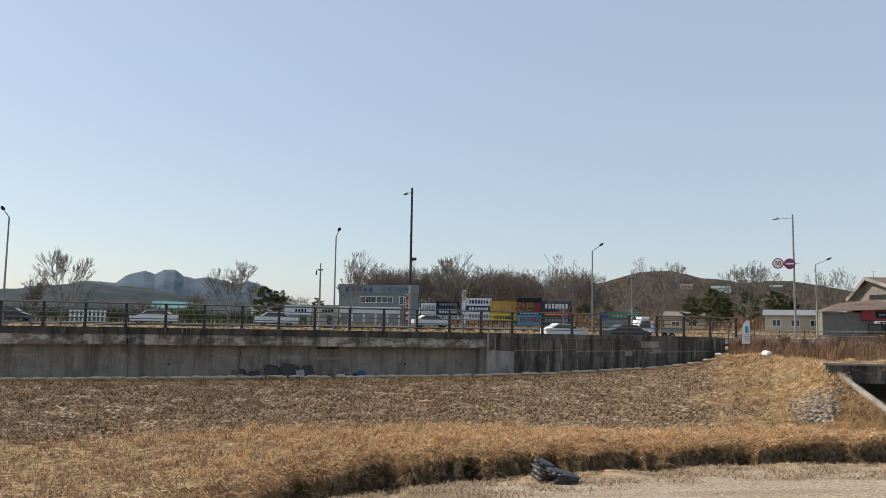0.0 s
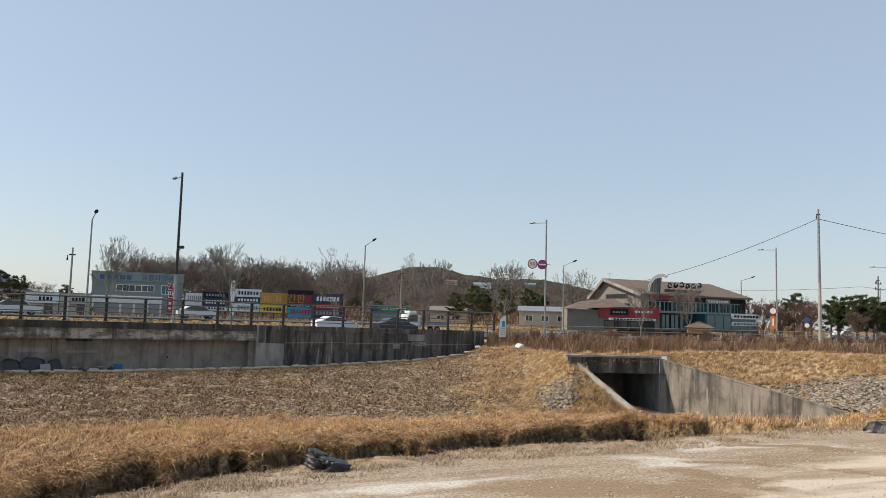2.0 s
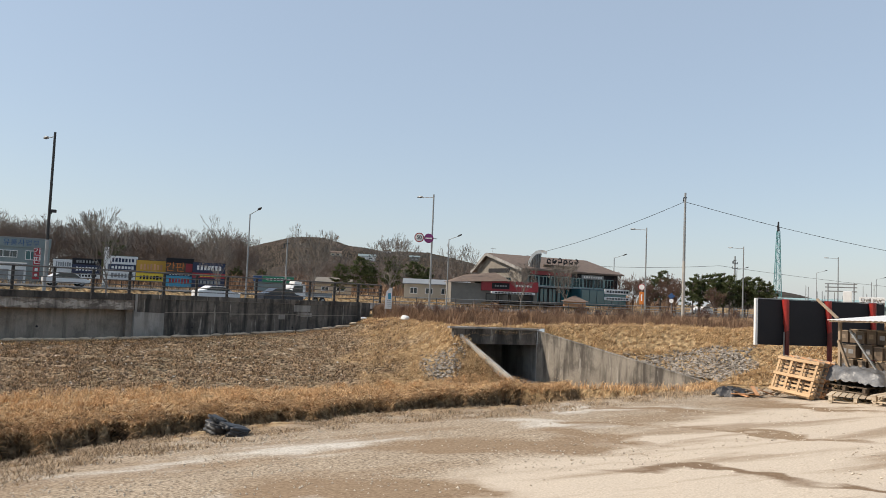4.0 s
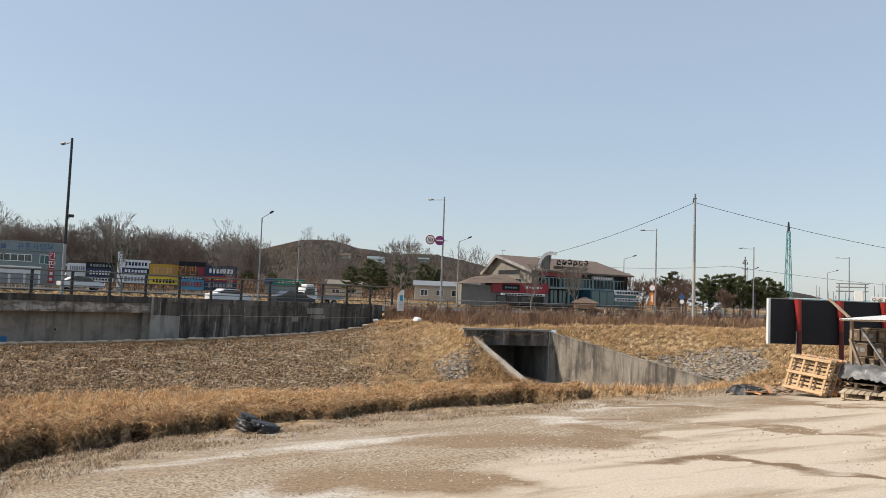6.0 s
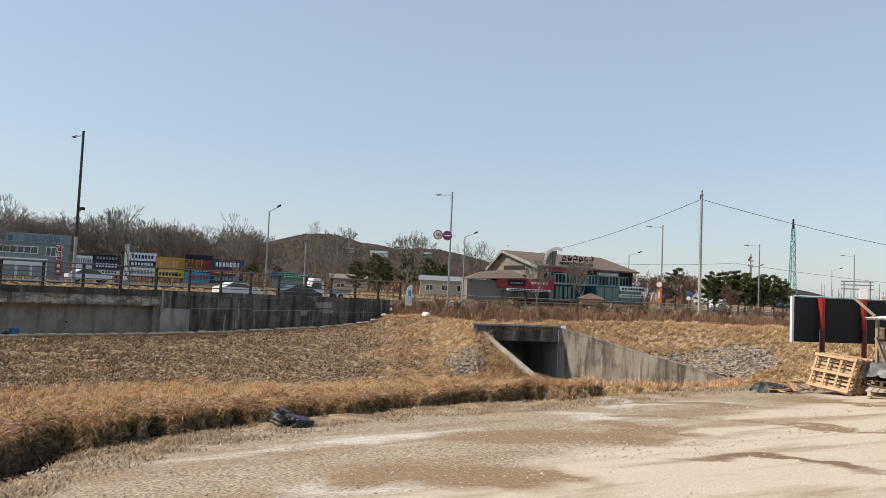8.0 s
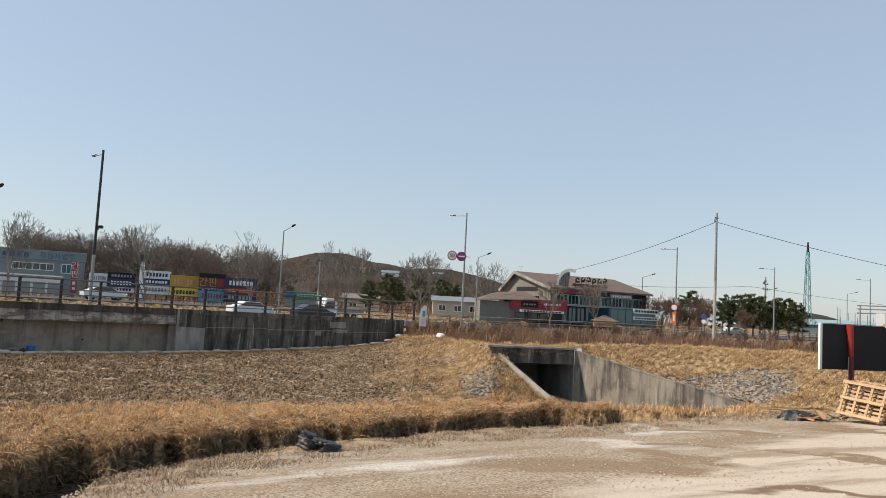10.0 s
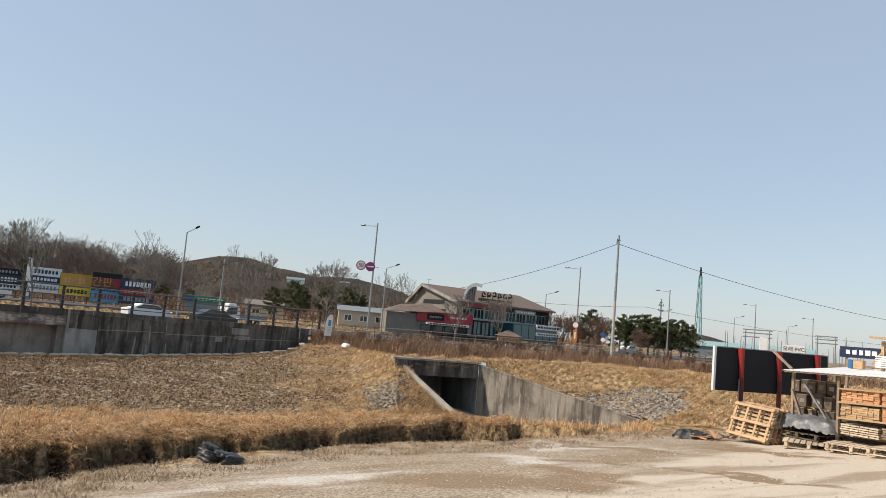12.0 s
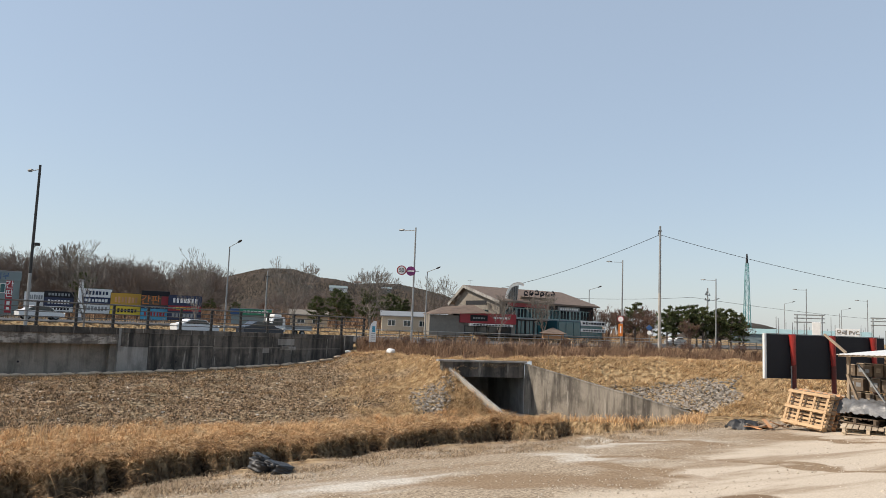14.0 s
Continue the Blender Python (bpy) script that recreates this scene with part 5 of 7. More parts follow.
# ---- far right: rig mast, sheds, gantry ----
def rig():
    t = thing("rig_mast", (136.4, 130.9, 1.0), 20, "teal lattice mast with a dark tip", "mast")
    H = 18.4
    for sx in (-1, 1):
        for sy in (-1, 1):
            part("leg", rod((sx * 0.75, sy * 0.75, 0), (sx * 0.28, sy * 0.28, H), 0.09, 0.07, 5), M["teal"], t)
    bm = bmesh.new()
    n = 16
    for i in range(n):
        z0, z1 = H * i / n, H * (i + 1) / n
        w0, w1 = 0.75 - 0.47 * i / n, 0.75 - 0.47 * (i + 1) / n
        s = 1 if i % 2 else -1
        for y in (-1, 1):
            rod((-s * w0, y * w0, z0), (s * w1, y * w1, z1), 0.05, n=4, bm=bm)
            rod((y * w0, -s * w0, z0), (y * w1, s * w1, z1), 0.05, n=4, bm=bm)
            rod((-w1, y * w1, z1), (w1, y * w1, z1), 0.05, n=4, bm=bm)
    part("lattice", bm, M["teal"], t)
    part("tip", rod((0, 0, H), (0, 0, H + 2.2), 0.32, 0.18, 6), M["black"], t, "dark mast tip")
    s = thing("shed", (126.0, 113.0, 1.0), -48, "long low shed with a pale teal roof", "shed")
    part("wall", box((4, 3, 1.0), (26, 6, 2.0)), M["warehouse"], s)
    part("roof", prism([(-9.3, -0.4, 1.9), (-9.3, 6.4, 3.0), (-9.3, 6.4, 3.15), (-9.3, -0.4, 2.05)], (26.6, 0, 0)), M["pale_teal"], s)
    k = thing("water_tank", (106.8, 88.7, 1.0), -51, "white square water tank on a stand", "tank")
    part("tank", box((0, 0, 2.9), (1.3, 1.3, 2.2), 0.05), M["white"], k)
    part("stand", box((0, 0, 0.9), (1.1, 1.1, 1.8), 0.02), M["metal_grey"], k)
    for x, y, w in ((113.9, 95.8, 4.0), (128, 92, 3.0)):
        g = thing("gantry", (x, y, 1.0), -51, "grey steel gantry frame", "gantry")
        for sx in (-0.5, 0.5):
            part("leg", rod((sx * w, 0, -0.2), (sx * w, 0, 5.6), 0.12, n=6), M["metal_grey"], g)
        for z in (4.2, 4.9, 5.5):
            part("beam", rod((-0.62 * w, 0, z), (0.62 * w, 0, z), 0.1, n=6), M["metal_grey"], g)
    rr = random.Random(4)
    for i in range(64):
        th, r = rr.uniform(48, 57), rr.uniform(120, 230)
        q = polar(th, r, 0.9)
        pp = thing("pole", q, 0, "thin grey post in the distance", "pole", "distant posts")
        part("shaft", rod((0, 0, -0.2), (0, 0, rr.uniform(2.5, 5.5)), 0.07, 0.05, 5), M["metal_grey"], pp)
    v = thing("shop_sign", (45.6, 37.1, 0.3), -53, "cream sign board with black lettering on posts", "sign")
    part("board", box((0, 0, 2.2), (1.5, 0.08, 0.56), 0.01), M["white"], v)
    for sx in (-0.6, 0.6):
        part("post", rod((sx, 0.08, -0.3), (sx, 0.08, 2.4), 0.04, n=6), M["metal_grey"], v)
    lettering("모래 PVC", 0.36, Matrix.Translation((0, -0.05, 2.2)), M["wood_dark"], v)


rig()


# ---- vehicles ----
def car(at, turn, paint, label, kind="sedan"):
    t = thing("car" if kind == "sedan" else "truck", at, turn, label, "car" if kind == "sedan" else "truck")
    if kind == "sedan":
        prof = [(-2.2, 0.3), (2.2, 0.3), (2.25, 0.7), (1.35, 0.92), (0.7, 1.4), (-0.9, 1.45), (-1.7, 1.0), (-2.25, 0.92)]
        win = [(1.2, 0.95), (0.65, 1.34), (-0.85, 1.38), (-1.5, 1.0)]
        wheels = (-1.35, 1.35)
    else:
        prof = [(0.7, 0.45), (2.55, 0.45), (2.6, 1.0), (2.2, 1.9), (0.75, 1.98)]
        win = [(2.4, 1.15), (2.12, 1.8), (1.1, 1.84), (1.1, 1.15)]
        wheels = (-1.5, 1.7)
        part("cargo_bed", box((-1.0, 0, 0.75), (3.3, 1.7, 0.12)), M[paint], t)
        for y in (-0.84, 0.84):
            part("side_board", box((-1.0, y, 0.98), (3.3, 0.05, 0.38)), M["metal_grey"], t)
        part("roof_sign", box((1.5, 0, 2.12), (0.9, 1.2, 0.3), 0.08), M["white"], t)
    bm = prism([(x, -0.86, z) for x, z in prof], (0, 1.72, 0))
    bmesh.ops.bevel(bm, geom=bm.edges[:], offset=0.05, segments=2, affect="EDGES")
    part("body", bm, M[paint], t)
    for y in (-0.875, 0.86):
        part("side_glass", prism([(x, y, z) for x, z in win], (0, 0.015, 0)), M["glass"], t)
    for x in wheels:
        for y in (-0.8, 0.62):
            wh = part("wheel", rod((x, y, 0.33), (x, y + 0.18, 0.33), 0.33, n=16), M["rubber"], t)
            part("rim", rod((x, y - 0.01, 0.33), (x, y + 0.19, 0.33), 0.18, n=10), M["metal_grey"], wh)
    for y in (-0.6, 0.6):
        part("headlight", box((2.24 if kind == "sedan" else 2.58, y, 0.75), (0.06, 0.3, 0.14)), M["white"], t)
    return t


RZ = ROAD_Z + 0.05
car((*wp(56, 20)[:2], RZ), W_TURN + 180, "car_white", "white light truck with an open cargo bed on the road", "truck")
for u, v, paint, flip, label in ((46, 21, "car_white", 0, "white sedan on the road"), (51, 17, "car_dark", 0, "dark sedan on the road"), (18, 33, "car_white", 0, "white car parked by the shops"), (36, 36, "car_white", 0, "white car parked under the signs"), (6, 30, "car_white", 180, "white car parked by the shops"), (-8, 34, "car_dark", 0, "dark car parked by the shops"), (128, 14, "car_white", 180, "white car on the road behind the weeds"), (-16, 31, "car_white", 0, "white car parked by the shops")):
    car((*wp(u, v)[:2], RZ if v < 23 else ROAD_Z + 0.81), W_TURN + flip, paint, label)


# ---- near the shed: signboard, pallets, timber ----
def black_board():
    t = thing("signboard", (0, 0, 0), 0, "black backed signboard with white edge on red posts", "signboard")
    a, b = Vector((12.44, 14.371, 0)), Vector((15.75, 13.753, 0))
    d = (b - a).normalized()
    turn = math.degrees(math.atan2(d.y, d.x))
    mid = (a + b) / 2
    part("panel", box((mid.x, mid.y, 1.435), ((b - a).length, 0.05, 1.03), 0.004, turn), M["black"], t)
    part("edge_trim", box((a.x - d.x * 0.032, a.y - d.y * 0.032, 1.435), (0.06, 0.07, 1.05), 0.004, turn), M["white"], t, "bright white edge trim")
    part("top_trim", box((mid.x, mid.y, 1.962), ((b - a).length, 0.06, 0.02), 0, turn), M["metal_grey"], t)
    nrm = Vector((d.y, -d.x, 0))
    for k in (0.214, 0.547, 0.902):
        p = a + d * ((b - a).length * k) + nrm * 0.07
        z0 = gz(p.x, p.y) - 0.15
        post = part("post", rod((p.x, p.y, z0), (p.x, p.y, 1.25), 0.058, 0.055, 12), M["post_maroon"], t, "dark maroon rusty post")
        part("post_wrap", rod((p.x, p.y, 1.2), (p.x - d.x * 0.045, p.y - d.y * 0.045, 1.96), 0.052, 0.08, 14), M["post_red"], t, "glossy red upper post")
    p = a + d * ((b - a).length * 0.186) + nrm * 0.10
    part("strut", rod((p.x, p.y, gz(p.x, p.y) - 0.1), (p.x, p.y, 1.22), 0.014, n=6), M["metal_grey"], t)


black_board()


def plank(t, a, b, w, h, m="wood_old"):
    return part("plank", bar(a, b, w, h), M[m], t)


def pallet_parts(t, m, wood, sx=1.0, sy=0.86, deck=0.052):
    """A timber pallet in the plane x, y of the pose m: deck boards, bearers, base boards."""
    for i in range(9):
        y = -sy / 2 + 0.03 + i * (sy - 0.06) / 8
        part("deck_board", box((0, y, 0.052), (sx, deck, 0.018)), M[wood], t).matrix_local = m
    for i in range(3):
        y = -sy / 2 + 0.05 + i * (sy - 0.1) / 2
        for k in (-1, 0, 1):
            part("block", box((k * (sx / 2 - 0.06), y, 0.0), (0.11, 0.06, 0.085)), M[wood], t).matrix_local = m
    for i in range(3):
        y = -sy / 2 + 0.05 + i * (sy - 0.1) / 2
        part("base_rail", box((0, y, -0.076), (sx, 0.06, 0.018)), M[wood], t).matrix_local = m
    for i in range(4):
        x = -sx / 2 + 0.05 + i * (sx - 0.1) / 3
        part("base_board", box((x, 0, -0.055), (0.055, sy, 0.02)), M[wood], t).matrix_local = m


def leaning_pallets():
    # pallets stood on edge, leaning back, base boards towards the sun
    for i in range(4):
        t = thing("pallet", (0, 0, 0), 0, "pale new timber pallet stood on edge, leaning" if i == 0 else "timber pallet stood on edge behind another", "pallet", "leaning pallets")
        c = Vector((12.14 + i * 0.15, 13.0, 0.345))
        ex = Vector((0.02, -0.998, -0.055)).normalized()
        up = Vector((0.32, 0.0, 0.95))
        up = (up - ex * up.dot(ex)).normalized()
        ex = -ex
        ez = ex.cross(up)
        m = Matrix((ex, up, ez)).transposed().to_4x4()
        m.translation = c
        pallet_parts(t, m, "wood_new" if i < 1 else ("wood_red" if i == 2 else "wood_old"), 1.03, 0.78)


leaning_pallets()


M["wood_bleached"] = mat("sun-bleached timber", (0.62, 0.51, 0.37, 1), (0.44, 0.35, 0.25, 1), 0.85, 4, 30, 0.2, per_piece=0.18)


def flat_pallets():
    for i, (x, y, turn, z, wood) in enumerate(((12.42, 11.78, 34, 0.12, "wood_bleached"), (12.98, 12.15, 4, 0.12, "wood_old"), (12.98, 12.15, 3, 0.27, "wood_dark"), (12.45, 10.75, 20, 0.14, "wood_bleached"), (12.3, 9.75, 10, 0.13, "wood_bleached"))):
        zz = gz(x, y) + z - 0.05
        t = thing("pallet", (x, y, zz), turn, "weathered timber pallet lying on the yard", "pallet", "flat pallets")
        pallet_parts(t, Matrix.Identity(4), wood, 1.05, 0.95, 0.092)
    t = thing("timber_stack", (0, 0, 0), 0, "loose weathered planks stacked low on the ground", "timber")
    rng = random.Random(3)
    for i in range(10):
        x, y = 12.7 + rng.uniform(0, 0.7), 11.2 - rng.uniform(0, 2.4)
        z = gz(x, y) + 0.20 + 0.045 * (i % 3)
        a = rng.uniform(-0.25, 0.25)
        plank(t, (x, y + 0.9, z + 0.02), (x + a, y - 0.9, z), 0.12, 0.04, rng.choice(["wood_bleached", "wood_bleached", "wood_new"]))


flat_pallets()


def shed():
    t = thing("timber_shed", (0, 0, 0), 0, "open timber shed with a white sheet roof", "shed")
    # sloping sheet roof
    roof = bmesh.new()
    n = 42
    for i in range(n):
        y0, y1 = 12.52 - i * 0.115, 12.52 - (i + 1) * 0.115
        zz = 1.56 + 0.10 * i / n * 1.2
        for (ya, yb, za, zb) in ((y0, (y0 + y1) / 2, zz, zz + 0.014), ((y0 + y1) / 2, y1, zz + 0.014, zz)):
            roof.faces.new([roof.verts.new(q) for q in ((12.45, ya, za), (12.45, yb, zb), (14.6, yb, zb + 0.16), (14.6, ya, za + 0.16))])
    bmesh.ops.remove_doubles(roof, verts=roof.verts, dist=0.0005)
    bmesh.ops.solidify(roof, geom=roof.faces[:], thickness=0.012)
    part("roof", roof, M["white"], t, "white corrugated sheet roof")
    part("eave_board", bar((12.5, 12.5, 1.535), (12.5, 7.8, 1.655), 0.04, 0.03), M["wood_old"], t)
    for x, y in ((12.7, 12.42), (12.62, 11.3), (12.62, 10.2), (12.6, 9.0), (14.4, 12.6), (14.4, 10.3), (14.4, 8.8)):
        part("post", bar((x, y, gz(x, y) - 0.15), (x, y, 1.545), 0.055, 0.055), M["wood_old"], t)
    part("brace", bar((12.66, 12.42, 1.15), (12.7, 12.1, 0.35), 0.06, 0.05), M["wood_old"], t)
    part("brace", bar((12.74, 12.22, 1.36), (12.8, 11.62, 0.55), 0.04, 0.03), M["metal_grey"], t, "pale diagonal brace")
    part("brace", bar((12.86, 13.12, 1.98), (12.66, 12.45, 1.60), 0.05, 0.04), M["wood_old"], t)
    part("back_board", box((14.5, 10.4, 0.5), (0.06, 4.2, 1.1)), M["wood_dark"], t)
    # shelves with boards
    for z in (0.715, 1.03, 1.30):
        part("shelf_rail", bar((12.46, 11.2, z), (12.46, 7.8, z + 0.11), 0.05, 0.035), M["wood_new"], t)
    rng = random.Random(21)
    # boxes in the dark bay
    for row in range(4):
        for col in range(5):
            y = 12.76 - col * 0.225
            z = 0.12 + row * 0.31
            bx = thing("wooden_box", (13.35 + rng.uniform(-0.1, 0.1), y, z + 0.05), rng.uniform(-6, 6), "dark weathered wooden box stacked in the shed", "box", "boxes in the shed")
            w, h = rng.uniform(0.17, 0.21), rng.uniform(0.22, 0.28)
            part("side", box((0, 0, h / 2), (0.3, w, h), 0.006), M["wood_dark"], bx)
            part("lid", box((0, 0, h + 0.01), (0.32, w + 0.015, 0.02), 0.003), M["wood_old"], bx)
            part("label_patch", box((-0.153, 0, h * 0.55), (0.006, w * 0.5, h * 0.35)), rng.choice([M["wood_old"], M["tarp"], M["wood_dark"]]), bx)
    # bundles of boards on the shelves
    for z0, kinds in ((1.045, ("wood_red", "wood_red")), (0.735, ("wood_new", "wood_red")), (0.40, ("wood_bleached", "wood_old"))):
        for j in range(4):
            y0 = 11.16 - j * 0.85
            b = thing("board_bundle", (0, 0, 0), 0, {"wood_bleached": "bundle of pale slats under the shelf"}.get(kinds[j % 2], "bundle of brown boards on the shelf"), "boards", "board bundles")
            slats = kinds[0] == "wood_bleached"
            for r in range(5 if slats else 6):
                for c in range(4 if slats else 7):
                    w = 0.2 if slats else 0.115
                    part("board", box((12.74 + rng.uniform(-0.02, 0.02), y0 - w / 2 - c * w, z0 + 0.022 + r * 0.043 + 0.026 * j), (0.5, w * rng.uniform(0.88, 0.97), 0.03 if slats else 0.039)), M[kinds[j % 2]], b)
    # raised back part with a navy name board
    s = thing("name_board", (14.8, 11.86, 2.09), -84, "navy signboard with white writing on posts", "sign")
    part("board", box((0, 0, 0), (1.7, 0.05, 0.25), 0.005), M["navy"], s)
    bars_row((-0.35, -0.035, 0.0), 0.75, 0.13, 5, M["white"], s, 4)
    bars_row((0.5, -0.035, 0.0), 0.5, 0.13, 3, M["white"], s, 6)
    for sx in (-0.7, 0.7):
        part("post", bar((sx, 0.05, -2.15), (sx, 0.05, 0.11), 0.05, 0.05), M["wood_old"], s)
    u = thing("lean_to", (0, 0, 0), 0, "raised pale timber canopy over the shed", "canopy")
    part("roof", box((14.4, 10.4, 2.36), (1.0, 2.2, 0.05), 0.004, 0, tilt=Matrix.Rotation(radians(4), 4, "X")), M["wood_new"], u)
    for y in (11.3, 10.4, 9.5):
        part("post", bar((14.1, y, 1.7), (14.1, y, 2.36), 0.06, 0.06), M["wood_new"], u)
        part("rafter", bar((13.95, y + 0.15, 1.85), (14.2, y - 0.1, 2.32), 0.05, 0.05), M["wood_new"], u)
    for i in range(6):
        part("slat", box((14.0, 10.4, 1.80 + i * 0.045), (0.05, 2.0, 0.03)), M["white"], u)
    d = thing("plastic_drum", (14.25, 12.12, 1.72), 0, "blue plastic drum on the shed roof", "drum")
    part("body", rod((0, 0, 0), (0, 0, 0.2), 0.07, 0.07, 14), M["crate_blue"], d)
    part("lid", rod((0, 0, 0.2), (0, 0, 0.215), 0.075, 0.065, 14), M["white"], d)
    c = thing("cardboard_box", (14.2, 11.9, 1.72), -76, "tan cardboard box beside the drum", "box")
    part("body", box((0, 0, 0.09), (0.2, 0.18, 0.18), 0.006), M["wood_new"], c)
    part("flap", box((0, 0, 0.185), (0.21, 0.19, 0.01)), M["wood_new"], c)


shed()


def draped_sheet(name, c, size, turn, height, material, label, category, seed, folds=0.05):
    """A crumpled cloth or sheet that lies over a heap."""
    n, m = 34, 20
    verts, faces = [], []
    for i in range(n):
        for j in range(m):
            u, v = i / (n - 1) * 2 - 1, j / (m - 1) * 2 - 1
            edge = (1 - abs(u) ** 5) * (1 - abs(v) ** 4)
            z = height * edge + folds * 0.8 * (0.5 - abs(noise.noise((u * 5 + v * 2.5, v * 6 - u, seed + 4)))) ** 2 * 4 + folds * noise.fractal((u * 2.2 + seed, v * 2.0, seed), 0.8, 2.1, 4) + folds * 0.9 * abs(noise.noise((u * 7, v * 4, seed))) * 0.5
            w = 0.06 * noise.noise((u * 3, v * 3, seed + 9))
            verts.append((u * size[0] / 2 + w, v * size[1] / 2 + w, max(z, 0.005)))
    for i in range(n - 1):
        for j in range(m - 1):
            faces.append((i * m + j, (i + 1) * m + j, (i + 1) * m + j + 1, i * m + j + 1))
    ob = mesh_ob(name, (verts, faces), material)
    ob.matrix_world = pose(*c, 0, 0, turn)
    ob.data.polygons.foreach_set("use_smooth", [True] * len(faces))
    return tagged(ob, label, category)


M["tarp_dark"] = mat("creased grey tarpaulin", (0.085, 0.086, 0.088, 1), (0.18, 0.182, 0.185, 1), 0.42, 5, 22, 0.35)
draped_sheet("tarpaulin", (12.78, 12.08, 0.33), (1.62, 0.75), -87, 0.27, M["tarp_dark"], "crumpled grey tarpaulin over stacked pallets", "tarpaulin", 3, 0.06)


def rubber_bag():
    """Folded black rubber sheets lying in two rolls at the yard's edge."""
    t = thing("rubber_sheet_pile", (0.84, 14.0, gz(0.84, 14.0) - 0.01), -8, "folded black rubber sheets piled at the yard edge", "rubber pile")
    for i, (x, y, z, sx, sy, sz, tilt) in enumerate(((-0.11, 0.08, 0.12, 0.42, 0.42, 0.24, 14), (0.14, -0.05, 0.09, 0.40, 0.38, 0.19, 10), (-0.15, 0.08, 0.27, 0.36, 0.26, 0.07, 24), (0.05, -0.02, 0.16, 0.42, 0.26, 0.10, 20), (0.21, -0.10, 0.06, 0.24, 0.26, 0.12, 4))):
        bm = bmesh.new()
        bmesh.ops.create_icosphere(bm, subdivisions=4, radius=0.5)
        for v in bm.verts:
            q = v.co.copy()
            k = max(abs(q.x), abs(q.y), abs(q.z) * 1.05)
            q = q.lerp(q * (0.47 / max(k, 1e-4)), 0.6)
            crease = 0.045 * math.sin(q.z * 24 + q.x * 9 + i * 2) + 0.09 * noise.noise(q * 7 + Vector((0, i, 0)))
            v.co = q * (1 + crease + 0.2 * noise.noise(q * 3 + Vector((i * 3.1, 0, 0))))
        bm.transform(Matrix.Translation((x, y, z)) @ Matrix.Rotation(radians(tilt), 4, "Y") @ Matrix.Rotation(radians(tilt * 2.5), 4, "Z") @ Matrix.Diagonal((sx, sy, sz, 1)))
        for f in bm.faces:
            f.smooth = True
        part("sheet", bm, M["tyre"], t)
    part("strap", bar((-0.26, -0.14, 0.235), (0.28, -0.2, 0.10), 0.03, 0.012), M["rubber"], t)


rubber_bag()


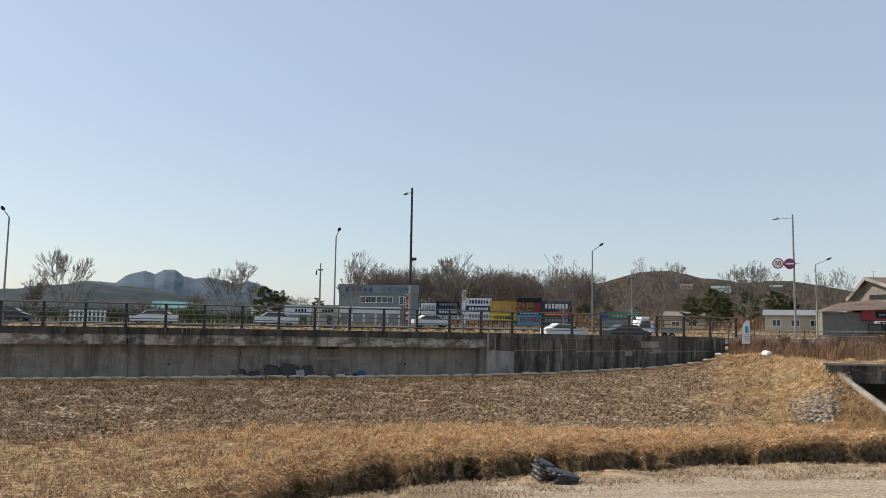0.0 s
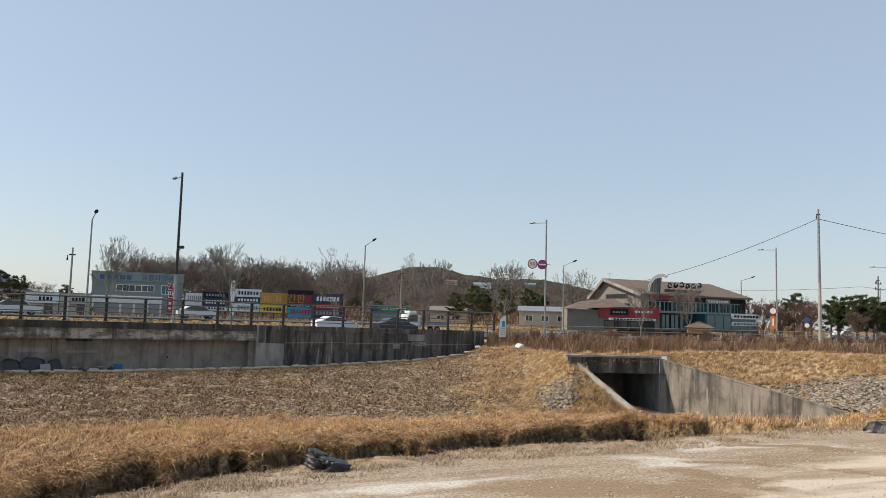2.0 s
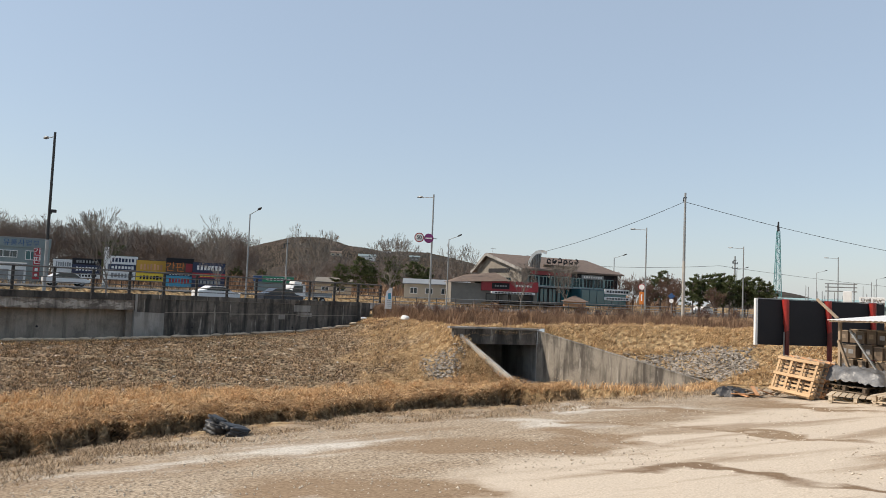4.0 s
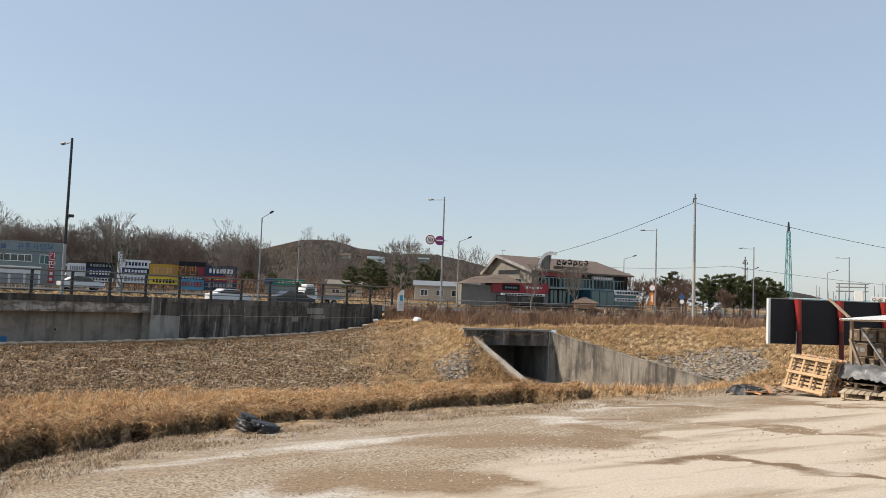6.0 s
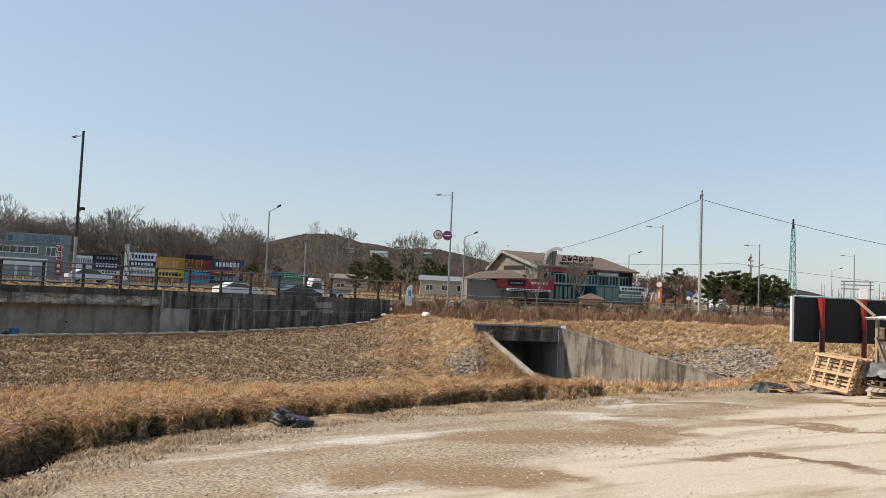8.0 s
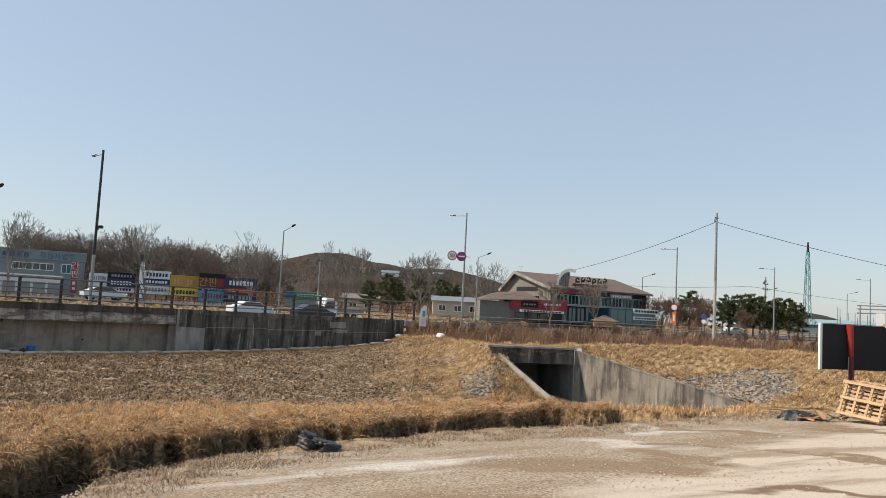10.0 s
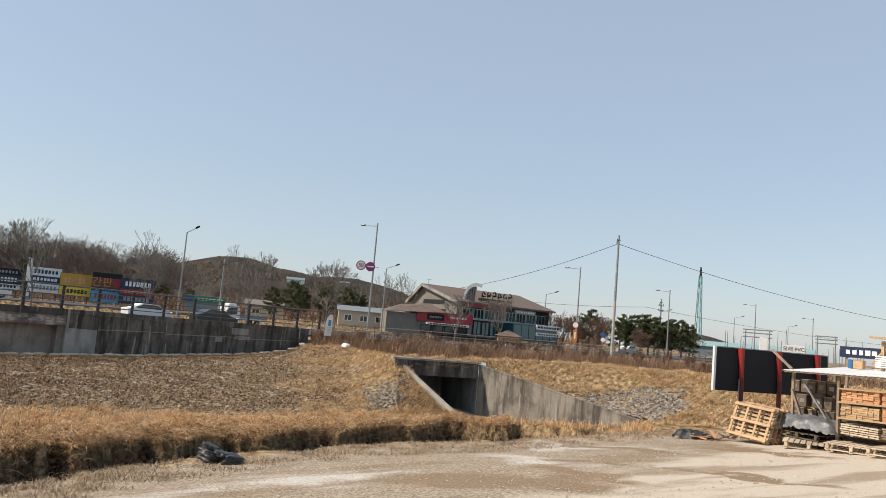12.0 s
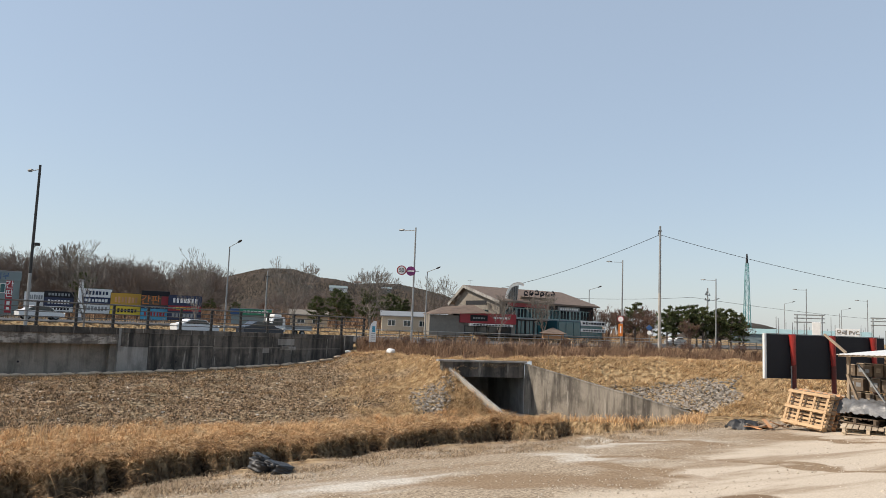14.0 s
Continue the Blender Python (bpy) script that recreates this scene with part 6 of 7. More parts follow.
def clutter():
    # dark cloth and broken boards at the foot of the pallets
    x, y = 11.78, 14.35
    draped_sheet("plastic_sheet", (x, y, gz(x, y) - 0.01), (0.8, 0.45), -62, 0.16, M["tyre"], "dark crumpled plastic sheet on the ground", "plastic sheet", 8, 0.06)
    t = thing("scrap_boards", (0, 0, 0), 0, "broken brown boards thrown on the ground", "timber")
    rng = random.Random(17)
    for i in range(14):
        px, py = 11.9 + rng.uniform(-0.2, 0.35), 13.8 + rng.uniform(-0.35, 0.35)
        a = rng.uniform(0, 3.14)
        ln = rng.uniform(0.25, 0.6)
        z = gz(px, py) + 0.04 + 0.02 * (i % 4)
        plank(t, (px - math.cos(a) * ln / 2, py - math.sin(a) * ln / 2, z), (px + math.cos(a) * ln / 2, py + math.sin(a) * ln / 2, z + rng.uniform(-0.02, 0.14)), 0.07, 0.02, rng.choice(["wood_dark", "wood_red", "wood_old"]))
    # junk along the foot of the bridge wall
    rng = random.Random(9)
    for u, hh, ww in ((13.9, 0.6, 0.8), (15.8, 0.85, 1.2), (16.9, 0.9, 1.6), (18.1, 0.8, 0.9), (14.8, 0.45, 1.0)):
        p = wp(u, -0.3)
        o = draped_sheet("black_sheet", (p[0], p[1], gz(p[0], p[1]) - 0.05), (ww, 0.7), W_TURN + rng.uniform(-8, 8), hh, M["tyre"], "black plastic sheet over junk by the wall", "plastic sheet", u, 0.10)
        tagged(o, group="junk by the wall")
    for i in range(16):
        u = 13.5 + i * 0.5 + rng.uniform(-0.25, 0.25)
        p = wp(u, -0.75 + rng.uniform(-0.25, 0.2))
        z = gz(p[0], p[1]) - 0.03
        k = "sbpbscpbspcbpcbp"[i]
        if k == "s":
            o = thing("plywood_sheet", (p[0], p[1], z), W_TURN + rng.uniform(-25, 25), "grey sheet leaning on the junk heap", "sheet", "junk by the wall")
            lean = Matrix.Rotation(radians(-16), 4, "X") @ Matrix.Rotation(radians(rng.uniform(-14, 14)), 4, "Y")
            part("sheet", box((0, 0.1, 0.35), (rng.uniform(0.3, 0.6), 0.04, rng.uniform(0.55, 0.85)), 0.01, tilt=lean), M[rng.choice(["tarp", "wood_dark", "wood_dark"])], o)
        elif k == "c":
            o = thing("plastic_crate", (p[0], p[1], z), W_TURN + rng.uniform(-20, 20), "faded teal plastic crate by the bridge wall", "crate", "junk by the wall")
            part("body", box((0, 0, 0.14), (0.5, 0.35, 0.26), 0.02), M["pale_teal"], o)
            part("rim", box((0, 0, 0.29), (0.54, 0.4, 0.04), 0.01), M["white"], o)
        elif k == "b":
            o = thing("carton", (p[0], p[1], z), W_TURN + rng.uniform(-25, 25), "dirty grey carton dumped by the wall", "carton", "junk by the wall")
            h = rng.uniform(0.22, 0.5)
            part("body", box((0, 0, h / 2), (rng.uniform(0.3, 0.5), 0.35, h), 0.015), M[rng.choice(["metal_grey", "wood_dark", "tarp"])], o)
            part("flap", box((0, -0.05, h + 0.02), (0.3, 0.2, 0.015), tilt=Matrix.Rotation(radians(14), 4, "X")), M["tarp"], o)
        else:
            o = thing("sack", (p[0], p[1], z), rng.uniform(0, 90), "dark sack slumped by the bridge wall", "sack", "junk by the wall")
            bm = bmesh.new()
            bmesh.ops.create_icosphere(bm, subdivisions=3, radius=rng.uniform(0.2, 0.34))
            for v in bm.verts:
                v.co = v.co * (1 + 0.35 * noise.noise(v.co * 5 + Vector((i, 0, 0))))
                v.co.z = max(v.co.z * 0.85 + 0.16, 0)
            part("body", bm, M["tyre"], o)
            part("knot", rod((0, 0, 0.3), (0.03, 0, 0.46), 0.05, 0.02, 6), M["tyre"], o)
    p = wp(21.6, -0.6)
    o = thing("bucket", (p[0], p[1], gz(p[0], p[1])), 0, "blue plastic bucket by the bridge wall", "bucket", "junk by the wall")
    part("body", rod((0, 0, 0), (0, 0, 0.5), 0.2, 0.26, 14), M["crate_blue"], o)
    part("rim", rod((0, 0, 0.5), (0, 0, 0.54), 0.28, 0.28, 14), M["crate_blue"], o)
    # half-buried sacks of earth along the foot of the wall
    M["sack_tan"] = mat("sun-bleached sacking", (0.55, 0.44, 0.32, 1), (0.38, 0.29, 0.20, 1), 0.9, 2.5, 30, 0.3)
    for i in range(66):
        u = 0.5 + i * 0.72 + rng.uniform(-0.2, 0.2)
        p = wp(u, -1.4 + rng.uniform(-0.1, 0.1))
        o = thing("sandbag", (p[0], p[1], gz(p[0], p[1]) + 0.09 + rng.uniform(-0.03, 0.02)), W_TURN + rng.uniform(-10, 10), "faded tan sandbag half buried at the wall foot", "sandbag", "sandbags along the wall")
        bm = bmesh.new()
        bmesh.ops.create_icosphere(bm, subdivisions=2, radius=0.5)
        for v in bm.verts:
            v.co = v.co * (1 + 0.18 * noise.noise(v.co * 3 + Vector((i * 2.0, 0, 0))))
        bm.transform(Matrix.Diagonal((0.82, 0.45, 0.24, 1)))
        for f in bm.faces:
            f.smooth = True
        part("bag", bm, M["sack_tan"], o)
        part("tied_end", rod((0.33, 0, 0.0), (0.43, 0, 0.02), 0.05, 0.09, 7), M["sack_tan"], o)
    p = wp(13.7, -0.1)
    s = thing("stick", (0, 0, 0), 0, "thin dark pole leaning on the bridge wall", "pole")
    part("shaft", rod((p[0], p[1], gz(p[0], p[1])), (p[0] + 0.15, p[1] + 0.2, 0.2), 0.03, n=6), M["wood_dark"], s)
    # rubbish on the bank by the wall's end
    for x, y, s, m, label in ((17.2, 60.2, 0.5, "white", "white plastic sack on the bank"), (18.36, 53.7, 0.75, "white", "flat white plastic scrap on the bank"), (20.0, 57.6, 0.45, "wood_red", "rusty can lying on the bank")):
        o = thing("rubbish", (x, y, gz(x, y) + 0.02), 20, label, "rubbish")
        bm = bmesh.new()
        bmesh.ops.create_icosphere(bm, subdivisions=2, radius=s * 0.5)
        for v in bm.verts:
            v.co = v.co * (1 + 0.3 * noise.noise(v.co * 3 + Vector((x, 0, 0))))
            v.co.z = v.co.z * 0.5 + s * 0.18
        part("scrap", bm, M[m], o)


clutter()


# ---- riprap ----
def rock_mesh(seed):
    bm = bmesh.new()
    bmesh.ops.create_icosphere(bm, subdivisions=1, radius=0.5)
    for v in bm.verts:
        v.co = v.co * (0.8 + 0.5 * noise.noise(v.co * 2.2 + Vector((seed * 5.0, 0, 0))))
        v.co.z *= 0.7
    me = bpy.data.meshes.new("rock")
    bm.to_mesh(me)
    bm.free()
    me.materials.append(M["rock"])
    return me


def build_riprap():
    meshes = [rock_mesh(i) for i in range(5)]
    rng = random.Random(33)
    for name, th0, th1, r0, r1, count in (("riprap", 36.8, 45.2, 44.9, 48.1, 300), ("riprap", 22.3, 25.0, 44.6, 47.4, 130)):
        t = tagged(new(name), "loose grey riprap stones on the bank", "stones", kind="structure")
        k = 0
        while k < count:
            th, r = rng.uniform(th0, th1), rng.uniform(r0, r1)
            if th0 > 30 and r < 44.5 + 2.0 * abs((th - 42.0) / 4):
                continue
            x, y, _ = polar(th, r)
            if bool(in_channel(np.array([x]), np.array([y]))[0]):
                continue
            s = rng.uniform(0.10, 0.26)
            ob = new("rock", rng.choice(meshes))
            ob.parent = t
            ob.matrix_local = Matrix.Translation((x, y, gz(x, y) + s * 0.12)) @ Euler((rng.uniform(-0.4, 0.4), rng.uniform(-0.4, 0.4), rng.uniform(0, 6.3))).to_matrix().to_4x4() @ Matrix.Diagonal((s * rng.uniform(0.8, 1.5), s, s, 1))
            k += 1


build_riprap()


# ---- grass, weeds and litter ----
NPR = np.random.RandomState(4)
M["edge_straw"] = island_mat("dusty straw and debris", (0.12, 0.08, 0.05, 1), (0.66, 0.50, 0.33, 1), 0.85)
M["tangle"] = island_mat("tangled dead stems", (0.06, 0.031, 0.015, 1), (0.62, 0.38, 0.19, 1), 0.85)
M["root"] = island_mat("dead roots and straw", (0.035, 0.02, 0.011, 1), (0.42, 0.23, 0.10, 1), 0.85)


def blade_mesh(name, x, y, z, height, width, lean, material, label, category, droop=0.35, tuft=0.0):
    """Curved blades, each a quad and a tip, joined into one mesh."""
    n = len(x)
    head = NPR.uniform(0, 2 * np.pi, n)
    if tuft:
        # neighbours share a tuft: they lean out of its middle and lie over one way
        cx, cy = np.round(x / tuft) * tuft, np.round(y / tuft) * tuft
        head = np.arctan2(y - cy - tuft * 0.35, x - cx + tuft * 0.1) + NPR.normal(0, 0.45, n)
        height = height * (0.65 + 0.7 * np.mod(np.sin(cx * 12.9 + cy * 78.2) * 43758.5, 1.0))
    lx, ly = np.cos(head) * lean * height, np.sin(head) * lean * height
    side = NPR.uniform(0, 2 * np.pi, n)
    sx, sy = np.cos(side) * width / 2, np.sin(side) * width / 2
    up = np.sqrt(np.maximum(1 - np.minimum(lean, 0.98) ** 2, 0.03))
    P = np.zeros((n, 5, 3))
    P[:, 0] = np.stack([x - sx, y - sy, z - 0.03], 1)
    P[:, 1] = np.stack([x + sx, y + sy, z - 0.03], 1)
    mx, my, mz = x + lx * 0.4, y + ly * 0.4, z + height * up * 0.62
    P[:, 2] = np.stack([mx + sx * 0.75, my + sy * 0.75, mz], 1)
    P[:, 3] = np.stack([mx - sx * 0.75, my - sy * 0.75, mz], 1)
    P[:, 4] = np.stack([x + lx, y + ly, z + height * up * (1 - droop * lean)], 1)
    base = np.arange(n)[:, None] * 5
    quads = (base + np.array([0, 1, 2, 3])).tolist()
    tris = (base + np.array([3, 2, 4])).tolist()
    me = bpy.data.meshes.new(name)
    me.from_pydata(P.reshape(-1, 3).tolist(), [], quads + tris)
    me.materials.append(material)
    return tagged(new(name, me), label, category, kind="stuff")


def scatter(n, th0, th1, lo, hi, bias=1.0, clump=0.0, scale=0.5):
    """Random places between two curves of distance, thinned into clumps."""
    th = NPR.uniform(th0, th1, n)
    k = NPR.uniform(0, 1, n) ** bias
    r = lo(th) + (hi(th) - lo(th)) * k
    x, y = C0.x + r * np.sin(np.radians(th)), C0.y + r * np.cos(np.radians(th))
    keep = ~in_channel(x, y)
    if clump:
        nz = np.array([noise.noise((a * scale, b * scale, 3)) for a, b in zip(x, y)])
        keep &= nz > clump - 0.5 + NPR.uniform(-0.25, 0.25, n)
    return x[keep], y[keep], th[keep], r[keep]


def lumps(x, y):
    """Uneven height of the matted tufts."""
    return np.array([0.42 * max(0.0, noise.noise((a * 1.15, b * 1.15, 5))) + 0.1 * noise.noise((a * 3.1, b * 3.1, 8)) for a, b in zip(x, y)])


def build_grass():
    U = NPR.uniform
    # tall dry grass on the bench above the gully, thickest along its lip
    x, y, th, r = scatter(125000, -36, 33, lambda t: gully_edge(t) - 0.05, lambda t: slope_foot(t) + 0.7, 0.8, 0.42, 1.15)
    keep = U(0, 1, len(x)) < 0.22 + 0.78 * smooth(-21, -7, th + 6 * np.sin(r * 0.9))
    x, y, th, r = x[keep], y[keep], th[keep], r[keep]
    blade_mesh("dry_grass", x, y, ground_z(x, y) + lumps(x, y), U(0.16, 0.56, len(x)), U(0.010, 0.028, len(x)), U(0.45, 1.0, len(x)) ** 0.7, M["straw"], "tall matted golden dry grass along the gully", "grass", 0.75, 0.62)
    x, y, th, r = scatter(26000, -36, -6, lambda t: gully_edge(t) - 0.05, lambda t: slope_foot(t) + 0.4, 1.0, 0.36, 0.8)
    blade_mesh("brown_weeds", x, y, ground_z(x, y) + 0.7 * lumps(x, y), U(0.12, 0.42, len(x)), U(0.012, 0.03, len(x)), U(0.5, 1.0, len(x)), M["scrub"], "flattened brown dead weeds on the bench", "weeds", 0.75, 0.6)
    # overhanging fringe on the gully bank
    x, y, th, r = scatter(7000, -36, 31, lambda t: gully_edge(t) - 0.12, lambda t: gully_edge(t) + 0.35, 1.0, 0.3, 0.9)
    blade_mesh("gully_grass", x, y, ground_z(x, y), U(0.2, 0.5, len(x)), U(0.02, 0.04, len(x)), U(0.85, 1.0, len(x)), M["straw"], "dry grass hanging over the gully bank", "grass", 1.5)
    x, y, th, r = scatter(6000, -36, 31, lambda t: gully_edge(t) - 0.42, lambda t: gully_edge(t) - 0.02, 1.0, 0.34, 2.3)
    blade_mesh("roots", x, y, ground_z(x, y) + 0.05, U(0.12, 0.42, len(x)), U(0.01, 0.026, len(x)), U(0.6, 1.0, len(x)), M["root"], "dead roots and stems trailing down the gully bank", "roots", 2.2)
    # fallen stems tangled over the tufts
    x, y, th, r = scatter(15000, -36, 33, lambda t: gully_edge(t) - 0.12, lambda t: gully_edge(t) + 3.2, 1.6, 0.42, 1.2)
    blade_mesh("fallen_stems", x, y, ground_z(x, y) + lumps(x, y) + U(0.0, 0.2, len(x)), U(0.3, 0.7, len(x)), U(0.012, 0.03, len(x)), U(0.9, 1.0, len(x)), M["root"], "fallen brown stems tangled over the dry grass", "stems", 0.9)
    # looping stems that hang over the bank
    x, y, th, r = scatter(11000, -36, 31, lambda t: gully_edge(t) - 0.3, lambda t: gully_edge(t) + 0.7, 1.0, 0.45, 1.6)
    tangle("hanging_stems", x, y, ground_z(x, y) + U(0.0, 0.25, len(x)), U(0.3, 0.85, len(x)), U(0.012, 0.026, len(x)), U(0.9, 2.2, len(x)), M["tangle"], "tangled dead stems hanging over the gully bank", "stems")
    x, y, th, r = scatter(12000, -36, 33, lambda t: gully_edge(t), lambda t: slope_foot(t), 1.3, 0.42, 1.0)
    tangle("loose_stems", x, y, ground_z(x, y) + lumps(x, y) + 0.08, U(0.3, 0.9, len(x)), U(0.008, 0.018, len(x)), U(0.6, 1.4, len(x)), M["straw_pale"], "pale limp stems lying over the dry grass", "stems")
    # feathery reeds standing above the bench
    x, y, th, r = scatter(1100, -22, 24, lambda t: slope_foot(t) - 3.0, lambda t: slope_foot(t) + 0.3, 1.0, 0.55, 0.3)
    blade_mesh("reeds", x, y, ground_z(x, y), U(0.5, 1.0, len(x)), U(0.012, 0.024, len(x)), U(0.15, 0.65, len(x)), M["straw_pale"], "pale feathery reeds above the dry grass", "reeds")
    # straw on the bank round the culvert
    x, y, th, r = scatter(110000, 17.5, 58, lambda t: slope_foot(t) - 0.6, lambda t: crest_r(t) + 1.5, 1.0, 0.3, 0.45)
    bare = ((th > 36.8) & (th < 45.2) & (r > 44.9) & (r < 48.1) & (r > 44.5 + 2.0 * np.abs((th - 42.0) / 4))) | ((th > 22.0) & (th < 25.2) & (r > 44.6) & (r < 47.8))
    clear = ~bare | (U(0, 1, len(x)) < np.where(th < 30, 0.5, 0.15))
    x, y, th, r = x[clear], y[clear], th[clear], r[clear]
    blade_mesh("bank_grass", x, y, ground_z(x, y) + 0.7 * lumps(x, y), U(0.1, 0.4, len(x)), U(0.012, 0.032, len(x)), U(0.7, 1.0, len(x)), M["straw_pale"], "pale straw lying on the bank by the culvert", "grass", 0.5, 0.7)
    # in front of the long wing wall and in the channel
    th = U(28.5, 43, 7000)
    r = U(39.5, 44.6, 7000)
    x, y = C0.x + r * np.sin(np.radians(th)), C0.y + r * np.cos(np.radians(th))
    blade_mesh("channel_grass", x, y, np.minimum(ground_z(x, y), -2.3), U(0.2, 0.6, 7000), U(0.015, 0.035, 7000), U(0.3, 0.95, 7000), M["straw"], "dry grass standing in front of the culvert", "grass")
    # sparse litter and tufts on the bare bank
    x, y, th, r = scatter(105000, -36, 21, lambda t: slope_foot(t) - 0.2, lambda t: crest_r(t) - 0.3, 0.9, 0.42, 0.9)
    blade_mesh("litter", x, y, ground_z(x, y) + 0.6 * lumps(x, y), U(0.10, 0.30, len(x)), U(0.02, 0.06, len(x)), U(0.7, 1.0, len(x)), M["litter"], "brown stems and litter on the earth bank", "litter", 0.5, 0.5)
    x, y, th, r = scatter(30000, -36, 19, lambda t: crest_r(t) - 1.7, lambda t: crest_r(t) + 0.1, 0.8)
    blade_mesh("crest_grass", x, y, ground_z(x, y), U(0.08, 0.24, len(x)), U(0.02, 0.045, len(x)), U(0.7, 1.0, len(x)), M["straw"], "short golden grass at the foot of the wall", "grass")
    # brown weeds along the road's edge
    x, y, th, r = scatter(56000, 18.2, 58, lambda t: crest_r(t) + 1.0, lambda t: crest_r(t) + 9.5, 0.9, 0.33, 0.35)
    k = smooth(0, 2.5, r - crest_r(th) - 1.0)
    blade_mesh("dead_weeds", x, y, ground_z(x, y), U(0.5, 1.25, len(x)) * (0.55 + 0.45 * k), U(0.012, 0.035, len(x)), U(0.15, 0.9, len(x)), M["scrub"], "brown dead weeds and stems beside the road", "weeds", 0.5, 0.8)
    # straw on the yard's lip
    x, y, th, r = scatter(90000, -36, 50, lambda t: yard_edge(t) - 2.4, lambda t: yard_edge(t) + 0.35, 0.6, 0.45, 1.6)
    blade_mesh("edge_grass", x, y, ground_z(x, y), U(0.04, 0.18, len(x)), U(0.005, 0.014, len(x)), U(0.8, 1.0, len(x)), M["edge_straw"], "short dry straw and debris along the yard edge", "grass", 0.4)
    # behind the road
    x, y, th, r = scatter(9000, -36, 40, lambda t: wall_r(t) * 0 + 96, lambda t: wall_r(t) * 0 + 128, 1.0, 0.4, 0.2)
    blade_mesh("verge_grass", x, y, ground_z(x, y), U(0.3, 0.9, len(x)), U(0.04, 0.09, len(x)), U(0.1, 0.7, len(x)), M["litter"], "brown grass across the road", "grass")


def tangle(name, x, y, z, length, width, drop, material, label, category):
    """Long limp stems that arch out of the bank and hang down in loops."""
    n, k = len(x), 6
    head = NPR.uniform(0, 2 * np.pi, n)
    bend = NPR.uniform(-2.6, 2.6, n)
    up = NPR.uniform(0.1, 0.75, n)
    px, py, pz = x.copy(), y.copy(), z.copy()
    side = NPR.uniform(0, np.pi, n)
    rows = []
    for i in range(k):
        f = i / (k - 1)
        w = width * (1 - 0.6 * f) / 2
        rows += [np.stack([px - np.cos(side) * w, py - np.sin(side) * w, pz - w * 0.7], 1), np.stack([px + np.cos(side) * w, py + np.sin(side) * w, pz + w * 0.7], 1)]
        h = head + bend * f
        px, py, pz = px + np.cos(h) * length / k, py + np.sin(h) * length / k, pz + (up - drop * f) * length / k
    P = np.stack(rows, 1)
    f = np.array([[2 * i, 2 * i + 1, 2 * i + 3, 2 * i + 2] for i in range(k - 1)])
    F = (np.arange(n)[:, None, None] * 2 * k + f[None]).reshape(-1, 4)
    me = bpy.data.meshes.new(name)
    me.from_pydata(P.reshape(-1, 3).tolist(), [], F.tolist())
    me.materials.append(material)
    return tagged(new(name, me), label, category, kind="stuff")


def stones(name, x, y, size, material, label, z=None, category="stones"):
    """Small octahedral stones joined into one mesh."""
    n = len(x)
    z = ground_z(x, y) if z is None else z
    o = np.array([[1, 0, 0], [0, 1, 0], [-1, 0, 0], [0, -1, 0], [0, 0, 0.7], [0, 0, -0.7]])
    P = o[None] * size[:, None, None] * NPR.uniform(0.6, 1.2, (n, 6, 1))
    P += np.stack([x, y, z + size * 0.2], 1)[:, None]
    f = np.array([[0, 1, 4], [1, 2, 4], [2, 3, 4], [3, 0, 4], [1, 0, 5], [2, 1, 5], [3, 2, 5], [0, 3, 5]])
    F = (np.arange(n)[:, None, None] * 6 + f[None]).reshape(-1, 3)
    me = bpy.data.meshes.new(name)
    me.from_pydata(P.reshape(-1, 3).tolist(), [], F.tolist())
    me.materials.append(material)
    return tagged(new(name, me), label, category, kind="stuff")


build_grass()
M["chips"] = island_mat("grey broken stone", (0.09, 0.075, 0.06, 1), (0.44, 0.385, 0.32, 1), 0.9)
M["pebble_pale"] = island_mat("pale field stones", (0.42, 0.38, 0.32, 1), (0.75, 0.70, 0.62, 1), 0.85)
M["clod"] = island_mat("dry earth clods", (0.08, 0.052, 0.033, 1), (0.46, 0.325, 0.205, 1), 0.95)
x, y, th, r = scatter(26000, -36, 20, slope_foot, lambda t: crest_r(t) - 0.4, 1.0, 0.35, 0.8)
stones("clods", x, y, NPR.uniform(0.03, 0.11, len(x)), M["clod"], "dry brown clods of earth on the bank", category="earth")
x, y, th, r = scatter(700, -36, 20, slope_foot, lambda t: crest_r(t) - 0.5)
stones("scattered_stones", x, y, NPR.uniform(0.03, 0.095, len(x)), M["pebble_pale"], "pale stones scattered on the earth bank")
for th0, th1, r0, r1, tip, n in ((36.4, 45.6, 44.5, 48.3, 42.0, 4200), (22.0, 25.3, 44.4, 47.8, 0, 800)):
    th, r = NPR.uniform(th0, th1, n), NPR.uniform(r0, r1, n)
    x, y = C0.x + r * np.sin(np.radians(th)), C0.y + r * np.cos(np.radians(th))
    keep = ~in_channel(x, y) & ((r > 44.4 + 2.0 * np.abs((th - tip) / 4)) | (tip == 0))
    inset = np.minimum(np.minimum(th - th0, th1 - th) * 0.8, np.minimum(r - r0, r1 - r))
    patchy = np.array([noise.noise((a * 0.8, b * 0.8, 4)) for a, b in zip(x, y)])
    keep &= inset + 1.6 * patchy > NPR.uniform(-0.1, 0.9, n)
    x, y = x[keep], y[keep]
    stones("riprap_chips", x, y, NPR.uniform(0.04, 0.13, len(x)), M["chips"], "small grey broken stones between the riprap")
x, y, th, r = scatter(22000, -34, 60, lambda t: yard_edge(t) * 0.35, yard_edge, 0.7, 0.42, 0.5)
stones("gravel", x, y, NPR.uniform(0.006, 0.024, len(x)) * NPR.uniform(0.35, 1, len(x)), M["pebble"], "loose pale gravel on the yard")
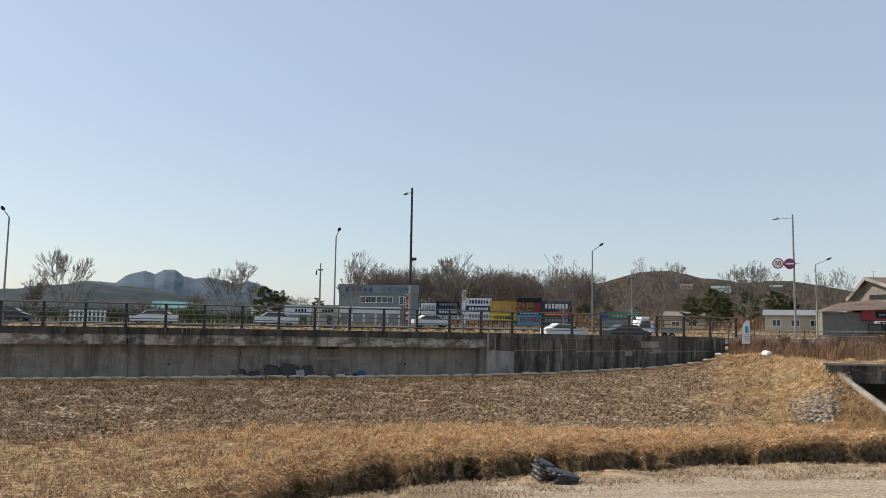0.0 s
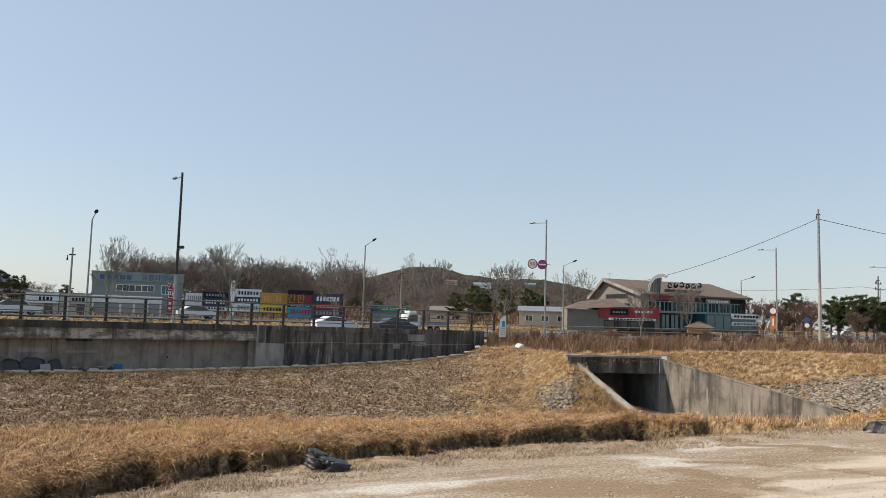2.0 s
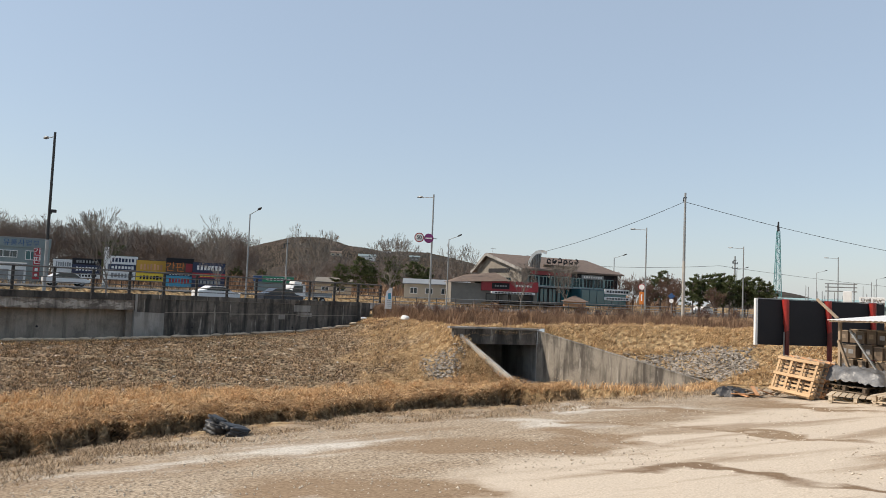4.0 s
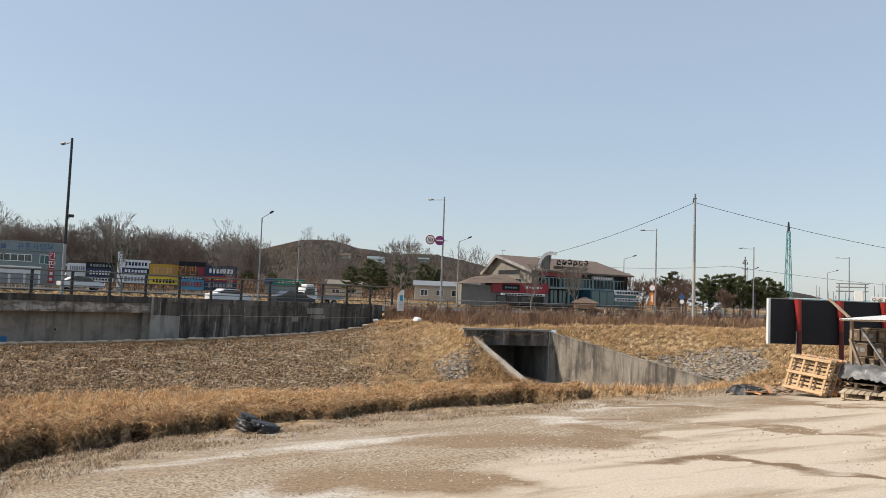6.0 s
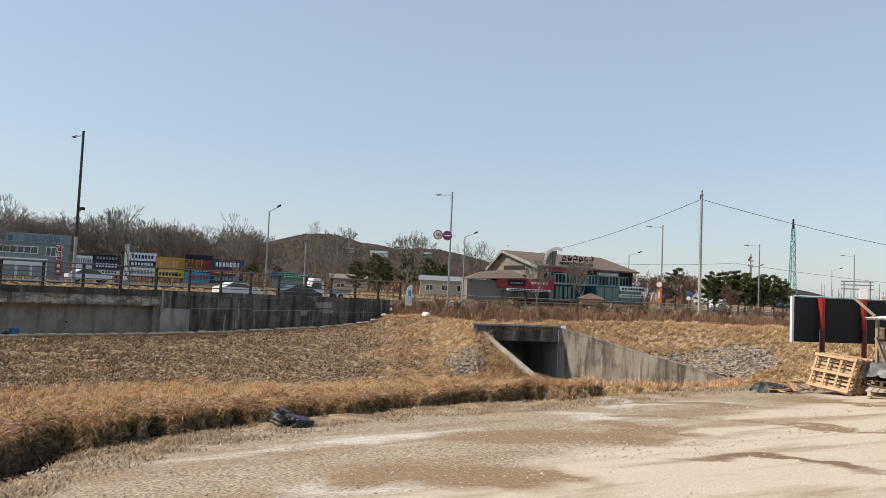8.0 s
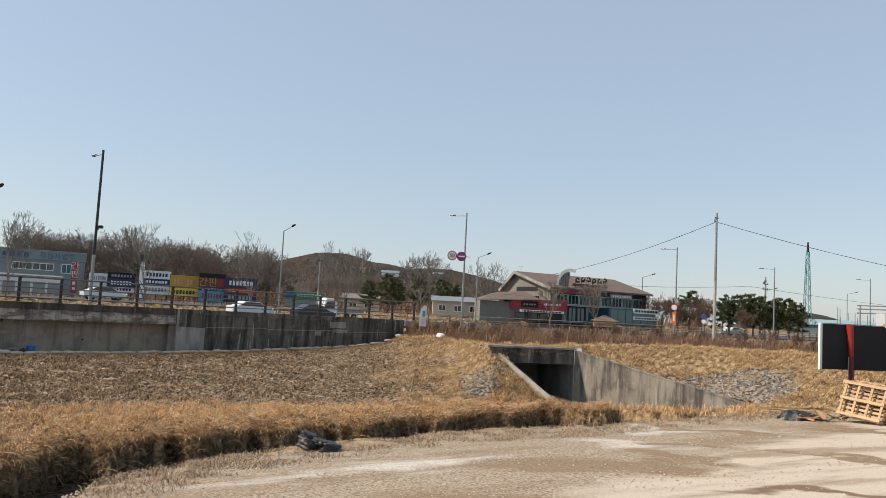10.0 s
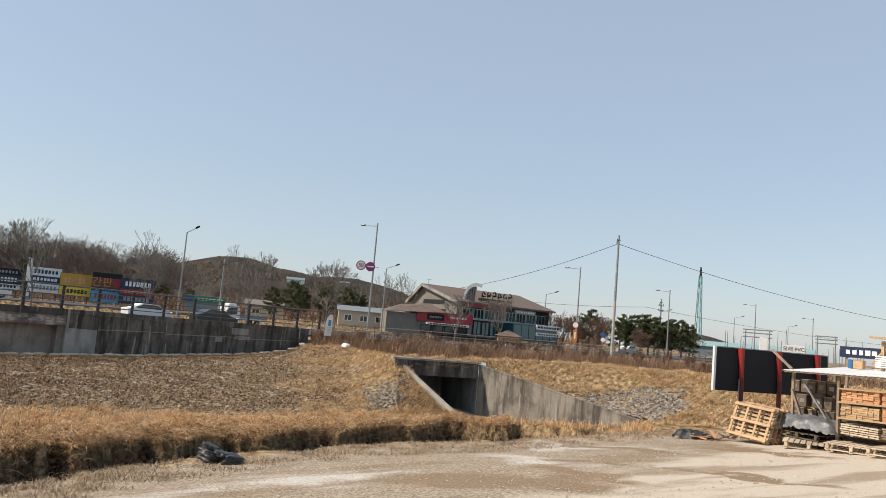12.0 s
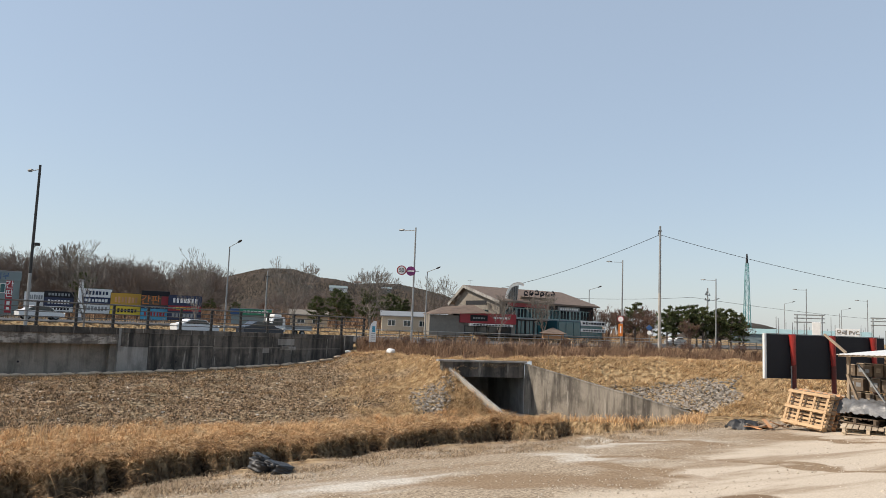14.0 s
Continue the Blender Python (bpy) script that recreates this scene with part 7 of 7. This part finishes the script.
x, y, th, r = scatter(2600, -34, 60, lambda t: yard_edge(t) - 2.2, lambda t: yard_edge(t) + 0.1, 0.7, 0.4, 0.8)
stones("edge_stones", x, y, NPR.uniform(0.008, 0.03, len(x)), M["pebble"], "pale stones along the yard edge")


# ---- treetops on the hills, hedges across the road ----
def hill_woods(name, th, heights, r0, depth, n, h0, h1, material, label):
    t = NPR.uniform(th[0], th[-1], n)
    k = NPR.uniform(0.05, 1, n)
    r = r0 + depth * k
    z = np.interp(t, th, heights) * np.sin(k * np.pi / 2) - 1.0
    x, y = C0.x + r * np.sin(np.radians(t)), C0.y + r * np.cos(np.radians(t))
    hh = NPR.uniform(h0, h1, n)
    stones(name, x, y, hh, material, label, z, "woods")


hill_woods("hill_woods", HILL_TH, HILL_H, 330, 270, 40000, 0.8, 2.0, M["hill_twigs"], "leafless woods on the hill")
x, y, th, r = scatter(16000, -36, -10, lambda t: t * 0 + 108, lambda t: t * 0 + 125, 1.0, 0.4, 0.12)
blade_mesh("hedge", x, y, ground_z(x, y), NPR.uniform(0.6, 2.4, len(x)), NPR.uniform(0.08, 0.2, len(x)), NPR.uniform(0.1, 0.7, len(x)), M["needles"], "dark olive shrubs across the road", "hedge", 0.35, 1.6)
x, y, th, r = scatter(22000, -8, 40, lambda t: t * 0 + 132, lambda t: t * 0 + 165, 1.0, 0.4, 0.1)
blade_mesh("undergrowth", x, y, ground_z(x, y), NPR.uniform(0.8, 3.2, len(x)), NPR.uniform(0.08, 0.22, len(x)), NPR.uniform(0.1, 0.6, len(x)), M["scrub"], "brown undergrowth below the woodland", "shrubs", 0.35, 2.0)


# bushes among the weeds
for i in range(26):
    th = 19.0 + i * 1.45 + rng.uniform(-0.5, 0.5)
    px, py, _ = polar(th, float(crest_r(th)) + rng.uniform(2.0, 7.5))
    sc = rng.uniform(0.13, 0.26)
    red[i % 2].scale = (sc, sc, sc)
    ob = copy_thing(red[i % 2], Matrix.Translation((px, py, gz(px, py) - 0.05)) @ Matrix.Rotation(i * 1.7, 4, "Z"))
    tagged(ob, "low leafless brown bush among the weeds", "bush", "roadside bushes")
    ob.name = "bush"
red[0].scale, red[1].scale = (1.05, 1.05, 1.05), (1.0, 1.0, 1.0)
